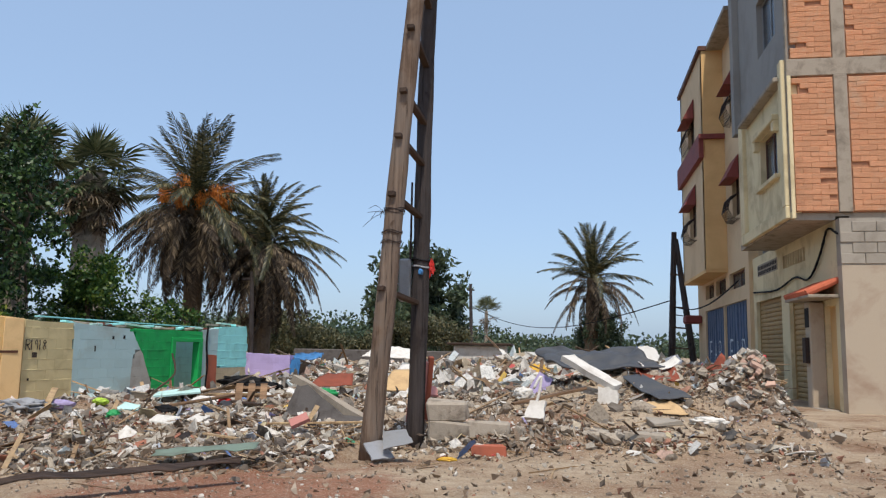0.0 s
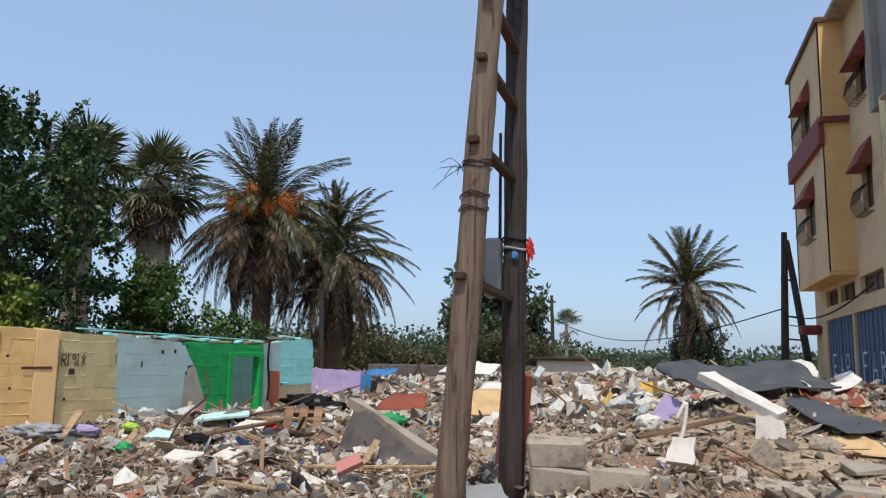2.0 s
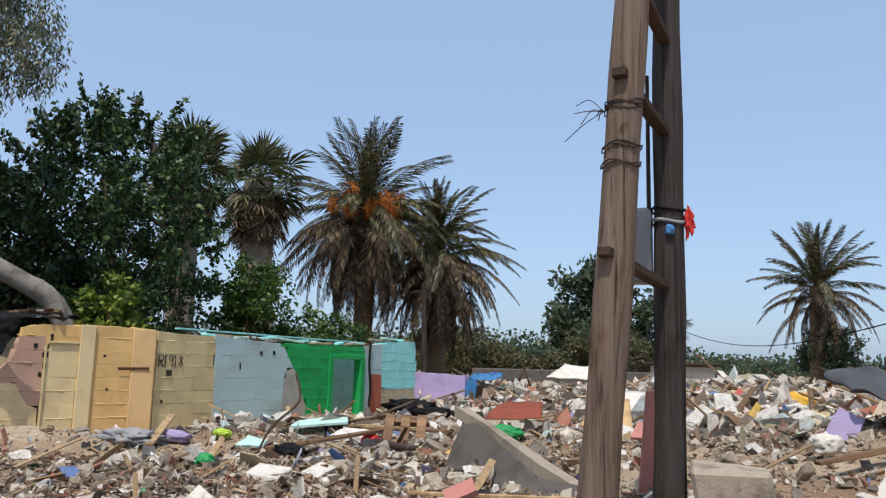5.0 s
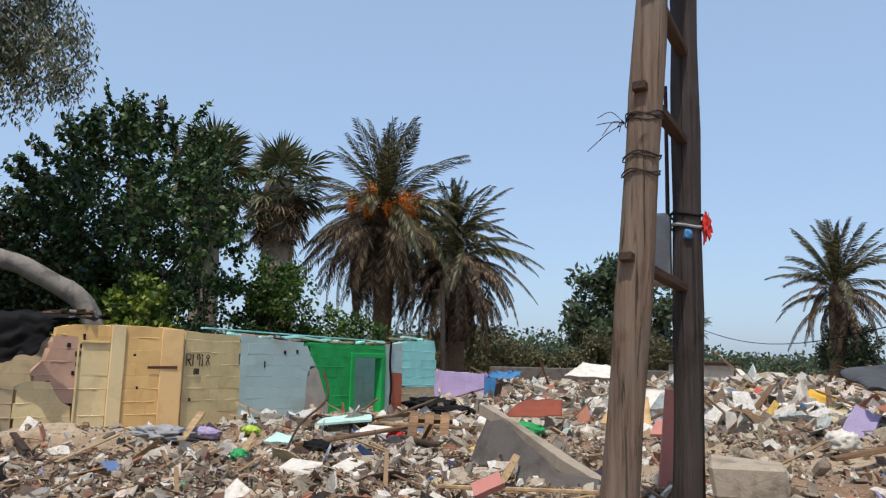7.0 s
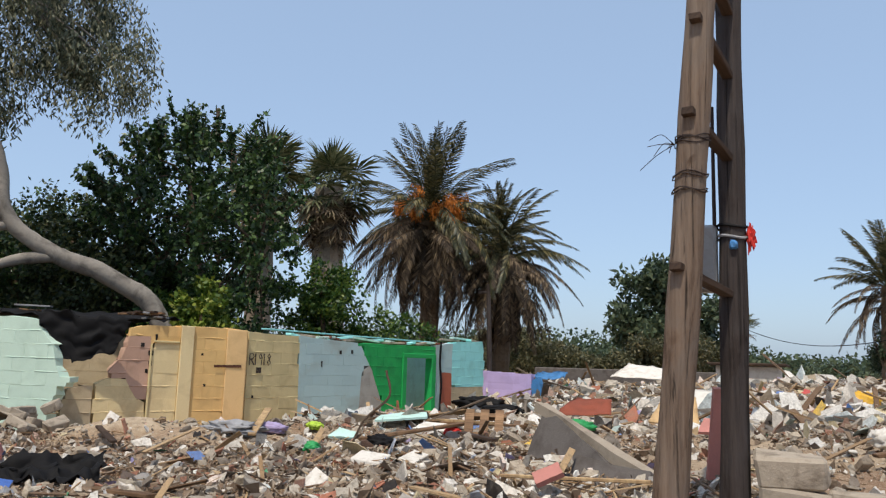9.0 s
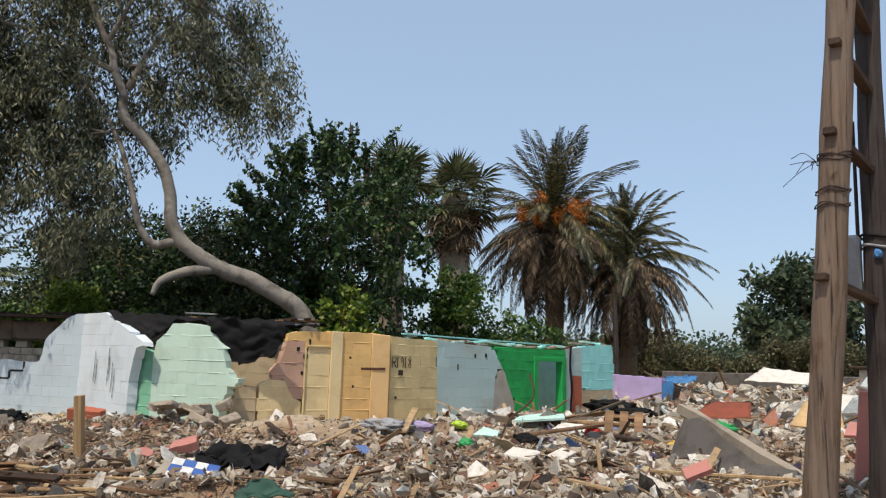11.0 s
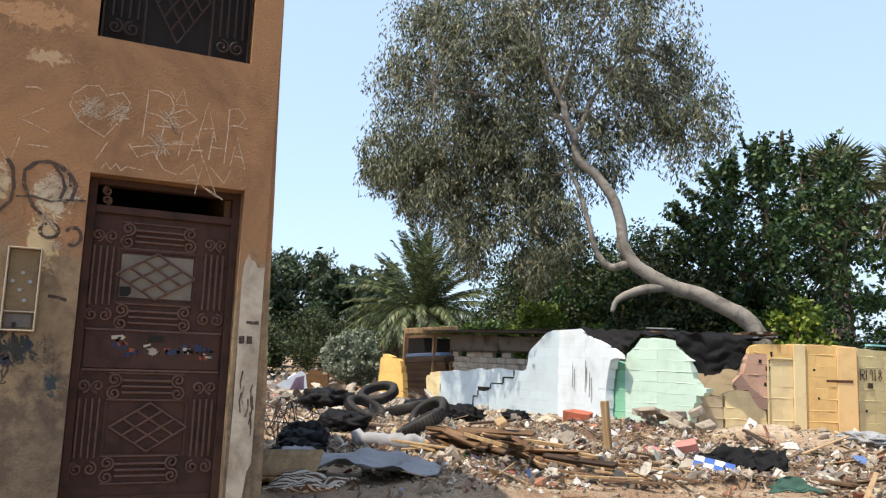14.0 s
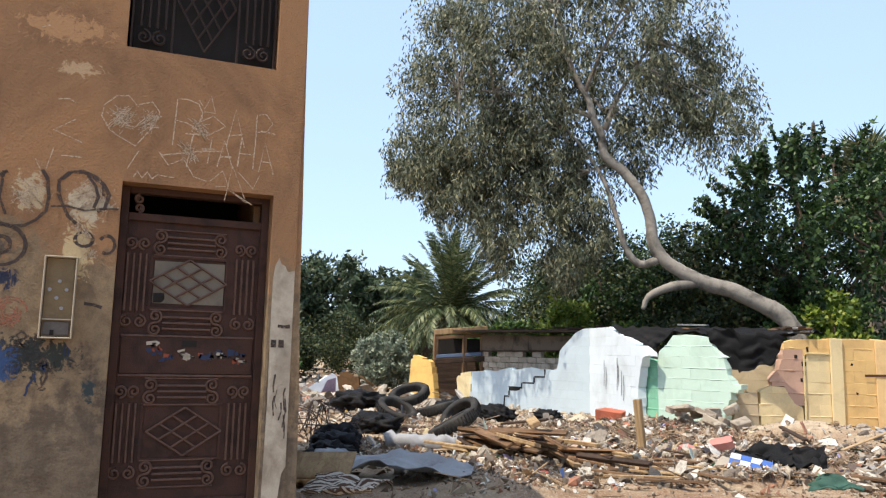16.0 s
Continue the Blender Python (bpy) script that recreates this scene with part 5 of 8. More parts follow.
def spots(n, x0, x1, y0, y1, floor=0.0):
    """Random places, denser where the ground is rubble."""
    n0, n = n, n * 2
    x, y = rng.uniform(x0, x1, n * 3), rng.uniform(y0, y1, n * 3)
    patch = np.clip(0.55 + 0.75 * fbm(x, y, 21, 4, 0.9), 0.1, 1)
    keep = rng.uniform(0, 1, n * 3) < np.maximum(field(x, y) * patch, floor)
    keep &= ~((x < -5.2) & (y < 2.9))
    side = (x - P_C[0]) * (P_E[1] - P_C[1]) - (y - P_C[1]) * (P_E[0] - P_C[0])
    keep &= ~((y > 13) & (y < 22) & (side < 0.2) & (side > -4))
    keep &= ~((y > 11.5) & (y < 14) & (x < -11.3))
    x, y = x[keep][:n0], y[keep][:n0]
    return x, y


def sizes(n, lo, hi):
    return lo * (hi / lo) ** (rng.uniform(0, 1, n) ** 2.8)


for tag, n, area_, lo, hi in (("near", 34000, (-9, 4.4, 5.0, 15), 0.014, 0.105), ("left", 12000, (-19, -5.4, 3.4, 12), 0.014, 0.11), ("middle", 18000, (-9, 4.4, 14, 26), 0.025, 0.2),
                             ("far", 16000, (-17, 4.4, 25, 60), 0.05, 0.32), ("edge", 3500, (-34, -17, 3, 14), 0.06, 0.35)):
    for form, share, asp, jag, flat in (("stone", 0.36, (1.3, 0.95, 0.7), 0.45, 0.4), ("slab", 0.45, (1.3, 1.0, 0.24), 0.35, 0.62), ("cube", 0.14, (1.6, 0.8, 0.34), 0.6, 0.55)):
        x, y = spots(int(n * share), *area_)
        scatter("rubble", "grey and brown broken concrete, brick and plaster", M["rub_mix"], x, y, sizes(len(x), lo, hi), asp, jag, flat, form=form)
    x, y = spots(int(n * 0.16), *area_)
    scatter("painted_rubble", "broken pieces of painted plaster, tile and brick", M["rub_paint"], x, y, sizes(len(x), lo, hi * 1.1), (1.3, 1.0, 0.16), 0.4, 0.6, form="slab")
    x, y = spots(int(n * (0.22 if tag in ("middle", "far") else 0.05)), *area_)
    scatter("pale_rubble", "broken white plaster and pale tile", M["rub_pale"], x, y, sizes(len(x), lo * 1.2, hi * 1.25), (1.4, 1.0, 0.22), 0.45, 0.42, 0.1, form="slab")
    x, y = spots(int(n * 0.07), *area_)
    scatter("litter", "scattered paper, cloth and plastic scraps", M["scraps"], x, y, sizes(len(x), lo * 1.3, hi * 1.1), (1.3, 0.9, 0.04), 0.6, 0.5, 0.1, "slab")
    x, y = spots(int(n * 0.034), *area_)
    scatter("broken_planks", "broken planks and battens lying in the rubble", M["sticks"], x, y, sizes(len(x), lo * 6, hi * 2.8), (1.8, 0.16, 0.04), 0.12, 0.78, 0.0)
    x, y = spots(int(n * 0.035), *area_)
    scatter("splintered_wood", "splintered sticks and laths", M["sticks"], x, y, sizes(len(x), lo * 3, hi * 2.2), (1.8, 0.09, 0.05), 0.2, 0.9, 0.1)
for n, area_ in ((52000, (-8, 4.4, 6.5, 13.5)), (52000, (-13, -4.5, 3.2, 11))):
    x, y = spots(n, *area_, floor=0.03)
    scatter("fine_rubble", "fine crushed mortar, brick and plaster crumbs", M["rub_fine"], x, y, sizes(len(x), 0.012, 0.085), (1.3, 1.0, 0.7), 0.5, 0.3, 0.2, "shard")
    x, y = spots(n // 15, *area_, floor=0.05)
    scatter("straw", "dry straw, twigs and splinters", M["sticks"], x, y, sizes(len(x), 0.06, 0.35), (1.6, 0.035, 0.025), 0.2, 0.92, 0.1)
for n, area_, lo, hi in ((420, (-8.6, 4.0, 8.6, 15), 0.08, 0.24), (1500, (-9, 4.2, 14, 30), 0.12, 0.42), (130, (-14, -5.6, 5.5, 11.5), 0.1, 0.26)):
    x, y = spots(n, *area_)
    scatter("broken_boards", "broken boards, tiles and sheets tilted in the rubble", M["rub_paint"], x, y, sizes(len(x), lo, hi), (1.4, 0.9, 0.06), 0.35, 0.4, 0.25, "slab")
    x, y = spots(n // 2, *area_)
    scatter("dark_scraps", "dark plastic and rusted metal scraps", M["darkscrap"], x, y, sizes(len(x), lo, hi), (1.3, 0.7, 0.08), 0.5, 0.45, 0.3, "slab")
x, y = spots(5000, -7, 5, 2.5, 9.2, 0.22)
scatter("gravel", "small stones and grit on the bare ground", M["rub_mix"], x, y, sizes(len(x), 0.01, 0.045), (1.2, 1, 0.6), 0.3, 0.6, form="stone")


# ---- details of the brick house ----
def stroke(parent, name, mat, pts, width, x, label="", face=1):
    """A painted line on a wall in the plane x, through (y, z) points."""
    bm = bmesh.new()
    left, right = [], []
    for i, (y, z) in enumerate(pts):
        a, b = pts[max(i - 1, 0)], pts[min(i + 1, len(pts) - 1)]
        d = Vector((b[0] - a[0], b[1] - a[1])).normalized()
        w = width * random.uniform(0.75, 1.2) / 2
        left.append(bm.verts.new((x, y - d.y * w, z + d.x * w)))
        right.append(bm.verts.new((x, y + d.y * w, z - d.x * w)))
    for i in range(len(pts) - 1):
        bm.faces.new((left[i], right[i], right[i + 1], left[i + 1]))
    return part(name, bm, mat, parent, label)


def arc(y, z, ry, rz, a0, a1, n=14):
    return [(y + ry * math.cos(radians(a0 + (a1 - a0) * i / n)), z + rz * math.sin(radians(a0 + (a1 - a0) * i / n))) for i in range(n + 1)]


LETTERS = {"F": [[(0, 0), (0, 1)], [(0, 1), (0.7, 1)], [(0, 0.55), (0.55, 0.55)]], "A": [[(0, 0), (0.4, 1), (0.8, 0)], [(0.18, 0.4), (0.62, 0.4)]],
           "R": [[(0, 0), (0, 1), (0.5, 0.95), (0.6, 0.72), (0.45, 0.52), (0, 0.5)], [(0.2, 0.5), (0.65, 0)]], "H": [[(0, 0), (0, 1)], [(0.6, 0), (0.6, 1)], [(0, 0.5), (0.6, 0.5)]],
           "1": [[(0.2, 0), (0.2, 1), (0.05, 0.85)]], "9": [[(0.5, 0.7), (0.3, 1), (0.08, 0.8), (0.2, 0.55), (0.5, 0.7), (0.45, 0)]],
           "8": [[(0.3, 0.55), (0.5, 0.8), (0.3, 1), (0.1, 0.8), (0.3, 0.55), (0.52, 0.25), (0.3, 0), (0.08, 0.25), (0.3, 0.55)]], "U": [[(0, 1), (0.05, 0.25), (0.3, 0), (0.6, 0.2), (0.65, 1)]]}


def word(parent, text, mat, y, z, h, step, width, x, flip=1, slant=0.0):
    for i, ch in enumerate(text):
        for ln in LETTERS[ch]:
            stroke(parent, "letter_stroke", mat, [(y + flip * (i * step + a * h * 0.8) + slant * b * h, z + b * h) for a, b in ln], width, x)


# bare hollow bricks of the side wall, laid between raw concrete columns and beams
brick_bm = boxed(-0.1495, 0.1495, 0, 0.1, 0.002, 0.1, 0.003)
for i in range(6):
    zc = 0.012 + i * 0.0145
    box(brick_bm, -0.149, 0.149, -0.009, 0.0, zc, zc + 0.008)
BRICK = mesh_of(brick_bm, "brick", M["brick"])
side = thing("wall_brick", "bare orange hollow-brick side wall between raw concrete beams", "wall", (0, 16.66, 0), kind="structure")
part("backing", boxed(XB + 0.2, 12, 0.03, 0.3, 3.72, 12), M["brickback"], side, "clay behind the bricks, coloured darker for the shade in the gaps")
for x0, x1 in ((XB - 0.005, XB + 0.02), (5.06, 5.3)):
    part("column", boxed(x0, x1, -0.01, 0.12, 3.72, 12, 0.01), M["mortar"], side, "raw concrete column")
for z0, z1 in ((6.38, 6.72), (9.6, 9.9)):
    part("beam", boxed(XB, 7, -0.012, 0.12, z0, z1, 0.01), M["mortar"], side, "raw concrete beam")
part("edge_strip", boxed(XB - 0.004, XB + 0.07, -0.015, 0.1, 3.6, 6.4, 0.01), M["cream"], side)
for zlo, zhi in ((3.74, 6.36), (6.74, 9.55)):
    for x0, x1 in ((XB + 0.08, 5.04), (5.32, 6.45)):
        row = 0
        z = zlo
        while z + 0.1 < zhi:
            xx = x0 - (0.15 if row % 2 else 0.0)
            while xx < x1 - 0.05:
                if random.random() > (0.1 if xx < x0 + 0.1 or xx > x1 - 0.32 else 0.014):
                    w_ = min(0.3, x1 - xx) if xx >= x0 else 0.15
                    piece("brick", BRICK, side, pose(max(xx, x0) + w_ / 2, random.uniform(-0.006, 0.006), z, 0, random.uniform(-0.5, 0.5), 0) @ Matrix.Diagonal((w_ / 0.3 * 0.99, 1, 1, 1)))
                xx += 0.3
            z += 0.104
            row += 1
LOWB = mesh_of(boxed(-0.205, 0.205, 0, 0.03, 0.006, 0.194, 0.008), "block", M["rawblk"])
for row in range(4):
    for i in range(5):
        piece("block", LOWB, side, pose(5.2 + 0.42 * i + (0.21 if row % 2 else 0), -0.165, 2.72 + row * 0.2))


def grid_window(parent, x, ya, yb, za, zb, frame_mat, depth=0.12, bars=3):
    """A recessed window with a frame and panes; faces -x."""
    w = new("window")
    w.parent = parent
    f = 0.05
    for nm, b in (("frame_rail", (ya, yb, za, za + f)), ("frame_rail", (ya, yb, zb - f, zb)), ("frame_stile", (ya, ya + f, za + f, zb - f)), ("frame_stile", (yb - f, yb, za + f, zb - f)), ("frame_stile", ((ya + yb) / 2 - f / 2, (ya + yb) / 2 + f / 2, za + f, zb - f))):
        part(nm, boxed(x + depth, x + depth + 0.05, b[0], b[1], b[2], b[3], 0.004), frame_mat, w)
    part("pane", boxed(x + depth + 0.02, x + depth + 0.03, ya, yb, za, zb), M["glass_dark"], w)
    return w


grid_window(near_house, XB, 17.55, 18.95, 4.65, 5.7, M["brownframe"])
grid_window(near_house, XB + 0.03, 17.5, 19.0, 7.6, 8.9, M["sheet"])
part("window_sill", boxed(XB - 0.1, XB + 0.05, 17.4, 19.1, 4.56, 4.65, 0.01), M["cream"], near_house)
part("window_hood", boxed(XB - 0.14, XB + 0.02, 17.35, 19.15, 5.72, 5.86, 0.02), M["cream"], near_house, "moulded cream hood with stepped corners")
for yy in (17.35, 18.98):
    part("hood_bracket", boxed(XB - 0.12, XB + 0.02, yy, yy + 0.17, 5.5, 5.72, 0.02), M["cream"], near_house)
part("hood_ledge", boxed(XB - 0.2, XB + 0.03, 16.9, 20.2, 6.36, 6.46, 0.02), M["mortar"], near_house, "weathered ledge above the window")
part("bay_rim", boxed(XB - 0.09, XB + 0.03, 16.75, 20.7, 3.62, 3.86, 0.015), M["cream"], near_house)
part("bay_rim", boxed(XB - 0.09, XB + 0.03, 16.76, 17.0, 3.86, 6.75, 0.015), M["cream"], near_house)
part("bay_rim", boxed(XB - 0.09, XB + 0.03, 20.3, 20.7, 3.86, 6.6, 0.015), M["cream"], near_house)
part("vent_grille", boxed(XF + 0.05, XF + 0.1, 18.7, 20.5, 3.05, 3.35), M["brownframe"], near_house, "dark pierced vent")
for i in range(9):
    part("vent_slat", boxed(XF + 0.0, XF + 0.08, 18.7 + i * 0.2, 18.75 + i * 0.2, 3.05, 3.35), M["cream"], near_house)
part("vent_screen", boxed(XF - 0.012, XF + 0.01, 21.0, 23.0, 3.1, 3.4, 0.004), M["mortar"], near_house, "pale pierced vent screen")
for i in range(12):
    for j in range(2):
        part("vent_hole", boxed(XF - 0.02, XF - 0.013, 21.06 + i * 0.16, 21.15 + i * 0.16, 3.13 + j * 0.13, 3.22 + j * 0.13), M["darkvoid"], near_house)


def roller_shutter(name, y0, y1, z0, z1):
    t = thing(name, "closed tan metal roller shutter of a shop", "shutter", (XF + 0.12, 0, 0))
    n = int((z1 - z0) / 0.11)
    for i in range(n):
        za = z0 + i * (z1 - z0) / n
        bm = bmesh.new()
        prof = [(0.0, 0.0), (-0.02, 0.02), (-0.025, 0.055), (-0.02, 0.09), (0.0, 0.108)]
        cols = [[bm.verts.new((px_, yy, za + pz * (z1 - z0) / n / 0.11)) for px_, pz in prof] for yy in (y0, y1)]
        for a in range(4):
            bm.faces.new((cols[0][a], cols[0][a + 1], cols[1][a + 1], cols[1][a]))
        part("slat", bm, M["shutter"], t)
    for yy in (y0, y1 - 0.05):
        part("guide_rail", boxed(-0.04, 0.02, yy, yy + 0.05, z0, z1), M["shutter"], t)
    return t


roller_shutter("roller_shutter", 18.3, 20.1, -0.1, 2.3)
roller_shutter("roller_shutter", 20.75, 23.3, -0.1, 2.45)
entry = thing("house_door", "narrow ochre entrance door under a small tiled canopy", "door", (XF, 0, 0))
part("door_leaf", boxed(0.1, 0.14, 16.95, 17.6, -0.06, 2.0, 0.004), M["ochresunlit"], entry)
part("door_step", boxed(-0.3, 0.0, 16.85, 17.7, -0.1, 0.06, 0.02), M["mortar"], entry)
part("wall_pier", boxed(-0.28, 0.0, 17.62, 17.95, -0.1, 2.1, 0.02), M["lowrender"], entry, "stained rendered pier beside the door")
part("meter_box", boxed(-0.36, -0.281, 17.68, 17.9, 0.9, 1.4, 0.006), M["iron"], entry, "rusty meter box")
part("fanlight", boxed(-0.29, -0.282, 17.66, 17.92, 1.6, 1.98), M["darkvoid"], entry)
canopy = thing("tiled_canopy", "small sloping canopy of broken red clay tiles", "canopy", (XF, 0, 0))
part("canopy_slab", boxed(-0.55, 0.0, 16.7, 18.3, 2.12, 2.18, 0.01), M["mortar"], canopy)
for i in range(11):
    for j in range(2):
        bm = bmesh.new()
        tube(bm, [(-0.56 + j * 0.3, 16.78 + i * 0.145, 2.2 + j * 0.13), (-0.22 + j * 0.26, 16.78 + i * 0.145, 2.35 + j * 0.12)], [0.07, 0.062], 8)
        part("tile", bm, M["tile"], canopy)
bm = bmesh.new()
tube(bm, smooth_path([(XF - 0.04, 23.4, 2.72), (XF - 0.05, 21.0, 2.6), (XF - 0.05, 19.4, 2.75), (XF - 0.05, 18.4, 2.62), (XF - 0.05, 17.6, 3.0), (XF - 0.04, 17.1, 3.45), (XF - 0.02, 16.6, 3.3)], 8), 0.022, 6, 0.3)
tagged(part("cable", bm, M["black"]), "black cable bundle sagging along the house wall", "cable")

# ---- details of the tan house ----
for y0, y1 in ((24.0, 27.2), (27.4, 30.8)):
    gate = thing("metal_gate", "closed blue metal double gate with white graffiti", "gate", (XF - 0.02, 0, 0))
    for k0, k1 in ((y0, (y0 + y1) / 2 - 0.01), ((y0 + y1) / 2 + 0.01, y1)):
        part("gate_leaf", boxed(0, 0.05, k0, k1, -0.1, 2.6, 0.006), M["bluegate"], gate)
        n = 5
        for i in range(n):
            yy = k0 + 0.05 + i * (k1 - k0 - 0.1) / (n - 1)
            part("rib", boxed(-0.02, -0.001, yy - 0.02, yy + 0.02, -0.05, 2.55), M["bluegate"], gate)
    word(gate, "FAR", M["white"], y1 - 0.5, 0.75, 0.75, 0.85, 0.07, -0.026, -1)
for a, b in ((24.1, 26.3), (26.9, 28.6), (29.0, 30.6)):
    grid_window(far_house, XF - 0.1, a, b, 3.0, 3.5, M["brownframe"])
for x, a, b, za, zb in ((XF - 0.1, 24.5, 25.5, 5.1, 6.6), (XF - 0.1, 24.5, 25.5, 8.1, 9.4), (4.25, 28.2, 29.6, 5.0, 6.5), (4.25, 28.2, 29.6, 8.2, 9.5)):
    grid_window(far_house, x, a, b, za, zb, M["brownframe"])
    aw = new("awning")
    aw.parent = far_house
    bm = bmesh.new()
    v = [bm.verts.new(q) for q in ((x - 0.02, a - 0.1, zb + 0.25), (x - 0.02, b + 0.1, zb + 0.25), (x - 0.38, b + 0.1, zb - 0.45), (x - 0.38, a - 0.1, zb - 0.45), (x - 0.02, a - 0.1, zb - 0.45), (x - 0.02, b + 0.1, zb - 0.45))]
    for f in ((0, 1, 2, 3), (0, 3, 4), (1, 5, 2), (0, 4, 5, 1), (3, 2, 5, 4)):
        bm.faces.new([v[i] for i in f])
    part("awning_sheet", bm, M["maroon"], aw, "maroon sheet awning")
    basket = new("window_basket")
    basket.parent = far_house
    for j in range(9):
        yy = a + (b - a) * j / 8
        bm = bmesh.new()
        tube(bm, [(x, yy, za + 0.62), (x - 0.24, yy, za + 0.5), (x - 0.32, yy, za + 0.15), (x - 0.2, yy, za - 0.12), (x, yy, za - 0.15)], 0.012, 4)
        part("bar", bm, M["iron"], basket)
    for zz, dx in ((za + 0.5, 0.24), (za + 0.15, 0.32), (za - 0.12, 0.2)):
        bm = bmesh.new()
        tube(bm, [(x - dx, a, zz), (x - dx, b, zz)], 0.012, 4)
        part("rail", bm, M["iron"], basket)
part("side_canopy", boxed(4.3, 4.9, 31.5, 32.3, 2.2, 2.5, 0.05), M["maroon"], far_house, "small maroon canopy at the far corner")

# ---- the door and wall of the lane house ----
# rods are coloured lighter than the leaf to paint in their edge highlights
M["ironwork"] = dirt_mat("highlit_brown_ironwork", srgb(98, 72, 60), srgb(48, 35, 29), scale=14, rough=0.6, spec=0.35, amount=0.8, bump=0.6, grain=120)
M["irondoor"] = dirt_mat("rusty_brown_iron_door", srgb(70, 45, 35), srgb(30, 22, 18), scale=6, rough=0.65, spec=0.3, amount=0.85, bump=0.8, grain=90)


def worn_paint(name, col, other, lo, hi, scale=60):
    """Thin paint or chalk that covers a rough wall only in part."""
    k = Mat(name, 0.9, 0, 0.15).world_co()
    k.base(k.mix(k.noise(12, 5, 0.7), col, other))
    k.link(k.band(k.noise(scale, 6, 0.75), lo, hi), k.p.inputs["Alpha"])
    return k.m


M["chalk"] = worn_paint("white_chalk", srgb(206, 190, 168), srgb(160, 132, 106), 0.38, 0.52, 90)
M["spray"] = worn_paint("black_spray_paint", srgb(52, 46, 46), srgb(84, 72, 66), 0.34, 0.5, 40)
M["meter_back"] = dirt_mat("grey_meter_plate", srgb(124, 106, 80), srgb(84, 72, 56), scale=9)
M["meter_rim"] = dirt_mat("pale_meter_rim", srgb(168, 156, 138), srgb(150, 138, 116), scale=9)
M["bluespray"] = dirt_mat("dark_blue_paint", srgb(44, 56, 84), srgb(70, 66, 70), scale=12)
M["redspray"] = worn_paint("red_paint", srgb(152, 78, 66), srgb(150, 110, 90), 0.36, 0.55, 50)
M["bareplaster"] = dirt_mat("bare_grey_plaster", srgb(120, 112, 100), srgb(84, 76, 68), scale=3, world=True, amount=0.8)
M["patch"] = dirt_mat("white_lime_patch", srgb(176, 166, 150), srgb(112, 98, 82), scale=4, world=True, amount=0.8)


def spiral(y, z, r, turns=1.4, flip=1, start=0):
    return [(y + flip * r * (1 - 0.8 * i / 20) * math.cos(radians(start) + turns * math.tau * i / 20), z + r * (1 - 0.8 * i / 20) * math.sin(radians(start) + turns * math.tau * i / 20)) for i in range(21)]


def rod(parent, name, mat, pts, x, r=0.009):
    bm = bmesh.new()
    tube(bm, [(x, y, z) for y, z in pts], r, 5)
    return part(name, bm, mat, parent)


def lattice(parent, mat, x, y0, y1, z0, z1, n=3):
    """A diamond of crossing bars."""
    cy, cz, hy, hz = (y0 + y1) / 2, (z0 + z1) / 2, (y1 - y0) / 2, (z1 - z0) / 2
    for i in range(n + 1):
        u = -1 + 2 * i / n
        a, b = (cy - hy + hy * (u + 1) / 2, cz + hz * (u + 1) / 2), (cy + hy * (u + 1) / 2, cz - hz + hz * (u + 1) / 2)
        rod(parent, "lattice_bar", mat, [a, b], x, 0.007)
        a, b = (cy - hy + hy * (u + 1) / 2, cz - hz * (u + 1) / 2), (cy + hy * (u + 1) / 2, cz + hz - hz * (u + 1) / 2)
        rod(parent, "lattice_bar", mat, [a, b], x, 0.007)


DX = HX - 0.17
iron_door = thing("iron_door", "rusty brown iron door with wrought scrolls, bars and diamond lattices", "door", (0, 0, 0))
part("leaf", boxed(DX - 0.04, DX, 1.64, 2.5, -0.02, 1.86, 0.004), M["irondoor"], iron_door)
for y0, y1, z0, z1 in ((1.6, 1.65, -0.3, 2.07), (2.49, 2.54, -0.3, 2.07), (1.65, 2.49, 1.85, 1.9), (1.65, 2.49, 2.03, 2.07)):
    part("frame", boxed(DX - 0.06, DX + 0.03, y0, y1, z0, z1, 0.004), M["irondoor"], iron_door)
part("middle_plate", boxed(DX, DX + 0.012, 1.66, 2.48, 0.875, 1.11, 0.004), M["irondoor"], iron_door)
part("letter_slot", boxed(DX + 0.012, DX + 0.017, 2.03, 2.12, 1.05, 1.09), M["darkvoid"], iron_door)
for zc in (1.115, 0.865):
    rod(iron_door, "rail", M["ironwork"], [(1.66, zc), (2.48, zc)], DX + 0.012, 0.009)
IW = DX + 0.014
for zc in (1.72, 1.2, 0.765, 0.255):
    for i in range(3):
        rod(iron_door, "bar", M["ironwork"], [(1.9, zc + (i - 1) * 0.037), (2.2, zc + (i - 1) * 0.037)], IW, 0.0085)
    for yy, fl in ((1.855, 1), (2.235, -1)):
        for zz, st in ((zc + 0.042, -90), (zc - 0.042, 90)):
            rod(iron_door, "scroll", M["ironwork"], spiral(yy, zz, 0.043, 1.55, fl, st), IW, 0.0085)
    for zz in (zc + 0.083, zc - 0.083):
        rod(iron_door, "rail", M["ironwork"], [(1.82, zz), (2.27, zz)], IW - 0.004, 0.006)
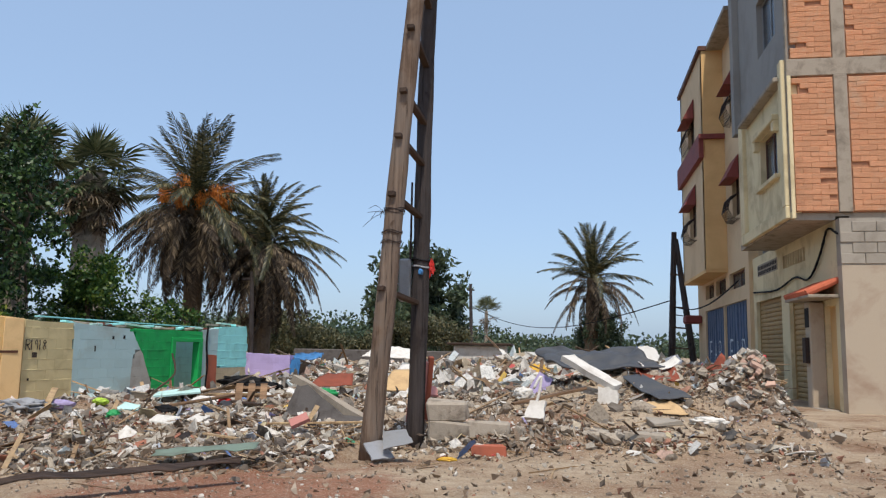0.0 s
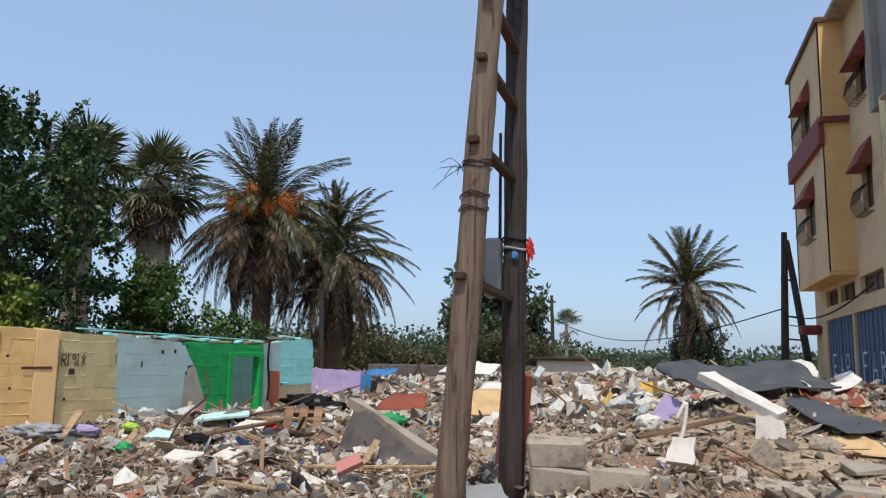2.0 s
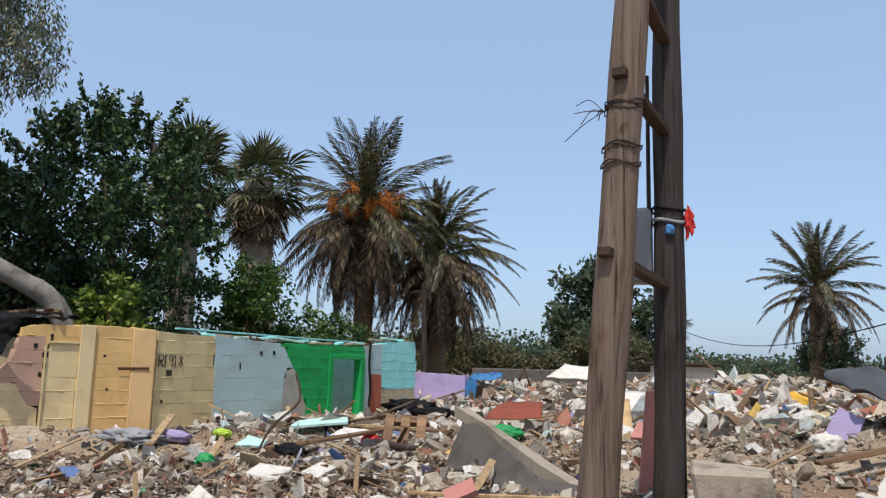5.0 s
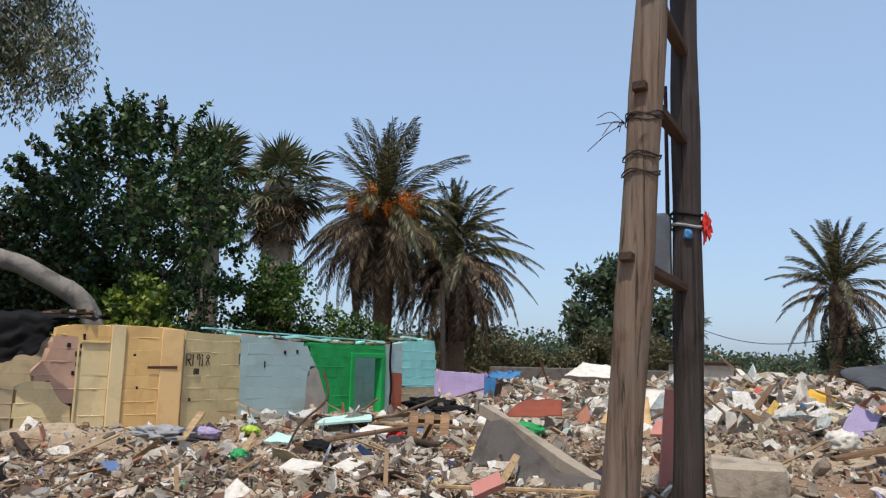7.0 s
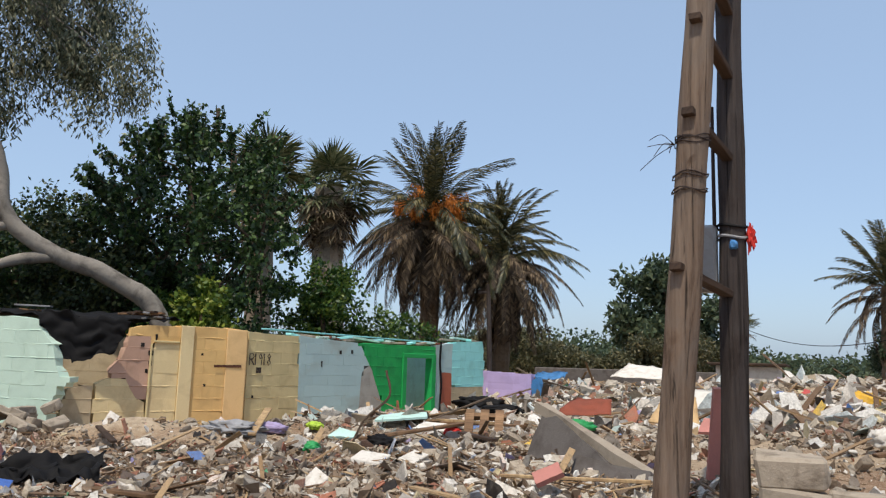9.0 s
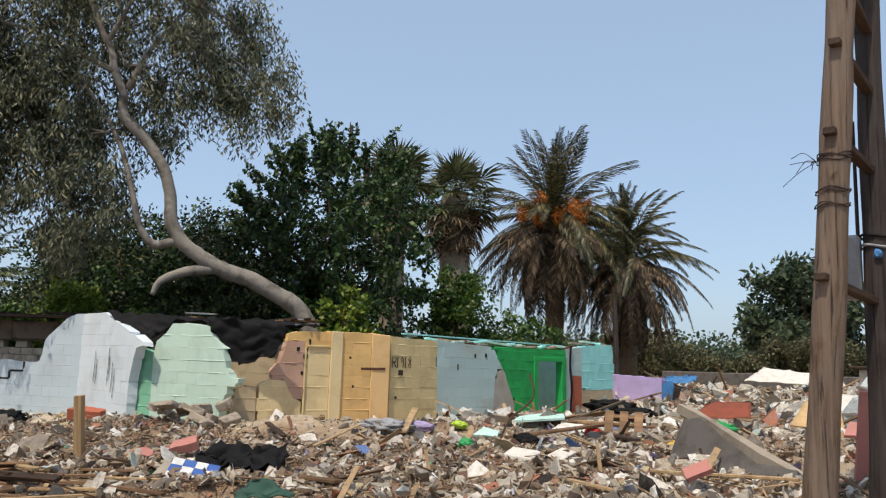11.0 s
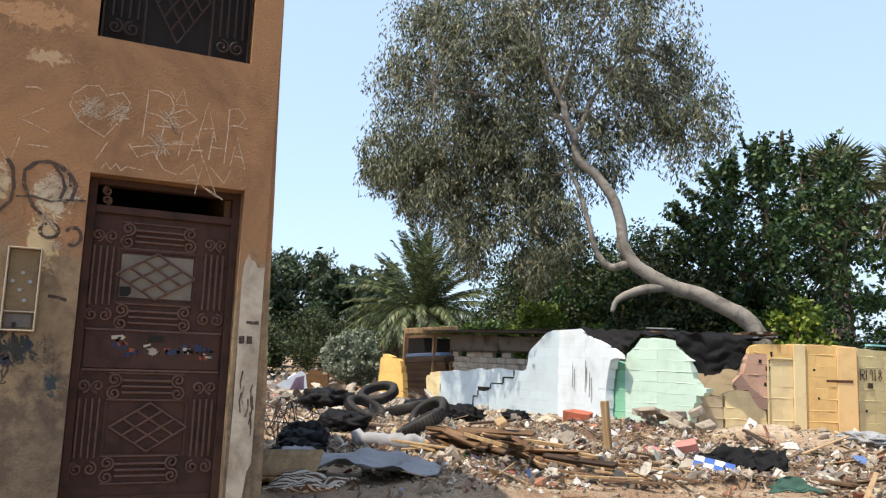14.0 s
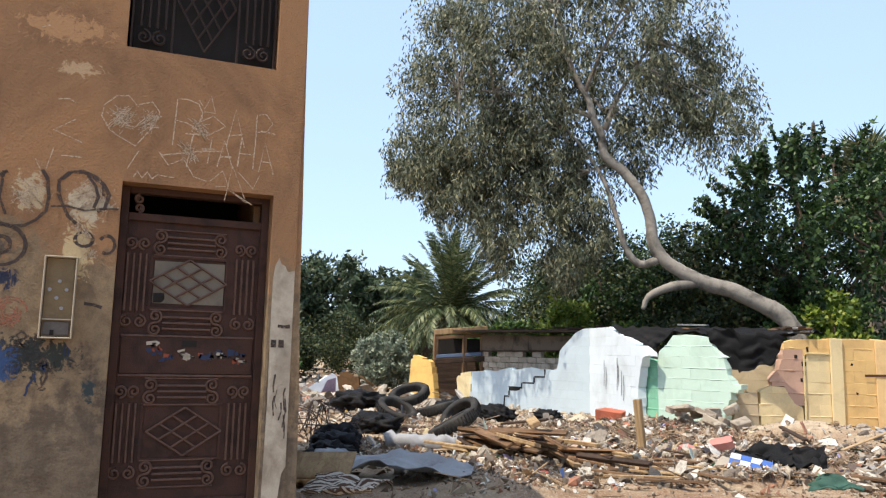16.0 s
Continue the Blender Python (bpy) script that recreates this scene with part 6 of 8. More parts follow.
for za, zb, ztop, zlow in ((1.27, 1.64, 1.705, 1.205), (0.33, 0.69, 0.765, 0.265)):
    for base in (1.72, 2.4):
        for dy in (-0.056, -0.019, 0.019, 0.056):
            rod(iron_door, "bar", M["ironwork"], [(base + dy, za), (base + dy, zb)], IW, 0.0085)
        for fl in (1, -1):
            rod(iron_door, "scroll", M["ironwork"], spiral(base + fl * 0.04, ztop, 0.04, 1.5, -fl, -90), IW, 0.0085)
            rod(iron_door, "scroll", M["ironwork"], spiral(base + fl * 0.04, zlow, 0.04, 1.5, -fl, 90), IW, 0.0085)
part("glass_plate", boxed(DX + 0.001, DX + 0.006, 1.83, 2.27, 1.325, 1.6), M["bareplaster"], iron_door, "dusty pale glazed panel")
part("glass_hole", boxed(DX + 0.006, DX + 0.008, 1.835, 1.9, 1.33, 1.39, 0.0, 0.006), M["darkvoid"], iron_door)


def diamond(parent, y0, y1, z0, z1, n=3):
    """A lozenge of crossing bars between the middles of the four sides."""
    c_, a_, b_ = ((y0 + y1) / 2, (z0 + z1) / 2), (y1 - y0) / 2, (z1 - z0) / 2
    for i in range(n + 1):
        u = i / n
        rod(parent, "lattice_bar", M["ironwork"], [(c_[0] - a_ * (1 - u), c_[1] + b_ * u), (c_[0] + a_ * u, c_[1] - b_ * (1 - u))], IW + 0.002, 0.0075)
        rod(parent, "lattice_bar", M["ironwork"], [(c_[0] - a_ * (1 - u), c_[1] - b_ * u), (c_[0] + a_ * u, c_[1] + b_ * (1 - u))], IW + 0.006, 0.0075)


diamond(iron_door, 1.805, 2.285, 1.318, 1.615)
diamond(iron_door, 1.846, 2.304, 0.365, 0.665)
for y0, y1, z0, z1 in ((1.805, 1.82, 1.3, 1.62), (2.275, 2.29, 1.3, 1.62), (1.805, 2.29, 1.62, 1.635), (1.805, 2.29, 1.285, 1.3), (1.81, 1.825, 0.35, 0.68), (2.29, 2.305, 0.35, 0.68), (1.81, 2.305, 0.675, 0.69), (1.81, 2.305, 0.335, 0.35)):
    part("panel_mould", boxed(DX, DX + 0.014, y0, y1, z0, z1), M["irondoor"], iron_door)
for fl in (1, -1):
    rod(iron_door, "scroll", M["ironwork"], spiral(1.71, 1.965 + fl * 0.03, 0.03, 1.4, 1, 90 * fl), DX)
part("bottom_plate", boxed(DX, DX + 0.014, 1.66, 2.48, -0.02, 0.1, 0.004), M["irondoor"], iron_door)
part("doorstep", boxed(HX - 0.3, HX + 0.1, 1.58, 2.56, -0.3, -0.03, 0.02), M["mortar"], door_house)
for i in range(46):       # daubs of paint on the middle plate
    yy, zz = random.choice(((1.86, 1.03), (1.92, 0.985), (2.08, 0.985), (2.2, 1.0), (2.36, 1.0), (2.3, 1.01), (2.4, 0.96)))
    yy, zz = yy + random.gauss(0, 0.035), zz + random.gauss(0, 0.014)
    tone = "patch" if abs(yy - 2.08) < 0.05 or (i % 9 == 0) else ("bluespray", "bluespray", "spray", "rust")[i % 4]
    stroke(iron_door, "daub", M[tone], [(yy, zz), (yy + random.uniform(-0.03, 0.03), zz + random.uniform(-0.012, 0.012)), (yy + random.uniform(-0.04, 0.04), zz + random.uniform(-0.012, 0.012))], random.uniform(0.012, 0.034), DX + 0.0128 + 0.0001 * i)


def grille(parent, y0, y1, z0, z1, x):
    """A window grille: side scroll bars and a diamond lattice."""
    w = new("window_grille")
    w.parent = parent
    for a, b in (((y0, z0), (y1, z0)), ((y0, z1), (y1, z1)), ((y0, z0), (y0, z1)), ((y1, z0), (y1, z1)), ((y0 + 0.25, z0), (y0 + 0.25, z1)), ((y1 - 0.25, z0), (y1 - 0.25, z1))):
        rod(w, "frame_bar", M["iron"], [a, b], x, 0.009)
    for base in (y0 + 0.125, y1 - 0.125):
        for dy in (-0.07, -0.02, 0.03, 0.08):
            rod(w, "bar", M["iron"], [(base + dy, z0 + 0.16), (base + dy, z1 - 0.16)], x)
        for zz, d in ((z0 + 0.09, 1), (z1 - 0.09, -1)):
            for fl in (1, -1):
                rod(w, "scroll", M["iron"], spiral(base + fl * 0.05, zz, 0.05, 1.5, fl, 90 * d), x)
    lattice(w, M["iron"], x, y0 + 0.27, y1 - 0.27, z0 + 0.05, z1 - 0.05, 4)
    # near-black pane: the unlit room's darkness is put into its colour
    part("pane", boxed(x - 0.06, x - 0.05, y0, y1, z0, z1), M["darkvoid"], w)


grille(door_house, 1.58, 2.5, 2.96, 3.73, HX - 0.06)
grille(door_house, -0.38, 0.78, 3.0, 3.73, HX - 0.06)
part("wooden_door", boxed(HX - 0.12, HX - 0.08, -0.6, 0.79, -0.3, 2.76, 0.004), M["rust"], door_house, "faded red-brown metal door")
part("door_trim", boxed(HX - 0.03, HX + 0.012, 0.74, 0.82, -0.3, 2.76, 0.004), M["brownframe"], door_house)
lime = bmesh.new()
ring_ = [(2.556, 0.02), (2.56, 0.3), (2.565, 0.7), (2.56, 1.1), (2.562, 1.5), (2.575, 1.6), (2.6, 1.65), (2.615, 1.61), (2.64, 1.6), (2.66, 1.56), (2.706, 1.57), (2.706, 1.1), (2.706, 0.6), (2.706, 0.3), (2.68, 0.25), (2.66, 0.08), (2.6, 0.05)]
lime.faces.new([lime.verts.new((HX + 0.003, y, z)) for y, z in ring_])
bmesh.ops.triangulate(lime, faces=lime.faces[:])
part("lime_patch", lime, M["patch"], door_house, "flaking white lime on the jamb")
bell = thing("meter_box", "pale plastic meter box with an open glazed front", "meter box", (HX, 0, 0))
part("back", boxed(0, 0.02, 1.22, 1.38, 1.09, 1.56, 0.004), M["meter_back"], bell)
for y0, y1, z0, z1 in ((1.21, 1.219, 1.08, 1.57), (1.381, 1.39, 1.08, 1.57), (1.219, 1.381, 1.561, 1.57), (1.219, 1.381, 1.08, 1.089)):
    part("rim", boxed(0, 0.055, y0, y1, z0, z1, 0.003), M["meter_rim"], bell)
part("shelf", boxed(0.02, 0.04, 1.219, 1.381, 1.19, 1.197), M["meter_rim"], bell)
part("lower_plate", boxed(0.02, 0.028, 1.23, 1.37, 1.1, 1.18, 0.003), M["slab_grey"], bell, "grey lower plate with a lock")
part("lock", boxed(0.028, 0.036, 1.27, 1.29, 1.1, 1.13), M["darkvoid"], bell)
for y0, z0 in ((1.3, 1.42), (1.25, 1.37), (1.34, 1.37), (1.29, 1.32), (1.32, 1.26)):
    bm = bmesh.new()
    tube(bm, [(0.02, y0, z0), (0.032, y0, z0)], 0.011, 8)
    part("screw", bm, M["sheet"], bell)
SX = HX + 0.005
CHALK = (
    [(1.877, 2.335), (1.891, 2.643), (1.95, 2.65), (2.023, 2.628), (2.05, 2.57), (2.03, 2.5)], [(1.885, 2.5), (1.96, 2.49), (2.06, 2.44)], [(1.95, 2.42), (2.1, 2.43), (2.2, 2.5), (2.12, 2.56), (2.02, 2.5)],
    [(2.211, 2.366), (2.262, 2.624), (2.328, 2.373)], [(2.225, 2.44), (2.315, 2.46)], [(2.4, 2.4), (2.4, 2.605), (2.46, 2.62), (2.509, 2.561), (2.47, 2.5), (2.41, 2.49)], [(2.43, 2.5), (2.53, 2.49)],
    [(1.814, 2.26), (1.95, 2.29), (2.08, 2.32), (2.2, 2.33)], [(1.97, 2.2), (2.0, 2.42)], [(2.1, 2.24), (2.12, 2.42)], [(2.06, 2.33), (2.14, 2.34)], [(2.16, 2.22), (2.2, 2.4), (2.26, 2.22)], [(2.17, 2.29), (2.25, 2.3)],
    [(2.29, 2.24), (2.31, 2.44)], [(2.39, 2.22), (2.4, 2.44)], [(2.3, 2.33), (2.4, 2.33)], [(2.43, 2.22), (2.464, 2.42), (2.53, 2.2)], [(2.445, 2.29), (2.51, 2.29)],
    [(1.8, 2.28), (1.86, 2.2), (1.95, 2.25), (2.02, 2.14), (2.1, 2.12)], [(2.12, 2.12), (2.2, 2.2), (2.24, 2.1), (2.16, 2.09)], [(2.22, 2.0), (2.26, 2.24), (2.36, 2.0), (2.24, 2.08), (2.4, 1.99)], [(2.3, 2.2), (2.4, 2.1), (2.44, 2.2)],
    [(2.02, 2.66), (2.06, 2.6), (2.1, 2.69), (2.13, 2.58), (2.06, 2.58)], [(1.66, 2.1), (1.68, 2.14), (1.71, 2.1), (1.74, 2.14), (1.77, 2.1), (1.8, 2.13), (1.9, 2.12)],
    [(1.658, 2.555), (1.6, 2.62), (1.53, 2.61), (1.46, 2.54), (1.45, 2.47), (1.5, 2.39), (1.54, 2.36)], [(1.54, 2.36), (1.656, 2.3), (1.7, 2.36), (1.76, 2.45), (1.788, 2.537), (1.74, 2.6), (1.66, 2.57)],
    [(1.309, 2.425), (1.19, 2.344), (1.352, 2.283)], [(1.2, 2.23), (1.17, 2.1), (1.1, 2.16), (1.14, 2.09)], [(1.245, 2.19), (1.36, 2.19)], [(1.2, 2.54), (1.26, 2.55), (1.3, 2.53)], [(1.07, 2.98), (1.12, 3.0)], [(1.68, 2.27), (1.62, 2.15)])
for i, pts_ in enumerate(CHALK):
    stroke(door_house, "chalk_line", M["chalk"], pts_, 0.0075, SX + 0.0001 * i)
for i in range(26):        # rubbed and scribbled over with thin chalk
    cy_, cz_, r_ = ((1.58, 2.46, 0.1), (1.72, 2.46, 0.09), (1.56, 2.48, 0.09), (2.04, 2.46, 0.09), (1.98, 2.3, 0.1), (1.1, 1.95, 0.09), (1.42, 1.93, 0.1), (1.4, 2.0, 0.09), (1.46, 1.97, 0.07), (1.06, 1.9, 0.08), (1.4, 1.74, 0.09), (1.46, 1.6, 0.05))[i % 12]
    stroke(door_house, "chalk_scribble", M["chalk"], [(cy_ + r_ * math.sin(j * 2.4 + i) * random.uniform(0.5, 1), cz_ + r_ * math.cos(j * 2.1 + 2 * i) * random.uniform(0.5, 1)) for j in range(11)], 0.0055, SX + 0.0002 * i)
SPRAY = (([(0.93, 2.03), (0.97, 2.06)], 0.02), ([(1.15, 2.09), (1.182, 2.04), (1.2, 1.92), (1.19, 1.84), (1.14, 1.78), (1.08, 1.74), (1.0, 1.733), (0.93, 1.76)], 0.022), ([(0.95, 2.06), (0.94, 1.9), (0.98, 1.8)], 0.016),
         ([(1.3, 2.09), (1.246, 2.033), (1.25, 1.95), (1.273, 1.895), (1.31, 1.82), (1.36, 1.775)], 0.022), ([(1.25, 2.03), (1.31, 2.09), (1.38, 2.1), (1.45, 2.07), (1.5, 2.03), (1.53, 1.97), (1.51, 1.88), (1.47, 1.86)], 0.024),
         ([(1.4, 2.08), (1.45, 2.02), (1.47, 1.95), (1.45, 1.88)], 0.018), ([(1.215, 1.87), (1.3, 1.88), (1.4, 1.86), (1.5, 1.88), (1.59, 1.885)], 0.012), ([(1.43, 2.07), (1.49, 2.03), (1.5, 1.96)], 0.014))
for i, (pts_, w_) in enumerate(SPRAY):
    stroke(door_house, "spray_line", M["spray"], pts_, w_, SX + 0.006 + 0.0002 * i)
stroke(door_house, "spray_ring", M["spray"], arc(0.97, 1.62, 0.13, 0.12, 0, 360, 22), 0.022, SX)
stroke(door_house, "spray_ring", M["spray"], arc(0.97, 1.62, 0.05, 0.05, 0, 360), 0.022, SX)
stroke(door_house, "spray_ring", M["spray"], arc(1.41, 1.685, 0.05, 0.045, 0, 360), 0.02, SX)
stroke(door_house, "spray_ring", M["spray"], arc(1.54, 1.66, 0.045, 0.055, 150, -120), 0.02, SX)
for i in range(5):
    stroke(door_house, "red_scribble", M["redspray"], arc(1.05, 1.23, 0.09 - 0.016 * i, 0.085 - 0.015 * i, 40 * i, 40 * i + 290), 0.009, SX + 0.0004 * i)
for i in range(16):
    yy, zz = random.uniform(0.86, 1.42), random.uniform(0.84, 1.12)
    pts_ = [(yy, zz)]
    for j in range(5):
        pts_.append((pts_[-1][0] + random.uniform(-0.03, 0.03), pts_[-1][1] + random.uniform(-0.05, 0.05)))
    stroke(door_house, "dark_daub", M["spray" if i % 3 else "bluespray"], pts_, random.uniform(0.006, 0.016), SX + 0.0002 * i)
for i in range(5):
    yy, zz = random.uniform(0.85, 1.06), random.uniform(1.32, 1.52)
    stroke(door_house, "dark_daub", M["bluespray"], [(yy, zz), (yy + random.uniform(-0.04, 0.04), zz + random.uniform(-0.04, 0.04)), (yy + random.uniform(-0.05, 0.05), zz + random.uniform(-0.05, 0.05))], random.uniform(0.006, 0.016), SX + 0.0002 * i)
for i in range(9):
    yy, zz = 2.6 + random.uniform(0, 0.09), random.uniform(0.62, 0.98)
    stroke(door_house, "dark_drip", M["spray"], [(yy, zz), (yy + random.uniform(-0.012, 0.012), zz - random.uniform(0.03, 0.08)), (yy + random.uniform(-0.012, 0.012), zz - random.uniform(0.1, 0.16))], random.uniform(0.004, 0.01), SX + 0.001 + 0.0002 * i)
stroke(door_house, "dark_mark", M["spray"], [(2.61, 1.2), (2.65, 1.195), (2.69, 1.2)], 0.024, SX + 0.001)
stroke(door_house, "dark_mark", M["spray"], [(1.44, 1.295), (1.49, 1.29), (1.54, 1.275)], 0.022, SX + 0.001)
for yy in (2.57, 2.62):
    part("painted_bar", boxed(SX, SX + 0.002, yy, yy + 0.035, 1.06, 1.11), M["spray"], door_house)

# writing on the olive wall and drips on the white one
sign = thing("graffiti", "black sprayed letters on the olive wall", "graffiti", pose(*row_at(0.5, -BT / 2 - 0.018), 0, 0, 0, math.degrees(math.atan2(wdir.y, wdir.x)) - 90), kind="structure")
word(sign, "R1918", M["spray"], -0.2, 0.87, 0.2, 0.1, 0.026, 0.0)
part("dark_patch", boxed(-0.001, 0.001, -0.04, 0.08, 0.73, 0.83), M["spray"], sign)
drip_at = Vector((P_I[0] - P_R[0], P_I[1] - P_R[1], 0)).normalized()
drips = thing("paint_drips", "dark tar drips on the white wall", "stain", pose(P_R[0], P_R[1], 0, rz=math.degrees(math.atan2(drip_at.y, drip_at.x)) - 90), kind="structure")
for s_, z1_, z0_ in ((0.85, 1.0, 0.45), (0.95, 0.85, 0.4), (1.5, 1.05, 0.4), (1.55, 0.9, 0.5), (1.7, 0.8, 0.3), (1.8, 0.7, 0.2)):
    stroke(drips, "drip", M["spray"], [(s_, z1_), (s_ + 0.01, (z1_ + z0_) / 2), (s_ - 0.01, z0_)], 0.025, BT / 2 + 0.016)

# holes, a pilaster and smears on the painted row
kdir = Vector((P_C[0] - P_K[0], P_C[1] - P_K[1], 0)).normalized()
marks = thing("wall_marks", "small dark holes and smears in the painted wall", "stain", pose(P_K[0], P_K[1], 0, rz=math.degrees(math.atan2(kdir.y, kdir.x))), kind="structure")
for s_, z_, w_, h_ in ((0.62, 1.12, 0.05, 0.06), (0.75, 0.98, 0.07, 0.08), (0.76, 0.82, 0.05, 0.07), (0.72, 0.7, 0.04, 0.06), (1.62, 1.0, 0.035, 0.04), (1.7, 0.5, 0.035, 0.04), (2.15, 0.52, 0.03, 0.03), (2.34, 0.72, 0.06, 0.12), (0.84, 1.22, 0.03, 0.1)):
    # flat near-black plate on the face paints the shade of a hole
    part("hole", boxed(s_, s_ + w_, -BT / 2 - 0.006, -BT / 2 - 0.003, z_, z_ + h_, 0.0, 0.008), M["darkvoid"], marks)
part("pilaster", boxed(1.25, 1.47, -BT / 2 - 0.045, -BT / 2 - 0.002, -0.8, 1.48, 0.008, 0.004), M["cream_blk"], marks, "cream painted pilaster")
part("pilaster", boxed(2.06, 2.43, -BT / 2 - 0.024, -BT / 2 - 0.002, -0.8, 1.46, 0.008, 0.004), M["paleorange"], marks, "pale orange pilaster")
part("niche_edge", boxed(0.77, 0.8, -BT / 2 - 0.03, -BT / 2 - 0.002, -0.8, 1.16, 0.006, 0.003), M["olive"], marks)
part("niche_edge", boxed(0.82, 1.24, -BT / 2 - 0.03, -BT / 2 - 0.002, 1.19, 1.22, 0.006, 0.003), M["olive"], marks)
part("smear", boxed(1.85, 2.34, -BT / 2 - 0.034, -BT / 2 - 0.031, 0.82, 0.86, 0.0, 0.006), M["brownframe"], marks)
marks2 = thing("wall_marks", "small dark holes in the grey-blue wall", "stain", pose(P_C[0], P_C[1], 0, rz=math.degrees(math.atan2(wdir.y, wdir.x))), kind="structure")
for s_, z_, w_, h_ in ((2.6, 1.12, 0.06, 0.07), (2.95, 1.14, 0.05, 0.07), (2.1, 0.85, 0.03, 0.12), (0.4, 0.3, 0.04, 0.04)):
    # hole depth is only a near-black plate, shade by colour
    part("hole", boxed(s_, s_ + w_, -BT / 2 - 0.008, -BT / 2 - 0.004, z_, z_ + h_, 0.0, 0.006), M["darkvoid"], marks2)
for a, b, c_, e in ((4.64, 4.78, -0.8, 1.1), (5.72, 5.88, -0.8, 1.1), (4.64, 5.88, 1.102, 1.2)):
    part("door_surround", boxed(a, b, -BT / 2 - 0.03, BT / 2, c_, e, 0.008), M["green"], marks2, "green painted door surround")


# a stepped crack through the pale blue wall
adir = Vector((P_R[0] - P_A[0], P_R[1] - P_A[1], 0)).normalized()
crack = thing("wall_crack", "dark stepped crack and hole in the pale blue wall", "crack", pose(P_A[0], P_A[1], 0, rz=math.degrees(math.atan2(adir.y, adir.x))), kind="structure")
for s0_, s1_, z0_, z1_ in ((1.78, 1.81, -0.25, 0.05), (1.79, 1.95, 0.052, 0.085), (1.93, 1.97, 0.087, 0.2), (1.95, 2.34, 0.202, 0.31), (2.35, 2.39, 0.27, 0.4), (2.39, 2.76, 0.4, 0.43), (2.74, 2.78, 0.432, 0.55), (2.77, 3.1, 0.552, 0.58), (3.08, 3.11, 0.582, 0.74)):
    # the crack's shade is painted with near-black plates on the face
    part("crack_step", boxed(s0_, s1_, -BT / 2 - 0.006, -BT / 2 - 0.003, z0_, z1_, 0.0, 0.01), M["darkvoid"], crack)


# ---- poles: rungs, box, ties ----
def board(parent, name, mat, a, b, w, t, label="", turn=0.0):
    """A board from a to b, w wide and t thick."""
    a, b = Vector(a), Vector(b)
    d = b - a
    q = d.to_track_quat('X', 'Z').to_matrix().to_4x4()
    bm = boxed(0, d.length, -w / 2, w / 2, -t / 2, t / 2, min(w, t) * 0.12, min(w, t) * 0.06)
    return part(name, bm, mat, parent, label, at=Matrix.Translation(a) @ q @ pose(0, 0, 0, turn))


inv1, inv2 = -Vector(P1), -Vector(P2)
for z in (1.53, 2.42, 2.98, 3.42, 4.05, 4.7):
    a, b = at_pole(z + 0.03, P1, H1), at_pole(z - 0.05, P2, H2)
    d = (b - a).normalized()
    board(pole_1, "rung", M["darkwood"], a - d * 0.12 + inv1 + Vector((0, -0.02, 0)), b + d * 0.02 + inv1, 0.07, 0.045, "wooden cross rung")
for z, n in ((2.3, 4), (2.1, 2), (2.02, 2)):
    for i in range(n):
        c_ = at_pole(z + random.uniform(-0.02, 0.03), P1, H1) + inv1
        bm = bmesh.new()
        tube(bm, [c_ + Vector((0.1 * math.cos(a), 0.1 * math.sin(a), 0.012 * math.sin(3 * a + i))) for a in [k * math.tau / 16 for k in range(17)]], 0.004, 4)
        part("wire_tie", bm, M["iron"], pole_1)
for i in range(7):
    c_ = at_pole(2.3, P1, H1) + inv1 + Vector((-0.1, -0.02, 0))
    bm = bmesh.new()
    e = Vector((random.uniform(-0.22, -0.02), random.uniform(-0.08, 0.05), random.uniform(-0.14, 0.06)))
    tube(bm, smooth_path([c_, c_ + e * 0.5 + Vector((0, 0, random.uniform(0, 0.06))), c_ + e], 4), 0.0025, 4)
    part("wire_end", bm, M["iron"], pole_1)
c_ = at_pole(1.76, P2, H2) + inv2
bm = boxed(-0.21, -0.085, -0.1, 0.02, -0.26, 0.18, 0.02)
part("cable_box", bm, M["sheet"], pole_2, "grey dented metal box", at=Matrix.Translation(c_))
bm = bmesh.new()
tube(bm, [at_pole(1.8, P2, H2) + inv2 + Vector((-0.1, -0.04, 0)), at_pole(2.75, P2, H2) + inv2 + Vector((-0.115, -0.03, 0))], [0.014, 0.012], 6)
part("conduit", bm, M["iron"], pole_2)
for z, mt in ((1.93, "black"), (1.86, "bluecloth")):
    c_ = at_pole(z, P2, H2) + inv2
    bm = bmesh.new()
    tube(bm, [c_ + Vector((0.093 * math.cos(a), 0.093 * math.sin(a), 0.01 * math.sin(2 * a))) for a in [k * math.tau / 16 for k in range(17)]], 0.009, 5, 0.3)
    part("tie", bm, M[mt], pole_2)


def crumple(bm, r, squash=(1, 1, 0.6), amp=0.35, seed=0, sub=3):
    """A crumpled bag-like body."""
    bmesh.ops.create_icosphere(bm, subdivisions=sub, radius=r)
    for v in bm.verts:
        n_ = noise.noise(v.co * (2.8 / r) + Vector((seed * 3.1, 0, 0))) + 0.8 * noise.noise(v.co * (6.5 / r) + Vector((0, seed * 2.7, 0)))
        v.co = Vector((v.co.x * squash[0], v.co.y * squash[1], v.co.z * squash[2])) * (1 + amp * n_)
    return bm


bm = crumple(bmesh.new(), 0.042, (0.6, 0.6, 1.9), 0.9, 4, 3)
part("cloth_rag", bm, M["redcloth"], pole_2, "torn red cloth", at=Matrix.Translation(at_pole(1.86, P2, H2) + inv2 + Vector((0.115, 0, 0.0))))
bm = crumple(bmesh.new(), 0.035, (0.8, 0.8, 1), 0.5, 7, 2)
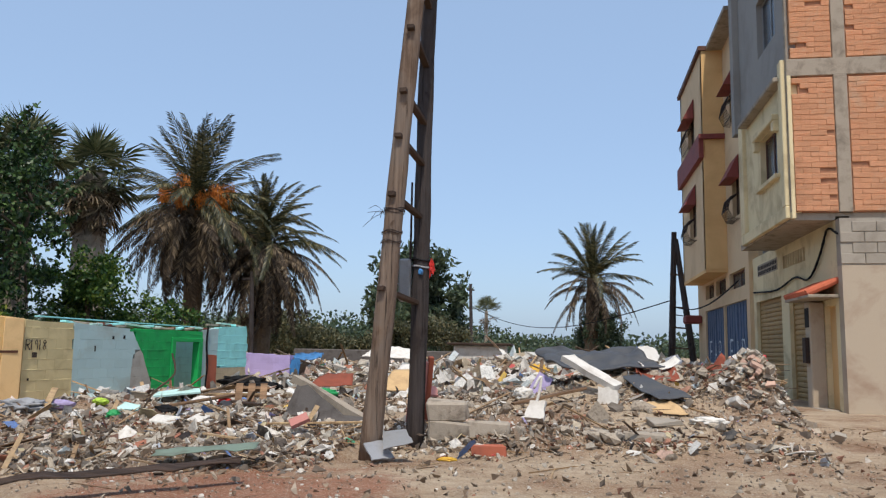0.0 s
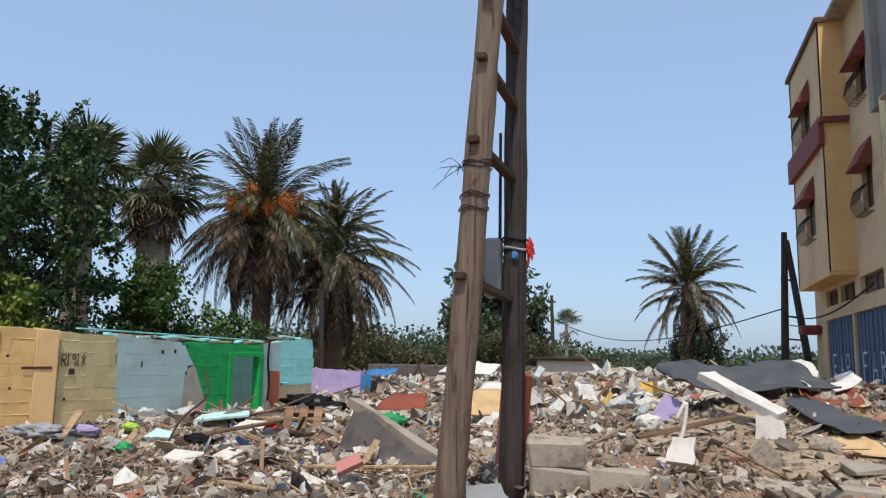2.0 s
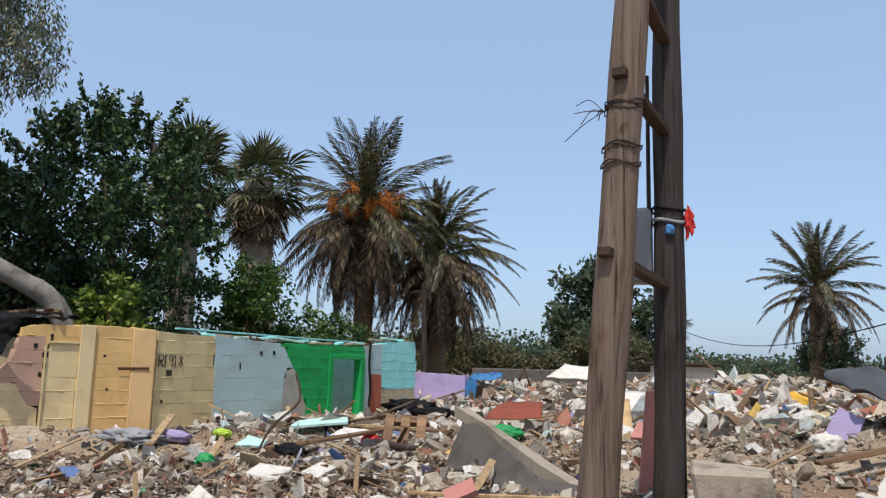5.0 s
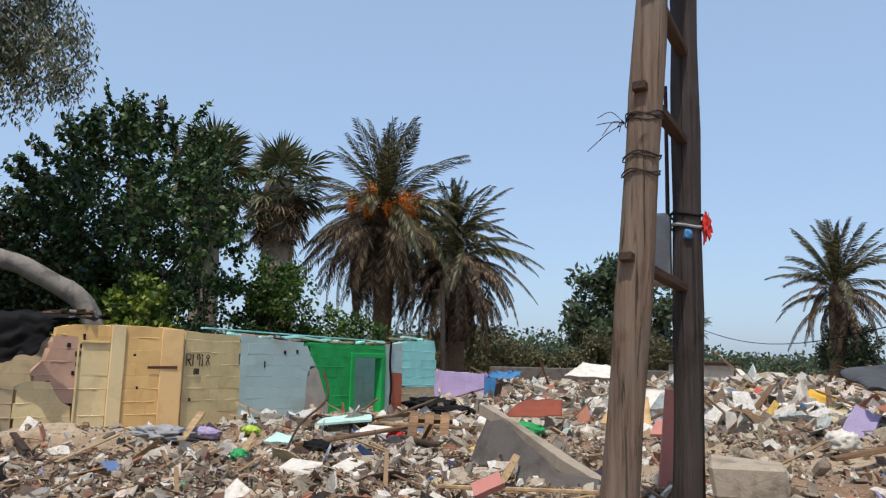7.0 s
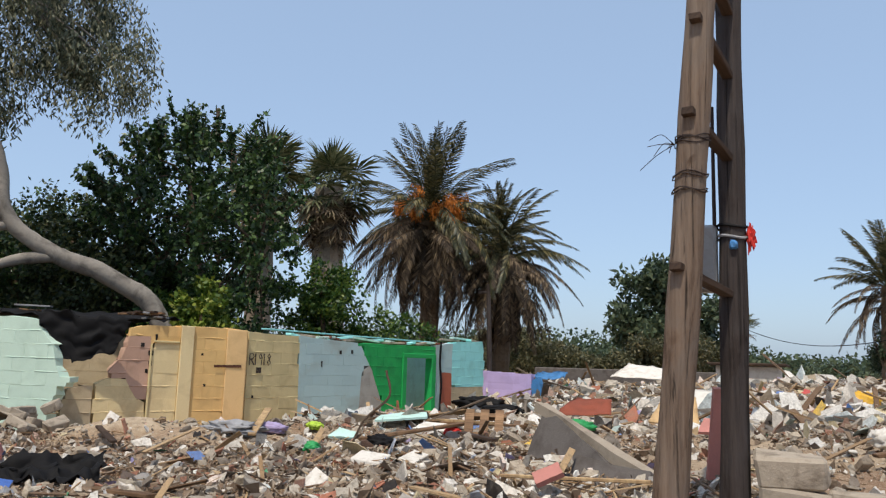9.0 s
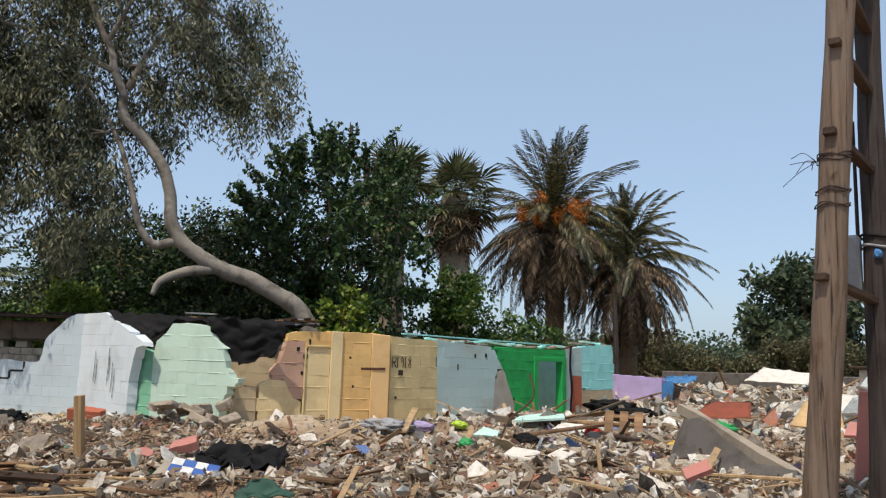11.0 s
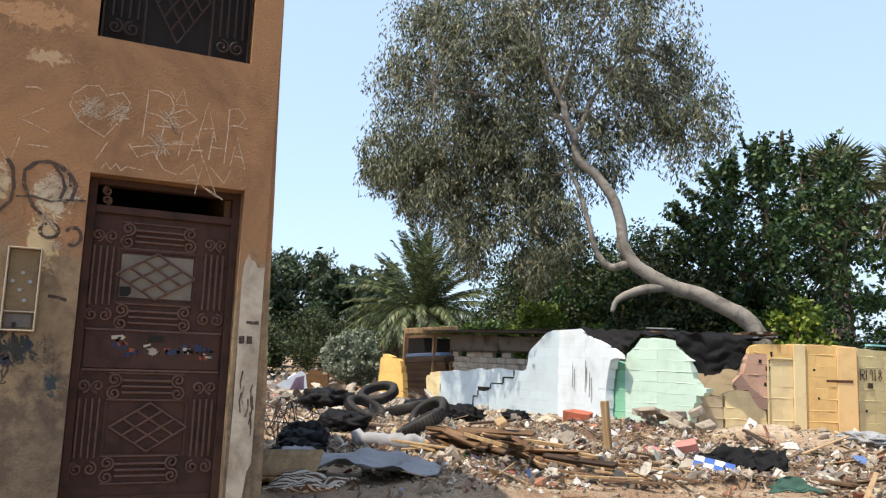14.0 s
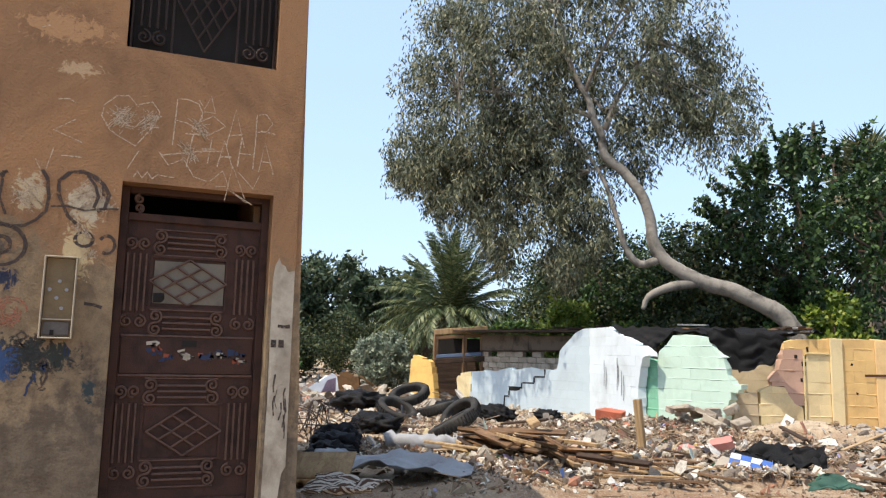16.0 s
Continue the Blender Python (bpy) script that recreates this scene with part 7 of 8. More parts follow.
part("cloth_rag", bm, M["bluep"], pole_2, "blue plastic knot", at=Matrix.Translation(at_pole(1.8, P2, H2) + inv2 + Vector((0.02, -0.09, 0.0))))


# ---- loose things in the rubble ----
def bag(name, label, cat, mat, x, y, r, squash=(1, 1, 0.6), seed=1, lift=0.0, amp=0.4):
    t = crumple(bmesh.new(), r, (squash[0], squash[1], squash[2] * 0.8), amp * 0.75, seed, 4)
    ob = part(name, t, M[mat], None, label, True, Matrix.Translation((x, y, gz(x, y) + r * squash[2] * 0.4 + lift)))
    return tagged(ob, label, cat)


def sheet(name, label, cat, mat, corners, wrinkle=0.05, thick=0.006, n=18, seed=0, sag=0.0, curl=0.0, f=4.0, group="", clear=0.03):
    """A bent sheet between four corners (in order round it), kept just above the ground."""
    a, b, c_, d = [Vector(q) for q in corners]
    bm = bmesh.new()
    top, low = [], []
    for i in range(n + 1):
        for j in range(n + 1):
            u, v = i / n, j / n
            p_ = a.lerp(b, u).lerp(d.lerp(c_, u), v)
            w = noise.noise(Vector((p_.x * f + seed, p_.y * f, seed * 1.7))) + 0.5 * noise.noise(Vector((p_.x * f * 2.3, p_.y * f * 2.3 + seed, 3)))
            e = 0.6 * wrinkle
            p_ = p_ + Vector((e * noise.noise(Vector((u * 5, v * 5, seed))), e * noise.noise(Vector((v * 5, u * 5, seed + 9))), wrinkle * w - sag * math.sin(math.pi * u) * math.sin(math.pi * v) + curl * (2 * u - 1) ** 2))
            p_.z = max(p_.z, gz(p_.x, p_.y) + clear)
            top.append(bm.verts.new(p_))
            low.append(bm.verts.new(p_ - Vector((0, 0, thick))))
    m_ = n + 1
    for i in range(n):
        for j in range(n):
            q = (i * m_ + j, (i + 1) * m_ + j, (i + 1) * m_ + j + 1, i * m_ + j + 1)
            bm.faces.new([top[k] for k in q])
            bm.faces.new([low[k] for k in q[::-1]])
    rim = [i * m_ for i in range(m_)] + [n * m_ + j for j in range(1, m_)] + [i * m_ + n for i in range(n - 1, -1, -1)] + [j for j in range(n - 1, 0, -1)]
    for p0, p1 in zip(rim, rim[1:] + rim[:1]):
        bm.faces.new((top[p0], low[p0], low[p1], top[p1]))
    bmesh.ops.recalc_face_normals(bm, faces=bm.faces[:])
    return tagged(part(name, bm, M[mat], None, label, True), label, cat, group)


def slab(name, label, cat, mat, poly, thick, m, jag=0.01, edge=None):
    """A flat broken slab: a plan polygon with thickness, posed by m."""
    bm = bmesh.new()
    pts = []
    for (x0, y0), (x1, y1) in zip(poly, poly[1:] + poly[:1]):
        for k_ in range(4):
            u = k_ / 4
            j = jag if k_ else 0
            pts.append((x0 + (x1 - x0) * u + random.uniform(-j, j), y0 + (y1 - y0) * u + random.uniform(-j, j)))
    lo = [bm.verts.new((x + random.uniform(-jag, jag) * 0.5, y, 0)) for x, y in pts]
    hi = [bm.verts.new((x, y, thick)) for x, y in pts]
    bm.faces.new(lo[::-1])
    bm.faces.new(hi)
    for i in range(len(pts)):
        k2 = (i + 1) % len(pts)
        bm.faces.new((lo[i], lo[k2], hi[k2], hi[i]))
    bmesh.ops.triangulate(bm, faces=[f for f in bm.faces if len(f.verts) > 4])
    return tagged(part(name, bm, M[mat], None, label, False, m), label, cat)


def rest(x, y, lift=0.0, rx=0, ry=0, rz=0):
    return pose(x, y, gz(x, y) + lift, rx, ry, rz)


# the mound by the houses
sheet("tarpaulin", "dark grey tarpaulin draped over the rubble mound", "tarpaulin", "tarp", [(-0.4, 13.2, 1.02), (0.95, 12.85, 1.16), (1.35, 12.15, 0.8), (-0.2, 12.35, 0.8)], 0.12, 0.02, 30, 2, 0.0, 0, 2.2, clear=0.13)
sheet("tarpaulin", "dark grey tarpaulin piece hanging down the mound", "tarpaulin", "tarp", [(0.75, 12.0, 0.6), (1.05, 11.95, 0.55), (1.55, 11.25, 0.3), (1.15, 11.05, 0.26)], 0.05, 0.01, 20, 5, 0.05, clear=0.1)
slab("plaster_slab", "long broken white plaster slab lying on the mound", "slab", "whiteplaster", [(0, 0), (0.9, 0.03), (0.88, 0.2), (0.35, 0.17), (0.04, 0.2)], 0.08, pose(-0.02, 11.95, 0.9, 12, 24, -40), 0.02)
slab("plaster_slab", "upright chunk of white plastered wall", "slab", "whiteplaster", [(0, 0), (0.3, 0.02), (0.28, 0.42), (0.05, 0.46)], 0.16, pose(0.4, 11.35, 0.12, 74, 0, -12), 0.025)
sheet("card_sheet", "bent tan card sheet on the dark tarpaulin", "cardboard", "tan", [(0.8, 11.1, 0.42), (1.25, 11.2, 0.46), (1.45, 10.75, 0.3), (1.1, 10.7, 0.3)], 0.03, 0.008, 12, 3, 0, 0.03)
sheet("curled_board", "curled brown and white lino sheet", "board", "rust", [(0.95, 12.4, 0.75), (1.45, 12.3, 0.78), (1.5, 11.9, 0.6), (1.0, 11.9, 0.62)], 0.06, 0.012, 14, 8, 0.1, 0.12)
sheet("curled_board", "curled white lino offcut", "board", "whiteplaster", [(1.0, 12.5, 0.85), (1.5, 12.35, 0.9), (1.55, 12.2, 0.82), (1.05, 12.2, 0.78)], 0.04, 0.012, 12, 12, 0.0, 0.1)
sheet("curled_board", "brown leathery sheet bent upwards", "board", "rust", [(1.75, 12.4, 0.75), (2.1, 12.3, 0.98), (2.15, 12.0, 0.78), (1.8, 12.0, 0.6)], 0.05, 0.012, 12, 15, 0.0, 0.06)
slab("round_slab", "pale round board standing on edge in the rubble", "board", "whiteplaster", [(0.2 * math.cos(a), 0.17 * math.sin(a)) for a in [i * math.tau / 9 for i in range(9)]], 0.04, pose(1.25, 13.8, 0.98, 65, 0, 10), 0.01)
bag("plastic_bag", "crumpled red plastic bag on the heap", "bag", "redp", 2.55, 12.5, 0.13, (1.2, 1, 0.7), 3, 0.03)
bag("yellow_bag", "crumpled yellow plastic bundle on the far rubble", "bag", "yellowp", -0.55, 16.8, 0.24, (1, 1, 0.9), 5, 0.1)
bag("white_bag", "crumpled white sack on the rubble", "bag", "whiteplaster", -0.5, 11.75, 0.12, (1.1, 0.9, 0.9), 6, 0.08)
bag("white_bag", "dirty white sack half buried in rubble", "bag", "whiteplaster", 1.6, 10.35, 0.14, (1.4, 0.8, 0.5), 9, 0.0)
bag("white_bag", "white plastic sack far across the rubble", "bag", "whiteplaster", -0.9, 17.9, 0.16, (1, 1, 0.8), 11, 0.05)
slab("lilac_board", "tilted pale lilac board standing in rubble", "board", "lilacp", [(0, 0), (0.26, 0.04), (0.3, 0.3), (0.08, 0.36)], 0.03, rest(-0.5, 12.5, 0.05, 62, 10, -15), 0.015)
for i in range(110):        # the heap of pale crushed blocks by the houses
    r_ = abs(random.gauss(0, 0.42))
    a_ = random.uniform(0, math.tau)
    x, y = 2.45 + r_ * math.cos(a_), 11.7 + r_ * math.sin(a_)
    s_ = random.choice((0.05, 0.07, 0.09, 0.12, 0.15))
    slab("masonry_chunk", "pale grey broken masonry in a steep heap", "rubble", random.choice(("concrete", "rawblk", "stubblk", "concrete", "pinkwall", "stubblk")), [(0, 0), (s_, random.uniform(0, 0.05)), (s_ * 0.9, s_ * 0.7), (s_ * 0.1, s_ * 0.8)], s_ * random.uniform(0.25, 0.6),
         rest(x, y, max(0.0, 0.14 - 0.3 * r_) * random.uniform(0.3, 1), random.uniform(-50, 50), random.uniform(-50, 50), random.uniform(0, 360)), s_ * 0.08)["group"] = "masonry heap"
bm = bmesh.new()
tube(bm, smooth_path([(-0.28, 9.95, 0.62), (-0.2, 9.98, 0.75), (-0.24, 9.95, 0.5), (-0.34, 9.9, 0.36)], 6), 0.016, 6)
tagged(part("white_pipe", bm, M["whiteplaster"], None, "", True), "bent white plastic pipe sticking out of rubble", "pipe")
slab("plaster_slab", "small white plaster block with a sharp corner", "slab", "whiteplaster", [(0, 0), (0.2, 0), (0.19, 0.22), (0.02, 0.2)], 0.06, pose(-0.36, 9.8, 0.3, 60, 5, -10), 0.01)
slab("brick_chunk", "rusty red broken brick slab on the road edge", "brick", "redblk", [(0, 0), (0.32, 0.02), (0.3, 0.2), (0.03, 0.18)], 0.09, pose(-0.8, 8.75, 0.04, 0, 0, 5), 0.02)
bag("yellow_scrap", "small crumpled yellow wrapper on the ground", "wrapper", "yellowp", -1.0, 8.6, 0.055, (1.5, 1, 0.5), 20)

# low remains of block walls at the road
STUB = {c_: [mesh_of(boxed(-0.2, 0.2, -0.09, 0.09, 0.003, 0.197, 0.022, 0.028), "block", M["stubblk"]) for _ in range(3)] for c_ in ("rawblk", "concrete")}


def stub_wall(name, label, x, y, ang, rows):
    w = thing(name, label, "wall", rest(x, y, -0.09, 0, 0, ang), kind="structure")
    for r, (s, n_) in enumerate(rows):
        for i in range(n_):
            piece("block", random.choice(STUB["rawblk"]), w, pose(s + 0.2 + i * 0.405, random.uniform(-0.01, 0.01), -0.08 + r * 0.2, random.uniform(-1, 1), random.uniform(-1, 1), random.uniform(-2, 2)))
    return w


stub_wall("wall_stub", "low stub of pale grey concrete block wall", -1.3, 9.25, 4, [(0, 2), (0, 2), (0.0, 1)])
stub_wall("wall_stub", "low stub of concrete block wall beneath the mound", 0.25, 9.75, -4, [(0, 2)])
slab("sheet_offcut", "bent grey sheet metal offcut at the pole's foot", "sheet metal", "sheet", [(0, 0), (0.28, 0.0), (0.26, 0.2), (0.05, 0.24)], 0.01, pose(-1.52, 8.25, 0.12, 32, -14, 20), 0.01)
slab("sheet_offcut", "folded grey sheet metal piece on the ground", "sheet metal", "bluecloth", [(0, 0), (0.32, 0.05), (0.3, 0.26), (0.02, 0.2)], 0.012, pose(-1.58, 8.1, 0.05, 40, 8, 60), 0.01)
slab("leaning_slab", "large grey concrete slab leaning in the rubble", "slab", "slab_grey", [(0, 0), (1.65, 0), (1.2, 0.16), (0.06, 0.62)], 0.09, pose(-3.42, 10.85, 0.02, 68, 0, -34), 0.015)
slab("slab_edge", "rough concrete beam lying along the slab", "beam", "mortar", [(0, 0), (1.6, 0), (1.58, 0.1), (0.02, 0.12)], 0.09, pose(-3.4, 10.95, 0.58, 0, 17, -34), 0.035)
slab("slab_piece", "grey slab fragment beside the leaning slab", "slab", "slab_grey", [(0, 0), (0.8, 0), (0.7, 0.2), (0.0, 0.25)], 0.08, pose(-2.75, 10.05, 0.05, 60, 0, -20), 0.015)
door_ = thing("door_panel", "faded pink-brown door panel leaning on edge", "door", pose(-1.83, 10.35, 0.1, 0, 14, -62))
part("panel", boxed(-0.02, 0.02, 0.06, 0.3, 0, 0.8, 0.004), M["pinkboard"], door_)
part("rail", boxed(-0.035, 0.035, 0.26, 0.32, -0.05, 0.86, 0.006), M["rust"], door_)
slab("pink_slab", "broken pink plaster board among rubble", "board", "pinkboard", [(0, 0), (0.4, 0.05), (0.35, 0.3), (0.05, 0.3)], 0.03, rest(-2.1, 12.1, 0.1, 25, 5, 10), 0.015)
slab("pink_crate_piece", "broken pink plastic crate side", "crate", "pinkboard", [(0, 0), (0.19, 0), (0.19, 0.12), (0, 0.12)], 0.04, pose(-2.62, 8.95, 0.2, 30, -25, 25), 0.006)
slab("turquoise_board", "pale turquoise broken board lying flat", "board", "cyanboard", [(0, 0), (0.75, 0.1), (0.7, 0.45), (0.3, 0.5), (0.02, 0.35)], 0.03, rest(-6.85, 13.7, 0.12, 8, -4, 20), 0.02)
slab("turquoise_board", "small pale turquoise board fragment", "board", "cyanboard", [(0, 0), (0.32, 0.05), (0.3, 0.2), (0.05, 0.24)], 0.03, rest(-6.6, 12.2, 0.08, 25, 5, 10), 0.015)
slab("cream_slab", "cream broken floor slab", "slab", "whiteplaster", [(0, 0), (0.6, 0.05), (0.5, 0.4), (0.05, 0.35)], 0.07, rest(-6.0, 13.3, 0.08, 12, 4, 5), 0.02)
sheet("rusty_sheet", "rusty red bent metal sheet", "sheet metal", "rust", [(-4.2, 13.9, 0.38), (-3.5, 14.1, 0.4), (-3.6, 14.5, 0.58), (-4.05, 14.4, 0.6)], 0.03, 0.01, 10, 4, 0, 0.0)
bag("green_bag", "crumpled green plastic bag", "bag", "greenp", -3.35, 12.15, 0.15, (1.3, 0.9, 0.6), 21, 0.05)
bag("green_bag", "green plastic bag caught between blocks", "bag", "greenp", -5.3, 10.1, 0.085, (1, 0.8, 0.9), 22, 0.03)
bag("lime_bag", "lime green plastic bag in the rubble", "bag", "lime", -7.1, 12.6, 0.1, (1.2, 0.9, 0.7), 23, 0.05)
bag("red_bag", "small red cloth bundle", "cloth", "redcloth", -5.0, 12.5, 0.1, (1.1, 0.9, 0.8), 24, 0.05)
bag("black_bag", "black plastic bag among stones", "bag", "black", -5.4, 11.5, 0.16, (1.2, 0.9, 0.7), 25, 0.03)
bag("black_bag", "torn black sack near the lilac wall", "bag", "black", -8.2, 20.4, 0.4, (1.5, 0.9, 0.5), 26, 0.05)
bag("black_bag", "flattened black sack lying on rubble", "bag", "black", -7.2, 19.3, 0.3, (1.6, 0.9, 0.4), 27, 0.05)
bag("white_cloth", "crumpled grey-white cloth in front of the wall", "cloth", "bluecloth", -7.9, 11.9, 0.28, (1.6, 1.0, 0.45), 28, 0.0, 0.6)
bag("lilac_cloth", "crumpled lilac cloth on stones", "cloth", "lilacp", -7.6, 12.3, 0.16, (1.6, 0.7, 0.6), 29, 0.05)
sheet("blue_sheet", "wrinkled blue plastic sheet on the far rubble", "plastic sheet", "bluep", [(-10.9, 31, 0.6), (-9.9, 31.2, 0.6), (-10.2, 33, 0.8), (-11.4, 33, 0.8)], 0.12, 0.01, 12, 6)
sheet("white_roof_sheet", "white corrugated sheet lying across far rubble", "sheet metal", "whiteplaster", [(-7.9, 30.6, 0.75), (-6.0, 30.9, 0.7), (-6.0, 32.5, 1.05), (-7.7, 32.4, 1.2)], 0.05, 0.02, 12, 7)
sheet("white_roof_sheet", "pale board propped in the rubble", "board", "whiteplaster", [(-3.3, 15.6, 0.4), (-2.5, 15.7, 0.4), (-2.45, 16.2, 0.72), (-3.1, 16.2, 0.75)], 0.02, 0.02, 8, 17)
sheet("cream_board", "cream rounded board in the rubble", "board", "tan", [(-3.0, 14.0, 0.35), (-2.4, 14.1, 0.35), (-2.5, 14.5, 0.66), (-2.9, 14.5, 0.68)], 0.02, 0.02, 8, 18)
sheet("brown_strip", "brown rubber strip lying on the dirt", "strip", "darkwood", [(-3.6, 5.95, 0.1), (-2.3, 7.0, 0.16), (-2.34, 7.12, 0.18), (-3.7, 6.08, 0.12)], 0.03, 0.012, 14, 9)
sheet("green_mat", "faded green woven mat strip on the ground", "mat", "greenmat", [(-3.3, 7.5, 0.1), (-2.5, 7.75, 0.16), (-2.55, 7.95, 0.18), (-3.4, 7.75, 0.12)], 0.03, 0.008, 10, 10)

pallet = thing("wooden_pallet", "broken wooden pallet lying tilted on rubble", "pallet", rest(-4.62, 12.55, 0.12, 42, 0, 20) @ Matrix.Diagonal((0.74, 0.74, 0.9, 1)))
for i in range(3):
    part("slat", boxed(-0.3 + i * 0.24, -0.16 + i * 0.24, -0.3, 0.3, 0.05, 0.07, 0.004), M["plank"], pallet)
for i in range(2):
    part("bearer", boxed(-0.32, 0.36, -0.26 + i * 0.42, -0.18 + i * 0.42, -0.03, 0.05, 0.004), M["plank"], pallet)


def plank(label, a, b, w, t, mat="plank", group="", turn=0.0):
    a, b = Vector(a), Vector(b)
    d = b - a
    q = d.to_track_quat('X', 'Z').to_matrix().to_4x4()
    bm = boxed(0, d.length, -w / 2, w / 2, -t / 2, t / 2, min(w, t) * 0.15, min(w, t) * 0.12)
    return tagged(part("plank", bm, M[mat], None, label, at=Matrix.Translation(a) @ q @ pose(0, 0, 0, turn)), label, "plank", group)


for x0, y0, x1, y1, dz0, dz1, w, t, mt in ((-5.9, 13.9, -4.6, 13.0, 0.22, 0.2, 0.12, 0.03, "palewood"), (-6.2, 14.2, -4.5, 13.5, 0.14, 0.16, 0.16, 0.03, "plank"), (-3.0, 9.2, -1.95, 9.25, 0.12, 0.2, 0.025, 0.025, "palewood"),
                                           (-4.6, 11.9, -3.9, 11.2, 0.1, 0.1, 0.08, 0.03, "darkwood"), (-6.0, 8.2, -5.1, 8.0, 0.04, 0.06, 0.09, 0.035, "plank"), (-5.6, 11.4, -4.9, 12.6, 0.1, 0.16, 0.1, 0.04, "plank"),
                                           (-0.6, 11.2, 0.3, 11.6, 0.12, 0.12, 0.1, 0.03, "plank"), (-7.9, 12.6, -7.4, 11.7, 0.25, 0.08, 0.1, 0.03, "palewood"), (-9.2, 10.9, -8.2, 10.3, 0.1, 0.08, 0.08, 0.03, "darkwood")):
    plank("weathered plank lying across the rubble", (x0, y0, gz(x0, y0) + dz0), (x1, y1, gz(x1, y1) + dz1), w, t, mt)
bm = bmesh.new()
tube(bm, smooth_path([(-5.6, 11.2, gz(-5.6, 11.2)), (-5.5, 11.3, 0.35), (-5.25, 11.4, 0.62), (-5.3, 11.4, 0.9)], 5), [0.014] * 16, 5, 0.2)
tagged(part("dead_branch", bm, M["bark"], None, ""), "thin dead branch sticking up from the rubble", "branch")

# the yard beside the lane
post = thing("wooden_post", "pale sawn wooden post standing in the dirt", "post", rest(-8.0, 7.5, -0.05, 3, -4, 10))
part("stake", boxed(-0.05, 0.05, -0.03, 0.03, 0, 0.72, 0.006, 0.004), M["palewood"], post)
g = np.random.default_rng(31)
for i in range(44):
    t_ = g.uniform(-1, 1)
    x0, y0 = -8.0 + 0.75 * t_ + g.normal(0, 0.15), 5.95 + 0.45 * t_ + g.normal(0, 0.2)
    a = radians(g.normal(8, 24))
    ln = g.uniform(0.5, 1.2)
    z0 = gz(x0, y0) + 0.05 + 0.009 * i * g.uniform(0.5, 1.0) * (1 - 0.6 * abs(t_))
    plank("reddish-brown broken plank in a pile of timber", (x0 - math.cos(a) * ln / 2, y0 - math.sin(a) * ln / 2, z0 + g.uniform(-0.03, 0.1)), (x0 + math.cos(a) * ln / 2, y0 + math.sin(a) * ln / 2, z0 + g.uniform(-0.03, 0.1)),
          g.uniform(0.05, 0.11), g.uniform(0.02, 0.045), ("plank", "plank", "darkwood", "palewood")[i % 4], "timber pile", g.uniform(-30, 30))
for i in range(14):
    x0, y0 = -6.9 + g.uniform(-1.0, 1.0), 6.6 + g.uniform(-0.6, 0.6)
    a = radians(g.normal(25, 18))
    ln = g.uniform(0.4, 0.9)
    plank("loose lath on the bare ground", (x0 - math.cos(a) * ln / 2, y0 - math.sin(a) * ln / 2, gz(x0, y0) + 0.05), (x0 + math.cos(a) * ln / 2, y0 + math.sin(a) * ln / 2, gz(x0, y0) + 0.06), 0.05, 0.02, ("palewood", "plank")[i % 2], "loose laths")


def tyre(x, y, lift, rx, ry, R=0.3, label="worn black car tyre lying in the yard"):
    t = thing("tyre", label, "tyre", rest(x, y, lift, rx, ry, 0), group="old tyres")
    bm = bmesh.new()
    ns, nr = 32, 12
    rings = []
    for i in range(ns):
        a = i * math.tau / ns
        ring = []
        for j in range(nr):
            b = j * math.tau / nr
            rr_ = R + 0.075 * math.copysign(abs(math.cos(b)) ** 0.7, math.cos(b))
            zz_ = 0.09 * math.copysign(abs(math.sin(b)) ** 0.6, math.sin(b))
            if math.cos(b) < -0.5:
                rr_, zz_ = R - 0.055, zz_ * 0.8
            ring.append(bm.verts.new((rr_ * math.cos(a), rr_ * math.sin(a), zz_)))
        rings.append(ring)
    for i in range(ns):
        for j in range(nr):
            bm.faces.new((rings[i][j], rings[(i + 1) % ns][j], rings[(i + 1) % ns][(j + 1) % nr], rings[i][(j + 1) % nr]))
    part("carcass", bm, M["rubber"], t, smooth=True)
    bm = bmesh.new()
    for i in range(40):
        a = i * math.tau / 40
        box(bm, -0.009, 0.009, -0.06, 0.06, -0.006, 0.006, Matrix.Rotation(a, 4, 'Z') @ Matrix.Translation((R + 0.077, 0, 0)) @ Matrix.Rotation(radians(90), 4, 'Y') @ Matrix.Rotation(radians(90), 4, 'Z'))
    part("tread", bm, M["rubber"], t)


tyre(-12.5, 7.1, 0.2, 40, 14)
tyre(-13.3, 7.0, 0.14, 12, -8)
tyre(-13.7, 6.6, 0.32, 20, 15)
tyre(-13.2, 6.2, 0.12, -12, 25)
tyre(-10.5, 6.1, 0.17, 27, -14, label="worn black car tyre propped on scrap")
for i, (x, y, r, sq) in enumerate(((-14.9, 8.0, 0.4, (1.4, 1, 0.6)), (-14.2, 8.6, 0.36, (1.4, 0.9, 0.6)), (-13.7, 9.5, 0.26, (1.3, 0.9, 0.6)), (-12.2, 5.5, 0.36, (1.5, 1, 0.6)), (-11.2, 4.6, 0.3, (1.4, 1, 0.6)), (-10.3, 4.4, 0.26, (1.2, 1, 0.8)), (-9.8, 4.2, 0.3, (1.3, 1, 0.7)), (-9.2, 4.0, 0.28, (1.4, 0.9, 0.6)), (-12.5, 10.2, 0.2, (1.4, 1, 0.7)), (-15.6, 6.2, 0.5, (1.5, 1, 0.6)))):
    bag("black_sack", "slumped black plastic sack in the yard", "bag", "black", x, y, r, sq, 40 + i, 0.02, 0.5)
bm = bmesh.new()
n_ = 16
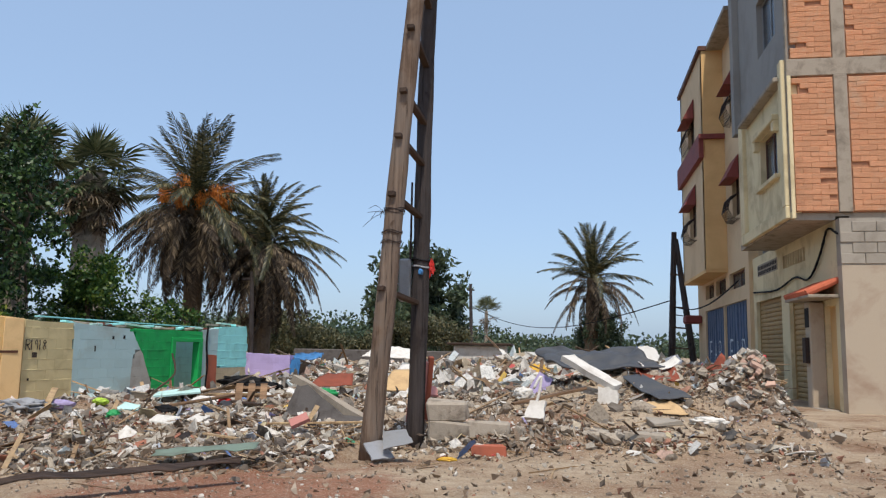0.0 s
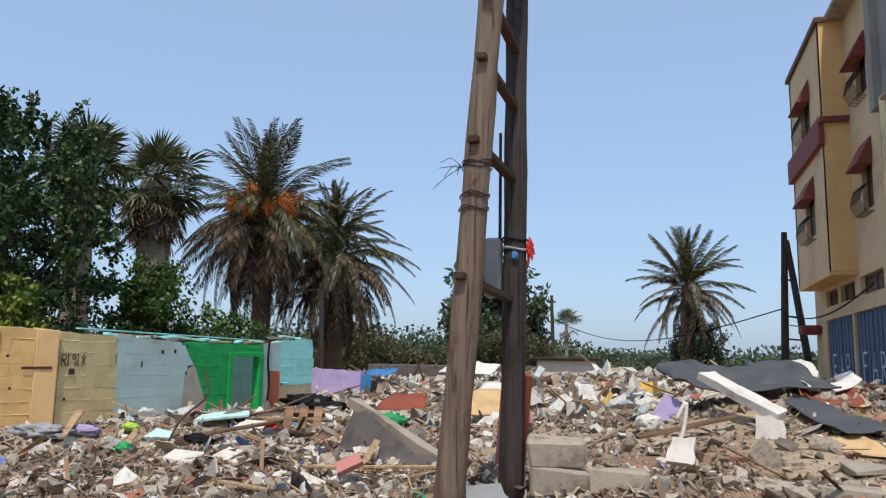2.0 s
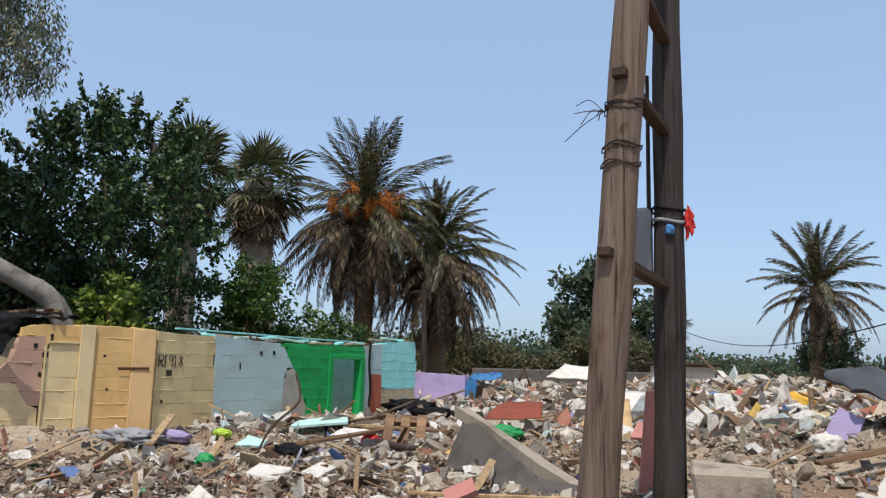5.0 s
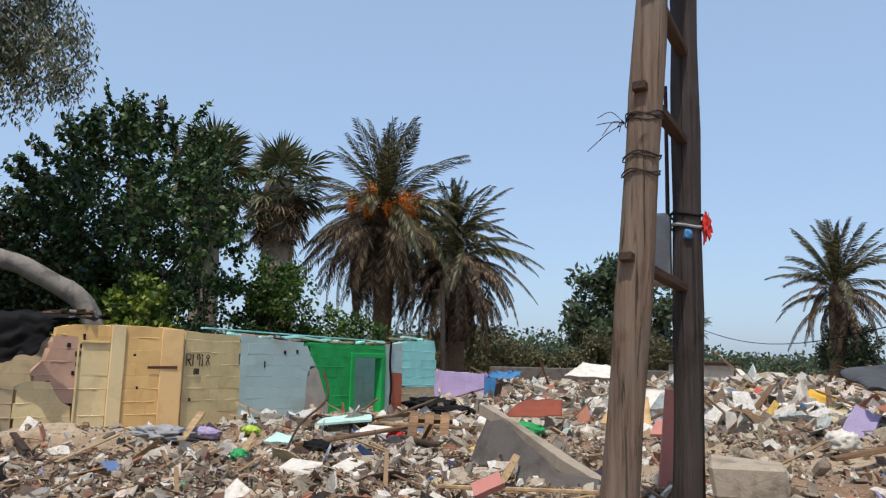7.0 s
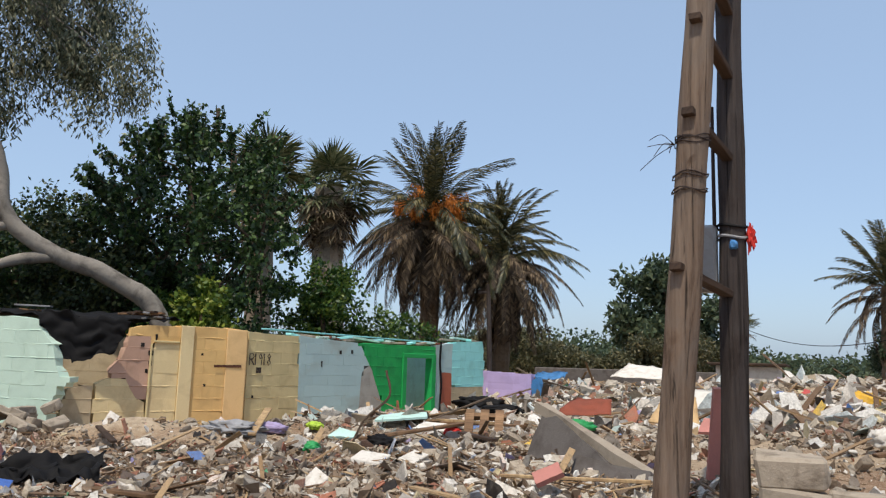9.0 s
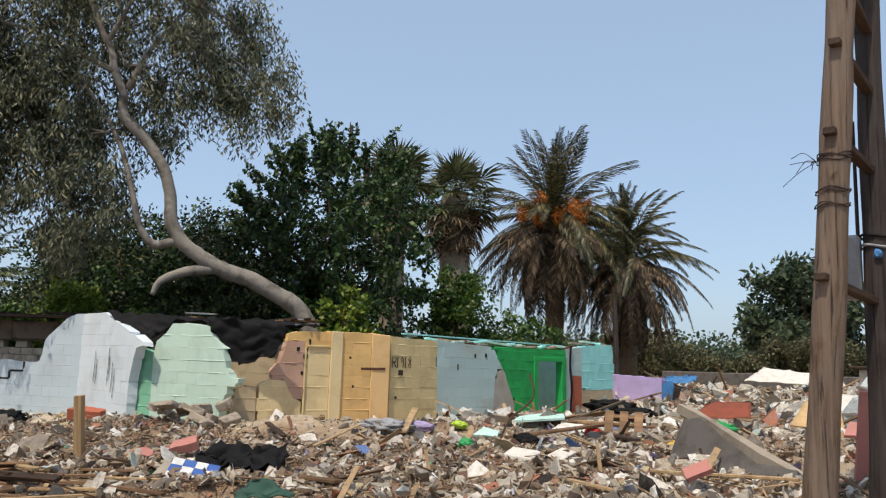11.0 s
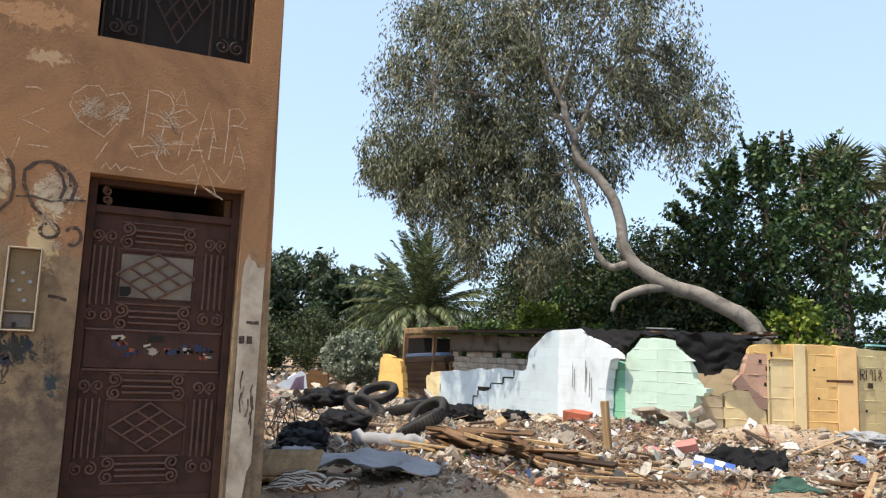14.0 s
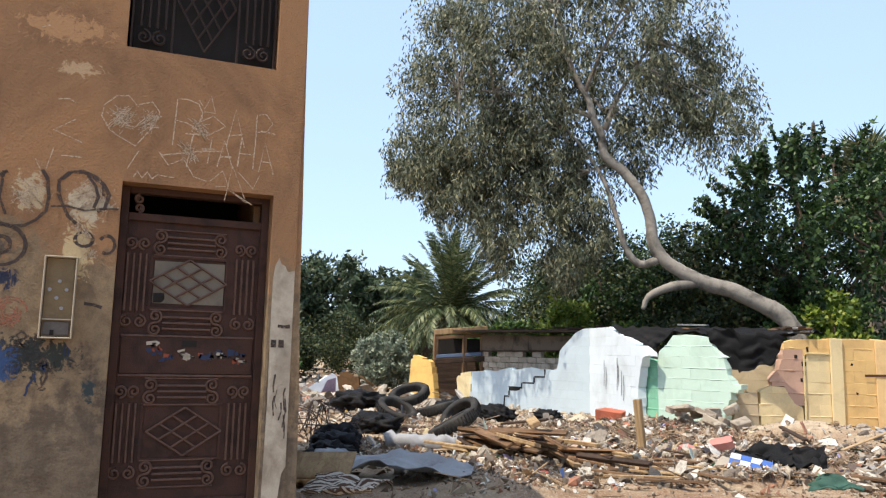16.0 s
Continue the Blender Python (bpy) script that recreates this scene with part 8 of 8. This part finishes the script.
tube(bm, [(-0.55 + 1.1 * i / n_, 0.03 * math.sin(i), 0.1 + 0.015 * math.sin(i * 1.7)) for i in range(n_ + 1)], [0.1 + 0.018 * math.sin(i * 2.3) for i in range(n_ + 1)], 12, 0.12)
tagged(part("cloth_roll", bm, M["bluecloth"], None, "", True, rest(-9.5, 5.3, 0.0, 0, 0, 50)), "grey-blue rolled cloth bundle on the ground", "cloth")
board_ = thing("checker_board", "blue and white checkered tile board on the ground", "tile board", rest(-6.35, 7.55, 0.06, 26, 10, 42))
M["tilewhite"] = dirt_mat("white_tile", srgb(220, 220, 218), srgb(170, 164, 154), scale=6, rough=0.4)
M["tileblue"] = dirt_mat("blue_tile", srgb(70, 104, 172), srgb(56, 78, 130), scale=6, rough=0.4)
part("backing", boxed(-0.2, 0.2, -0.15, 0.15, -0.03, 0.0, 0.004), M["concrete"], board_)
for i in range(4):
    for j in range(3):
        part("tile", boxed(-0.2 + i * 0.1 + 0.002, -0.1 + i * 0.1 - 0.002, -0.15 + j * 0.1 + 0.002, -0.05 + j * 0.1 - 0.002, 0, 0.006), M["tileblue" if (i + j) % 2 else "tilewhite"], board_)
sheet("black_sheet", "crumpled black plastic sheet on the dirt", "plastic sheet", "black", [(-7.2, 8.25, 0.08), (-6.6, 8.85, 0.12), (-6.3, 8.55, -0.05), (-6.9, 8.0, -0.05)], 0.13, 0.008, 20, 3, 0, 0, 6)
sheet("green_cloth", "dark green cloth lying in the dirt", "cloth", "tealcloth", [(-5.1, 7.0, 0.1), (-4.8, 7.25, 0.08), (-4.7, 7.1, 0.05), (-5.0, 6.85, 0.05)], 0.07, 0.008, 14, 4, 0, 0, 6)
slab("pink_block", "broken pink painted block", "block", "pinkboard", [(0, 0), (0.3, 0.02), (0.28, 0.2), (0.03, 0.2)], 0.09, rest(-8.0, 8.5, 0.03, 20, -15, 40), 0.015)
slab("pink_block", "small broken pink painted block", "block", "pinkboard", [(0, 0), (0.2, 0.02), (0.18, 0.16), (0.03, 0.15)], 0.08, rest(-8.25, 8.2, 0.03, 15, 25, 20), 0.015)
slab("red_block", "dark red painted masonry chunk", "block", "redblk", [(0, 0), (0.5, 0.05), (0.45, 0.3), (0.05, 0.28)], 0.2, rest(-12.5, 9.8, 0.02, 8, 5, 30), 0.03)
for i in range(26):
    x, y = -10.6 + g.normal(0, 0.45), 10.75 + g.normal(0, 0.25)
    ob = piece("concrete_block", random.choice(STUB["concrete"]), None, rest(x, y, 0.02 + 0.28 * math.exp(-((x + 10.6) / 0.4) ** 2) * g.uniform(0, 1), g.uniform(-25, 25), g.uniform(-25, 25), g.uniform(0, 180)) @ Matrix.Diagonal((g.uniform(0.5, 1), g.uniform(0.6, 1), g.uniform(0.4, 0.7), 1)))
    tagged(ob, "broken grey concrete block in a heap", "concrete block", "block heap")
k = Mat("striped_weave", 0.95, 0, 0.1)
wv = k.node("ShaderNodeTexWave", Scale=7.0, Distortion=1.2, Detail=2.0)
k.link(k.co, wv.inputs["Vector"])
c = k.mix(k.band(wv.outputs["Fac"], 0.45, 0.6), srgb(88, 66, 54), srgb(196, 184, 168))
k.base(k.mix(k.noise(40, 4, 0.7), c, k.mix(0.4, c, srgb(70, 58, 48))))
M["stripes"] = k.m
sheet("striped_blanket", "brown and white striped blanket dropped by the house", "blanket", "stripes", [(-5.75, 2.85, 0.1), (-5.5, 3.3, 0.08), (-6.1, 3.7, 0.05), (-6.4, 3.2, 0.05)], 0.08, 0.01, 14, 6, 0, 0, 5)
sheet("orange_board", "orange-brown board lying by the house corner", "board", "palewood", [(-6.7, 2.95, 0.02), (-6.45, 3.45, 0.05), (-6.6, 3.55, 0.22), (-6.85, 3.05, 0.2)], 0.0, 0.02, 4, 6)
sheet("pale_tarpaulin", "pale blue-grey tarpaulin spread on the rubble", "tarpaulin", "bluecloth", [(-7.3, 3.3, 0.05), (-6.6, 4.6, 0.0), (-7.2, 5.0, 0.0), (-8.2, 3.7, 0.05)], 0.1, 0.008, 18, 8, 0, 0, 4)
bag("yellow_lump", "yellowed foam lump beside the house", "foam", "tan", -7.4, 3.3, 0.16, (1.4, 1, 0.7), 61, 0.05)
wires = thing("wire_tangle", "tangle of rusty wires and reinforcing rods", "wire", rest(-11.6, 4.5, 0))
for i in range(26):
    bm = bmesh.new()
    p0 = Vector((g.uniform(-0.7, 0.7), g.uniform(-0.4, 0.4), g.uniform(0, 0.1)))
    tube(bm, smooth_path([p0, p0 + Vector((g.uniform(-0.4, 0.4), g.uniform(-0.3, 0.3), g.uniform(0.1, 0.5))), p0 + Vector((g.uniform(-0.8, 0.8), g.uniform(-0.4, 0.4), g.uniform(0.0, 0.45)))], 6), 0.007, 4)
    part("wire", bm, M["iron"], wires)

# larger broken chunks that can be told apart
CHUNKS = []
for i in range(8):
    bm = bmesh.new()
    bmesh.ops.create_icosphere(bm, subdivisions=1, radius=0.5)
    for v in bm.verts:
        v.co = Vector((v.co.x * 1.2, v.co.y * 0.9, v.co.z * 0.55)) * random.uniform(0.7, 1.15)
    CHUNKS.append(mesh_of(bm, "concrete_chunk", M["concrete"]))
for i in range(9):
    bm = boxed(-0.55, 0.55, -0.35, 0.35, -0.13, 0.13, 0.03, 0.13)
    CHUNKS.append(mesh_of(bm, "concrete_chunk", M[("concrete", "whiteplaster", "rawblk")[i % 3]]))
n_made = 0
while n_made < 260:
    x, y = g.uniform(-9.5, 4.0), g.uniform(7.2, 15.5)
    if g.uniform() > float(field(x, y)) or (x < -8.6 and y > 12):
        continue
    s_ = 0.08 + 0.2 * g.uniform() ** 2.2
    ob = piece("concrete_chunk", CHUNKS[g.integers(len(CHUNKS))], None, rest(x, y, 0.1 * s_, g.normal(0, 22), g.normal(0, 22), g.uniform(0, 360)) @ Matrix.Diagonal((s_, s_, s_, 1)))
    tagged(ob, "broken chunk of dusty concrete or plaster", "rubble", "concrete chunks")
    n_made += 1

# ---- remains on top of the row ----
sheet("black_sheeting", "black plastic sheeting hanging over the broken wall", "plastic sheet", "black", [(-11.4, 11.4, 1.62), (-10.5, 12.4, 1.5), (-10.62, 12.25, 1.0), (-11.1, 11.7, 0.86)], 0.11, 0.01, 24, 4, 0, 0, 5)
sheet("black_sheeting", "black plastic sheeting caught on the white wall", "plastic sheet", "black", [(-13.9, 11.15, 1.72), (-12.6, 11.75, 1.68), (-12.85, 11.45, 1.25), (-13.0, 11.1, 1.2)], 0.07, 0.01, 20, 9, 0, 0, 5)
sheet("black_sheeting", "black roofing sheet over the row of ruins", "plastic sheet", "black", [(-14.2, 11.7, 1.68), (-10.9, 12.6, 1.52), (-11.3, 14.2, 1.66), (-14.6, 13.6, 1.78)], 0.08, 0.01, 24, 13, 0, 0, 3)
block_wall("wall_inner", "tan inner wall of a ruined room", (-12.4, 12.3), (-11.2, 12.95), [("rawtan", False, [(0, -0.9), (0, 1.3), (1.4, 1.25), (1.4, -0.9)])])
shed = thing("shed", "half-collapsed shed of raw blocks and dark blotched plaster", "shed", (0, 0, 0), kind="structure")
SA, SB = Vector((-19.9, 11.0, 0)), Vector((-14.6, 13.3, 0))
sd = (SB - SA).normalized()
# dark brown plaster with large near-black blotches, for the band under the roof
M["blotch"] = dirt_mat("dark_blotched_plaster", srgb(112, 98, 84), srgb(34, 29, 26), scale=2.6, amount=0.95, bump=1.0, world=True)
M["palebrick"] = dirt_mat("pale_hollow_brick", srgb(176, 162, 144), srgb(104, 92, 80), scale=5, amount=0.8, world=True, random="object", spread=0.16)
turn_ = math.degrees(math.atan2(sd.y, sd.x))
COURSE = [mesh_of(boxed(-0.148, 0.148, -0.08, 0.08, 0.003, 0.147, 0.012, 0.008), "brick", M["palebrick"]) for _ in range(3)]
for row in range(9):
    for i in range(18):
        if row == 8 and random.random() < 0.35:
            continue
        p_ = SA + sd * (0.15 + i * 0.3 + (0.15 if row % 2 else 0))
        piece("brick", random.choice(COURSE), shed, pose(p_.x, p_.y, -0.18 + row * 0.15, 0, random.uniform(-0.6, 0.6), turn_ + random.uniform(-1, 1)))
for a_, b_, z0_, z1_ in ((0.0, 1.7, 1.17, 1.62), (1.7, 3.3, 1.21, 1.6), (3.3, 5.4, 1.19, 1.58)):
    part("plaster_band", boxed(a_, b_ - 0.004, -0.1, 0.08, z0_, z1_, 0.02, 0.012), M["blotch"], shed, "dark blotched plaster band", at=pose(SA.x, SA.y, 0, 0, 0, turn_))
board(shed, "lath", M["darkwood"], SA + Vector((0.1, -0.13, 1.16)), SA + sd * 3.0 + Vector((0.05, -0.12, 1.2)), 0.03, 0.03)
board(shed, "beam", M["darkwood"], SA + Vector((-0.6, -0.6, 1.7)), SB + Vector((0.4, 0.1, 1.68)), 0.7, 0.05, "sagging roof boarding")
for i in range(12):
    p_ = SA + sd * (0.3 + i * 0.42)
    board(shed, "batten", M["darkwood"], p_ + Vector((0.2, -0.5, 1.75 + random.uniform(-0.04, 0.04))), p_ + Vector((-0.5, 1.2, 1.78)), 0.07, 0.04)
annex = thing("shed_front", "leaning shed front with a dark opening and ochre trim", "shed", (0, 0, 0), kind="structure")
FA, FB = Vector((-20.4, 9.75, 0)), Vector((-19.75, 11.1, 0))
fd = (FB - FA).normalized()
for z, w, t, mt in ((1.66, 0.16, 0.12, "palewood"), (1.5, 0.1, 0.1, "plank"), (0.98, 0.1, 0.1, "bluegate"), (0.84, 0.14, 0.12, "darkwood")):
    board(annex, "lintel", M[mt], FA + Vector((0, 0, z)), FB + Vector((0, 0, z + 0.12)), t, w)
for u in (0.05, 0.85, 1.35):
    board(annex, "stud", M["plank"], FA + fd * u + Vector((0, 0, -0.3)), FA + fd * u + Vector((0, 0, 1.6)), 0.12, 0.1)
# near-black panel stands in for the shade in the opening
part("dark_panel", boxed(0, 1.4, 0.3, 0.36, 1.02, 1.5), M["darkvoid"], annex, at=pose(FA.x, FA.y, 0, 0, 0, math.degrees(math.atan2(fd.y, fd.x))))
part("back_panel", boxed(0, 1.5, 0.9, 0.96, -0.3, 1.5), M["darkwood"], annex, at=pose(FA.x, FA.y, 0, 0, 0, math.degrees(math.atan2(fd.y, fd.x))))
for i in range(30):
    s_ = g.uniform(-2.0, 5.0)
    p_ = Vector((-10.9 - 0.1 * s_, 12.9 + 0.5 * s_, 1.58 + g.uniform(0, 0.08)))
    if s_ < 0:
        p_ = Vector((-11.2 + s_ * 1.9, 12.4 - 0.1 * s_, 1.68 + g.uniform(0, 0.1)))
    a = g.uniform(0, math.tau)
    ln = g.uniform(0.3, 0.9)
    if s_ < 1.2:
        board(shed, "debris_board", M[("darkwood", "plank", "sheet")[i % 3]], p_ - Vector((math.cos(a), math.sin(a), 0)) * ln / 2, p_ + Vector((math.cos(a), math.sin(a), 0.05)) * ln / 2, 0.1, 0.03)
coping = thing("wall_coping", "broken turquoise coping and timber along the wall top", "coping", (0, 0, 0), kind="structure")
for i in range(22):
    s_ = 1.4 + i * 0.3
    q = row_at(s_, g.uniform(-0.02, 0.25))
    q2 = row_at(s_ + g.uniform(0.25, 0.7), g.uniform(-0.02, 0.25))
    z_ = 1.43 if s_ < 6.2 else 1.58
    board(coping, "coping_piece", M[("cyan", "mortar", "cyanboard", "rust")[i % 4]], (q[0], q[1], z_ + g.uniform(-0.03, 0.05)), (q2[0], q2[1], z_ + g.uniform(-0.03, 0.06)), 0.14, 0.045)
q, q2 = row_at(1.3, 0.7), row_at(6.5, 0.5)
board(coping, "turquoise_beam", M["cyan"], (q[0], q[1], 1.55), (q2[0], q2[1], 1.5), 0.16, 0.03)
q = row_at(6.05, -0.12)
bm = bmesh.new()
tube(bm, smooth_path([(q[0], q[1], -0.1), (q[0] + 0.03, q[1], 0.5), (q[0] - 0.02, q[1], 1.0), (q[0], q[1], 1.5)], 4), 0.025, 6, 0.2)
tagged(part("drain_pipe", bm, M["black"], None, ""), "dark pipe up the wall between cyan and green", "pipe")

# ---- far poles, cables, hut ----
def small_pole(name, label, a, b, r, rungs=(), arm=None):
    t = thing(name, label, "utility pole", a)
    d = Vector(b) - Vector(a)
    bm = bmesh.new()
    tube(bm, [d * u for u in (-0.05, 0.3, 0.7, 1.0)], [r * 1.15, r * 1.1, r, r * 0.85], 8, 0.05)
    part("shaft", bm, M["pole2"], t)
    if arm:
        board(t, "cross_arm", M["pole2"], d * 0.92 + Vector((-arm, 0, 0)), d * 0.92 + Vector((arm, 0, 0)), 0.1, 0.1)
    return t


pa = small_pole("utility_pole", "dark wooden pole of a braced pair beside the house", (3.95, 33.2, 0.2), (4.15, 33.2, 5.9), 0.12)
pb = small_pole("utility_pole", "leaning dark pole of a braced pair", (4.85, 33.1, 0.2), (4.2, 33.15, 5.6), 0.12)
for z in (4.2, 2.9, 2.1, 1.3):
    board(pa, "rung", M["darkwood"], (0.0, -0.1, z - 0.2), (0.95 - 0.1 * z, -0.1, z - 0.25), 0.08, 0.06)
small_pole("utility_pole", "distant thin wooden pole with steps", (-7.55, 60.9, 0.2), (-7.7, 60.9, 6.2), 0.13, arm=0.3)
small_pole("utility_pole", "grey concrete lamp post beside the palms", (-12.15, 30.0, 0.2), (-12.28, 30.0, 3.95), 0.09, arm=0.4)
for i, (a, b, sg) in enumerate((((4.1, 33.2, 3.2), (-7.7, 60.9, 4.5), 1.4), ((4.1, 33.2, 2.6), (30, 60, 3.2), 0.8), ((4.1, 33.2, 2.9), (4.9, 25, 3.2), 0.4))):
    a, b = Vector(a), Vector(b)
    bm = bmesh.new()
    tube(bm, [a.lerp(b, u / 16) - Vector((0, 0, sg * math.sin(math.pi * u / 16))) for u in range(17)], 0.025, 4)
    tagged(part("cable", bm, M["black"], None, ""), "thin black cable sagging between poles", "cable")
hut = thing("far_wall", "low weathered wall at the far edge of the rubble", "wall", (0, 0, 0), kind="structure")
part("wall_face", boxed(-16, -5, 45.0, 45.3, 0, 0.98, 0.05), M["slab_grey"], hut)
part("wall_face", boxed(-5.6, -3.0, 39.0, 39.3, 0, 1.3, 0.05), M["whiteplaster"], hut)
part("hut_roof", boxed(-5.9, -2.8, 38.7, 41, 1.3, 1.42, 0.03), M["darkwood"], hut)
palm("fan_palm", "small distant fan palm on the horizon", (-13, 120, 0.4), (-13, 120, 7.2), 0.3, 0.25, 26, 8, 2.6, "fan", seed=77)
